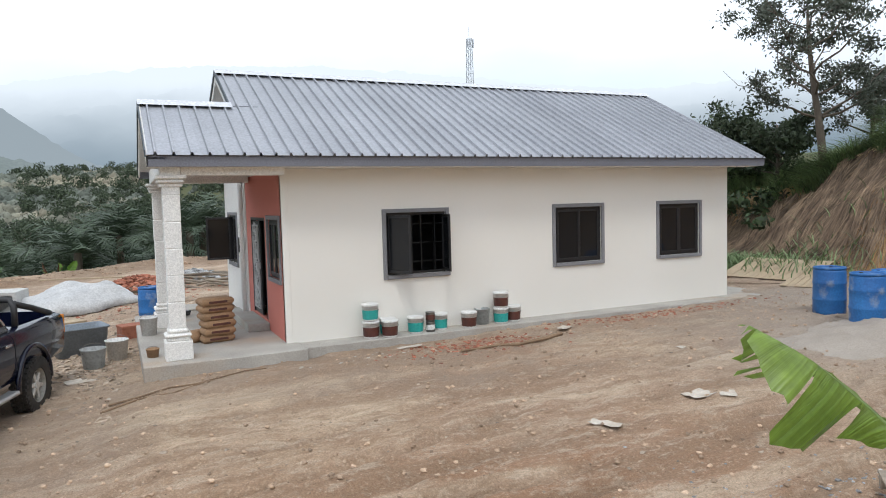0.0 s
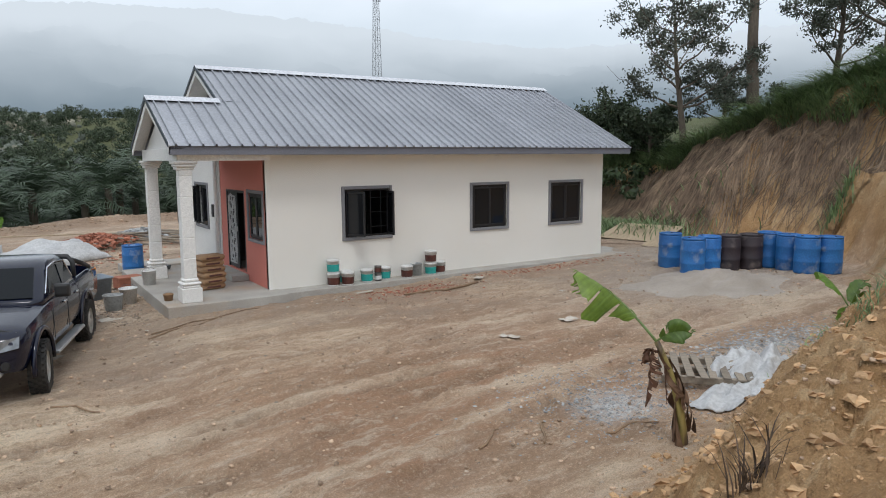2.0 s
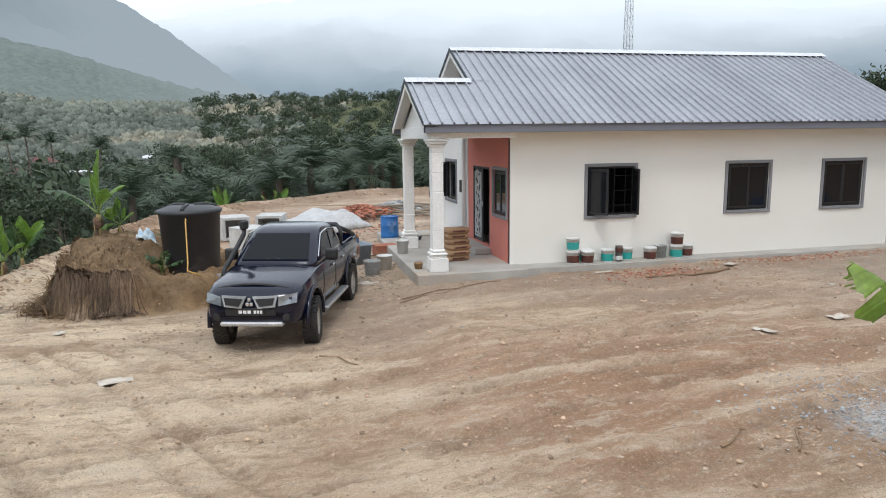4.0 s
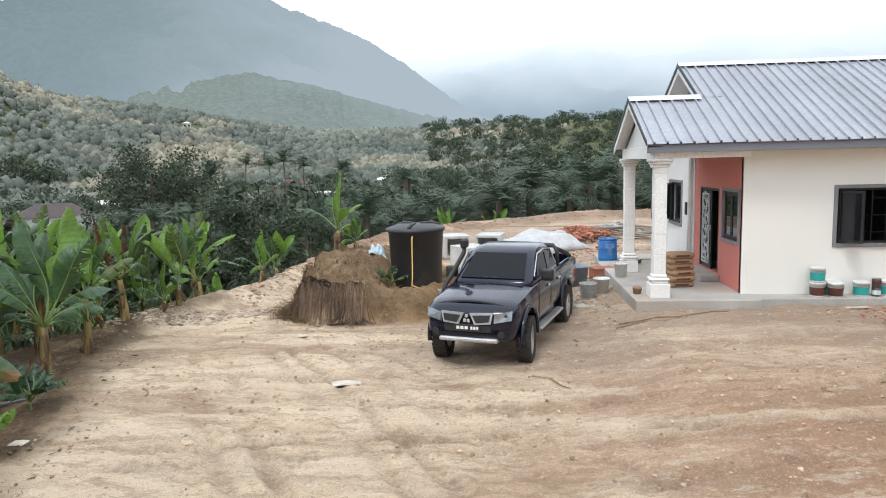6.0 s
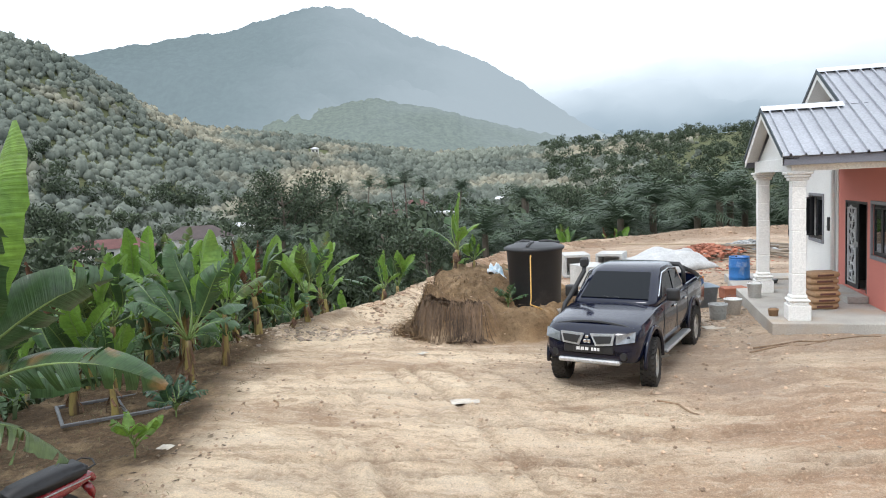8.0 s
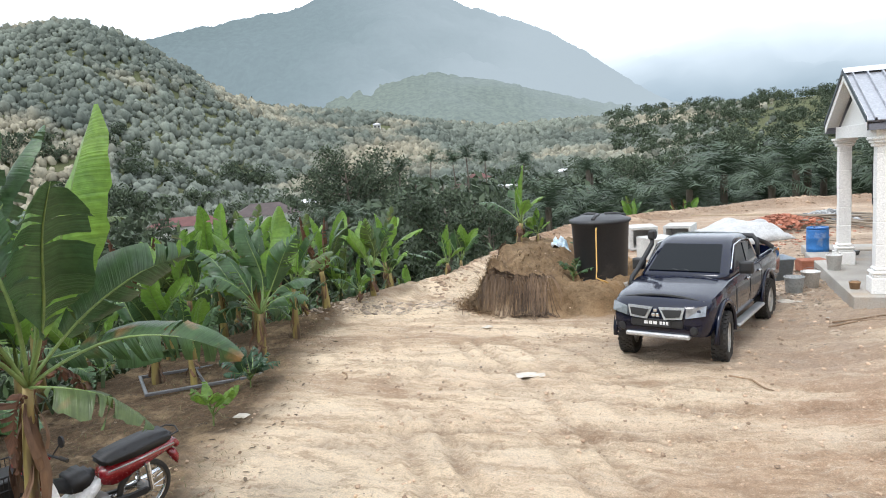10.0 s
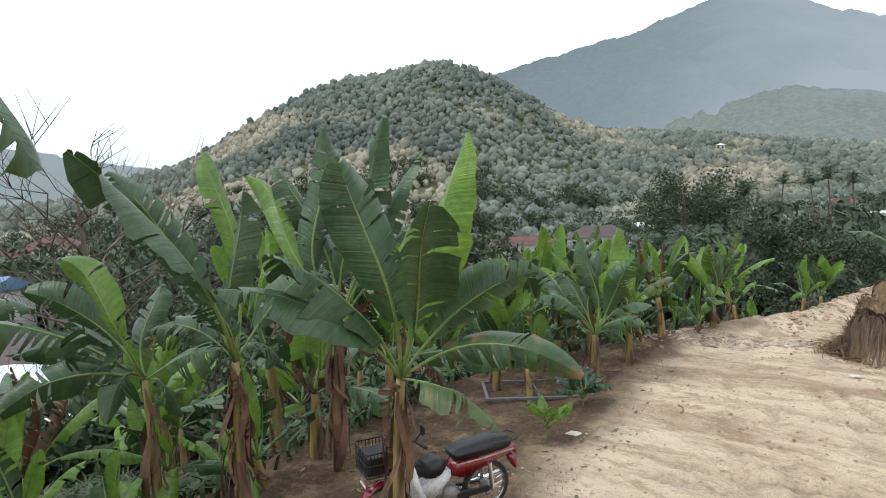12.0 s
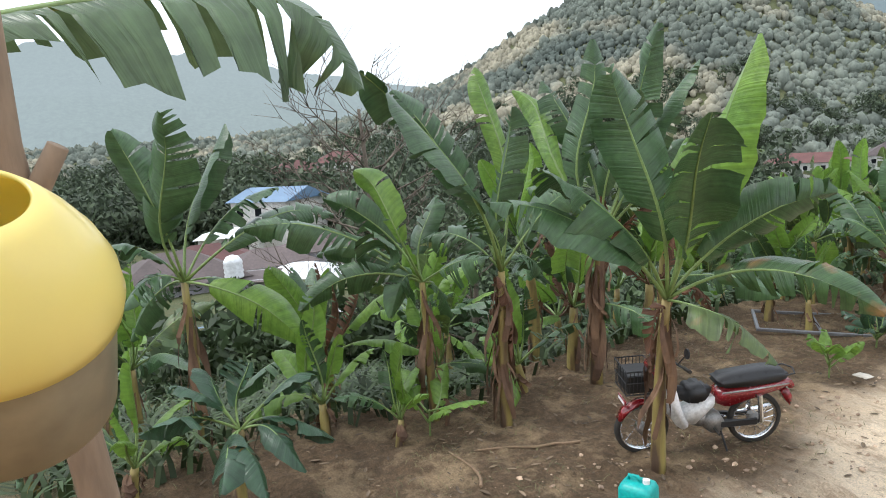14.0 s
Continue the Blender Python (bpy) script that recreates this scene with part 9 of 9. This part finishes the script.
# ---------------------------------------------------------------- village and mast in the valley
M["v_wall"] = mat("pale_house_wall", (0.62, 0.60, 0.56), (0.50, 0.48, 0.45), 0.4, 4, 0.9, bump=0, obj=0.12, world_space=True)
M["v_grey"] = mat("grey_house_wall", (0.34, 0.32, 0.34), (0.28, 0.26, 0.28), 0.4, 4, 0.9, bump=0, obj=0.12, world_space=True)
M["v_pink"] = mat("pink_house_wall", (0.60, 0.38, 0.36), None, 0.4, 4, 0.9, bump=0, world_space=True)
M["v_red"] = mat("red_house_roof", (0.12, 0.05, 0.045), (0.09, 0.038, 0.034), 0.5, 4, 0.85, bump=0, obj=0.2, world_space=True)
M["v_blue"] = mat("blue_metal_roof", (0.12, 0.20, 0.30), (0.09, 0.16, 0.25), 0.5, 4, 0.5, bump=0, world_space=True)
M["v_brown"] = mat("brown_tile_roof", (0.105, 0.08, 0.077), (0.08, 0.062, 0.058), 0.5, 4, 0.85, bump=0, obj=0.2, world_space=True)
M["v_white"] = mat("white_metal_roof", (0.68, 0.69, 0.70), None, 0.5, 4, 0.6, bump=0, world_space=True)


def village_house(az, d, z, w, dep, h, roof_h, wall, rf, label, turn=0, wins=4, hip=True):
    x, y = polar(az, d)
    v = thing("village_house", label, "house", pose(x, y, z, 0, 0, az + turn), "village houses")
    part("wall", box((-w / 2, -dep / 2, -3), (w / 2, dep / 2, h), 0.03), M[wall], v)
    bm = bmesh.new()
    o = 0.5
    e = [bm.verts.new(p) for p in ((-w / 2 - o, -dep / 2 - o, h - 0.1), (w / 2 + o, -dep / 2 - o, h - 0.1), (w / 2 + o, dep / 2 + o, h - 0.1), (-w / 2 - o, dep / 2 + o, h - 0.1))]
    k = (w / 2 - dep / 2 * 0.9) if hip else w / 2 + o
    r = [bm.verts.new((-k, 0, h + roof_h)), bm.verts.new((k, 0, h + roof_h))]
    bm.faces.new((e[0], e[1], r[1], r[0]))
    bm.faces.new((e[2], e[3], r[0], r[1]))
    bm.faces.new((e[1], e[2], r[1]))
    bm.faces.new((e[3], e[0], r[0]))
    bm.faces.new(e[::-1])
    part("roof", bm, M[rf], v)
    for i in range(wins):
        cx = -w / 2 + (i + 0.5) * w / wins
        wn_ = part("window", box((cx - 0.5, -dep / 2 - 0.06, h - 2.0), (cx + 0.5, -dep / 2 + 0.02, h - 0.9)), M["dark_glass"], v)
        part("sill", box((cx - 0.6, -dep / 2 - 0.14, h - 2.1), (cx + 0.6, -dep / 2 + 0.02, h - 2.005)), M["v_wall"], wn_)
    return v


vt = village_house(85.2, 60, -10.4, 4.6, 5, 2.9, 0.3, "v_grey", "v_brown", "small grey house with a white water tank on its roof", -10, 2)
tk = thing("roof_tank", "ribbed white water tank on the grey house roof", "water tank", pose(*polar(86.1, 58.5), -7.3))
part("shell", lathe([(0.75, 0), (0.8, 0.1)] + [(0.8 - 0.06 * (k % 2), 0.2 + 0.18 * k) for k in range(8)] + [(0.5, 1.8), (0, 1.95)], 20), M["v_white"], tk, smooth=True)
village_house(90.5, 62, -9.6, 10, 8, 2.4, 2.2, "v_grey", "v_brown", "house with a brown tiled roof below the slope", 8, 3)
village_house(81.9, 96, -10.0, 9, 9, 6.4, 1.5, "v_wall", "v_blue", "two-storey unpainted house with a blue metal roof", -38, 3, False)
village_house(83.3, 72, -11.3, 8, 6, 3.0, 1.4, "v_wall", "v_brown", "pale house with a brown roof in the crowded village", 12, 3)
village_house(80.6, 66, -11.6, 7, 6, 2.8, 1.0, "v_wall", "v_white", "white house with a pale metal roof in the crowded village", -14, 3)
village_house(88.0, 76, -11.0, 9, 7, 3.0, 1.6, "v_grey", "v_red", "grey house with a dull red roof in the crowded village", 6, 3)
village_house(78.9, 76, -11.0, 8, 6, 3.2, 1.2, "v_grey", "v_brown", "grey house with a brown roof behind the banana plants", 20, 3)
village_house(85.9, 88, -10.6, 7, 6, 3.6, 0.8, "v_wall", "v_white", "white house beside the blue-roofed one", -8, 2)
village_house(78.2, 44, -10.6, 7, 4, 2.4, 0.7, "v_wall", "v_white", "white house with a pale metal roof among banana plants", 6, 3)
village_house(83.6, 50, -10.6, 4, 4, 3.0, 0.4, "v_wall", "v_white", "small white house with a flat pale roof", -15, 2)
village_house(87.4, 36, -8.4, 4.5, 4, 1.2, 0.6, "v_grey", "v_blue", "low shed with a blue corrugated roof", -20, 1, False)
village_house(92.5, 40, -8.6, 4, 4, 1.4, 0.5, "v_grey", "v_blue", "low shed with a faded blue roof", 10, 1, False)
village_house(80.4, 165, -6.5, 11, 9, 4.4, 2.2, "v_pink", "v_red", "pink village house with a red roof", 12, 3)
village_house(76.6, 170, -6.0, 12, 9, 5.0, 2.4, "v_wall", "v_red", "two-storey village house with a red roof", -12, 4)
village_house(77.4, 120, -9.0, 9, 8, 3.2, 1.8, "v_wall", "v_red", "low village house with a red roof", 5, 3)
village_house(40.4, 200, -12.5, 20, 9, 3.2, 2.2, "v_wall", "v_red", "long village house with a dark red roof", -6, 5)
village_house(34.3, 205, -12.0, 18, 11, 3.6, 3.2, "v_wall", "v_brown", "village house with a brown hipped roof and white walls", 4, 5)
village_house(36.8, 235, -12.0, 6, 5, 3.0, 1.0, "v_wall", "v_brown", "small house between the larger roofs", 4, 2)
village_house(14.7, 240, -10.5, 11, 7, 4.2, 0.4, "v_wall", "v_white", "flat-roofed white village building with dark windows", 4, 3)
village_house(16.8, 290, -9.0, 12, 8, 4.4, 2.0, "v_wall", "v_red", "village house with a faded red roof among palms", 4, 3)
village_house(18.2, 260, -10.0, 9, 7, 3.0, 1.6, "v_pink", "v_red", "low red-roofed house among palms", 10, 2)
village_house(24.8, 430, float(ground_z(*polar(24.8, 430), False)) + 1.0, 4.6, 4, 2.2, 0.9, "v_wall", "v_white", "white house high on the wooded hillside", 0, 2)
village_house(31.2, 240, -10.5, 9, 6, 3.0, 1.2, "v_wall", "v_white", "pale-roofed house at the foot of the hill", 10, 2)
village_house(9.6, 300, -7.0, 9, 6, 3.0, 1.0, "v_wall", "v_white", "white-roofed house behind the plantation", 0, 2)
n = 60
road_v, road_f = [], []
for k in range(n + 1):
    a, d = 33 - 14 * k / n, 168 - 26 * k / n + 6 * math.sin(k / 9)
    for dd in (-1.9, 1.9):
        x, y = polar(a, d + dd)
        road_v.append((x, y, float(ground_z(x, y, False)) + 0.5))
for k in range(n):
    road_f.append((2 * k, 2 * k + 1, 2 * k + 3, 2 * k + 2))
rd = mesh_np("road", road_v, road_f, mat("pale_dusty_road", (0.36, 0.35, 0.33), None, 0.1, 1, 0.9, bump=0, world_space=True))
tagged(rd, "pale narrow road crossing the valley", "road", kind="structure")

mast = thing("radio_mast", "tall grey steel lattice radio mast behind the house", "mast", pose(*polar(-28.1, 250), 2.0))
M["mast"] = mat("galvanised_lattice_steel", (0.48, 0.49, 0.52), None, 0.5, 4, 0.5, 0.4, bump=0)
H_, wb_, wt_ = 58.0, 1.7, 0.7
cor = lambda z, k: Vector((((wb_ + (wt_ - wb_) * z / H_) * (1, -1, -1, 1)[k]), ((wb_ + (wt_ - wb_) * z / H_) * (1, 1, -1, -1)[k]), z))
for k in range(4):
    part("leg", tube([cor(0, k), cor(H_, k)], 0.10, 4), M["mast"], mast)
zs = np.linspace(0, H_, 20)
for a, b in zip(zs, zs[1:]):
    bm = bmesh.new()
    for k in range(4):
        add_tube(bm, [cor(a, k), cor(b, (k + 1) % 4)], 0.045, 3)
        add_tube(bm, [cor(b, k), cor(a, (k + 1) % 4)], 0.045, 3)
        add_tube(bm, [cor(b, k), cor(b, (k + 1) % 4)], 0.045, 3)
    part("bracing", bm, M["mast"], mast)
for k in range(3):
    part("antenna", box((-1.6 + 1.2 * k, -1.2, H_ - 3.2), (-1.2 + 1.2 * k, -0.9, H_ - 0.4)), M["mast"], mast)
part("lightning_rod", tube([(0, 0, H_), (0, 0, H_ + 4)], 0.08, 4), M["mast"], mast)
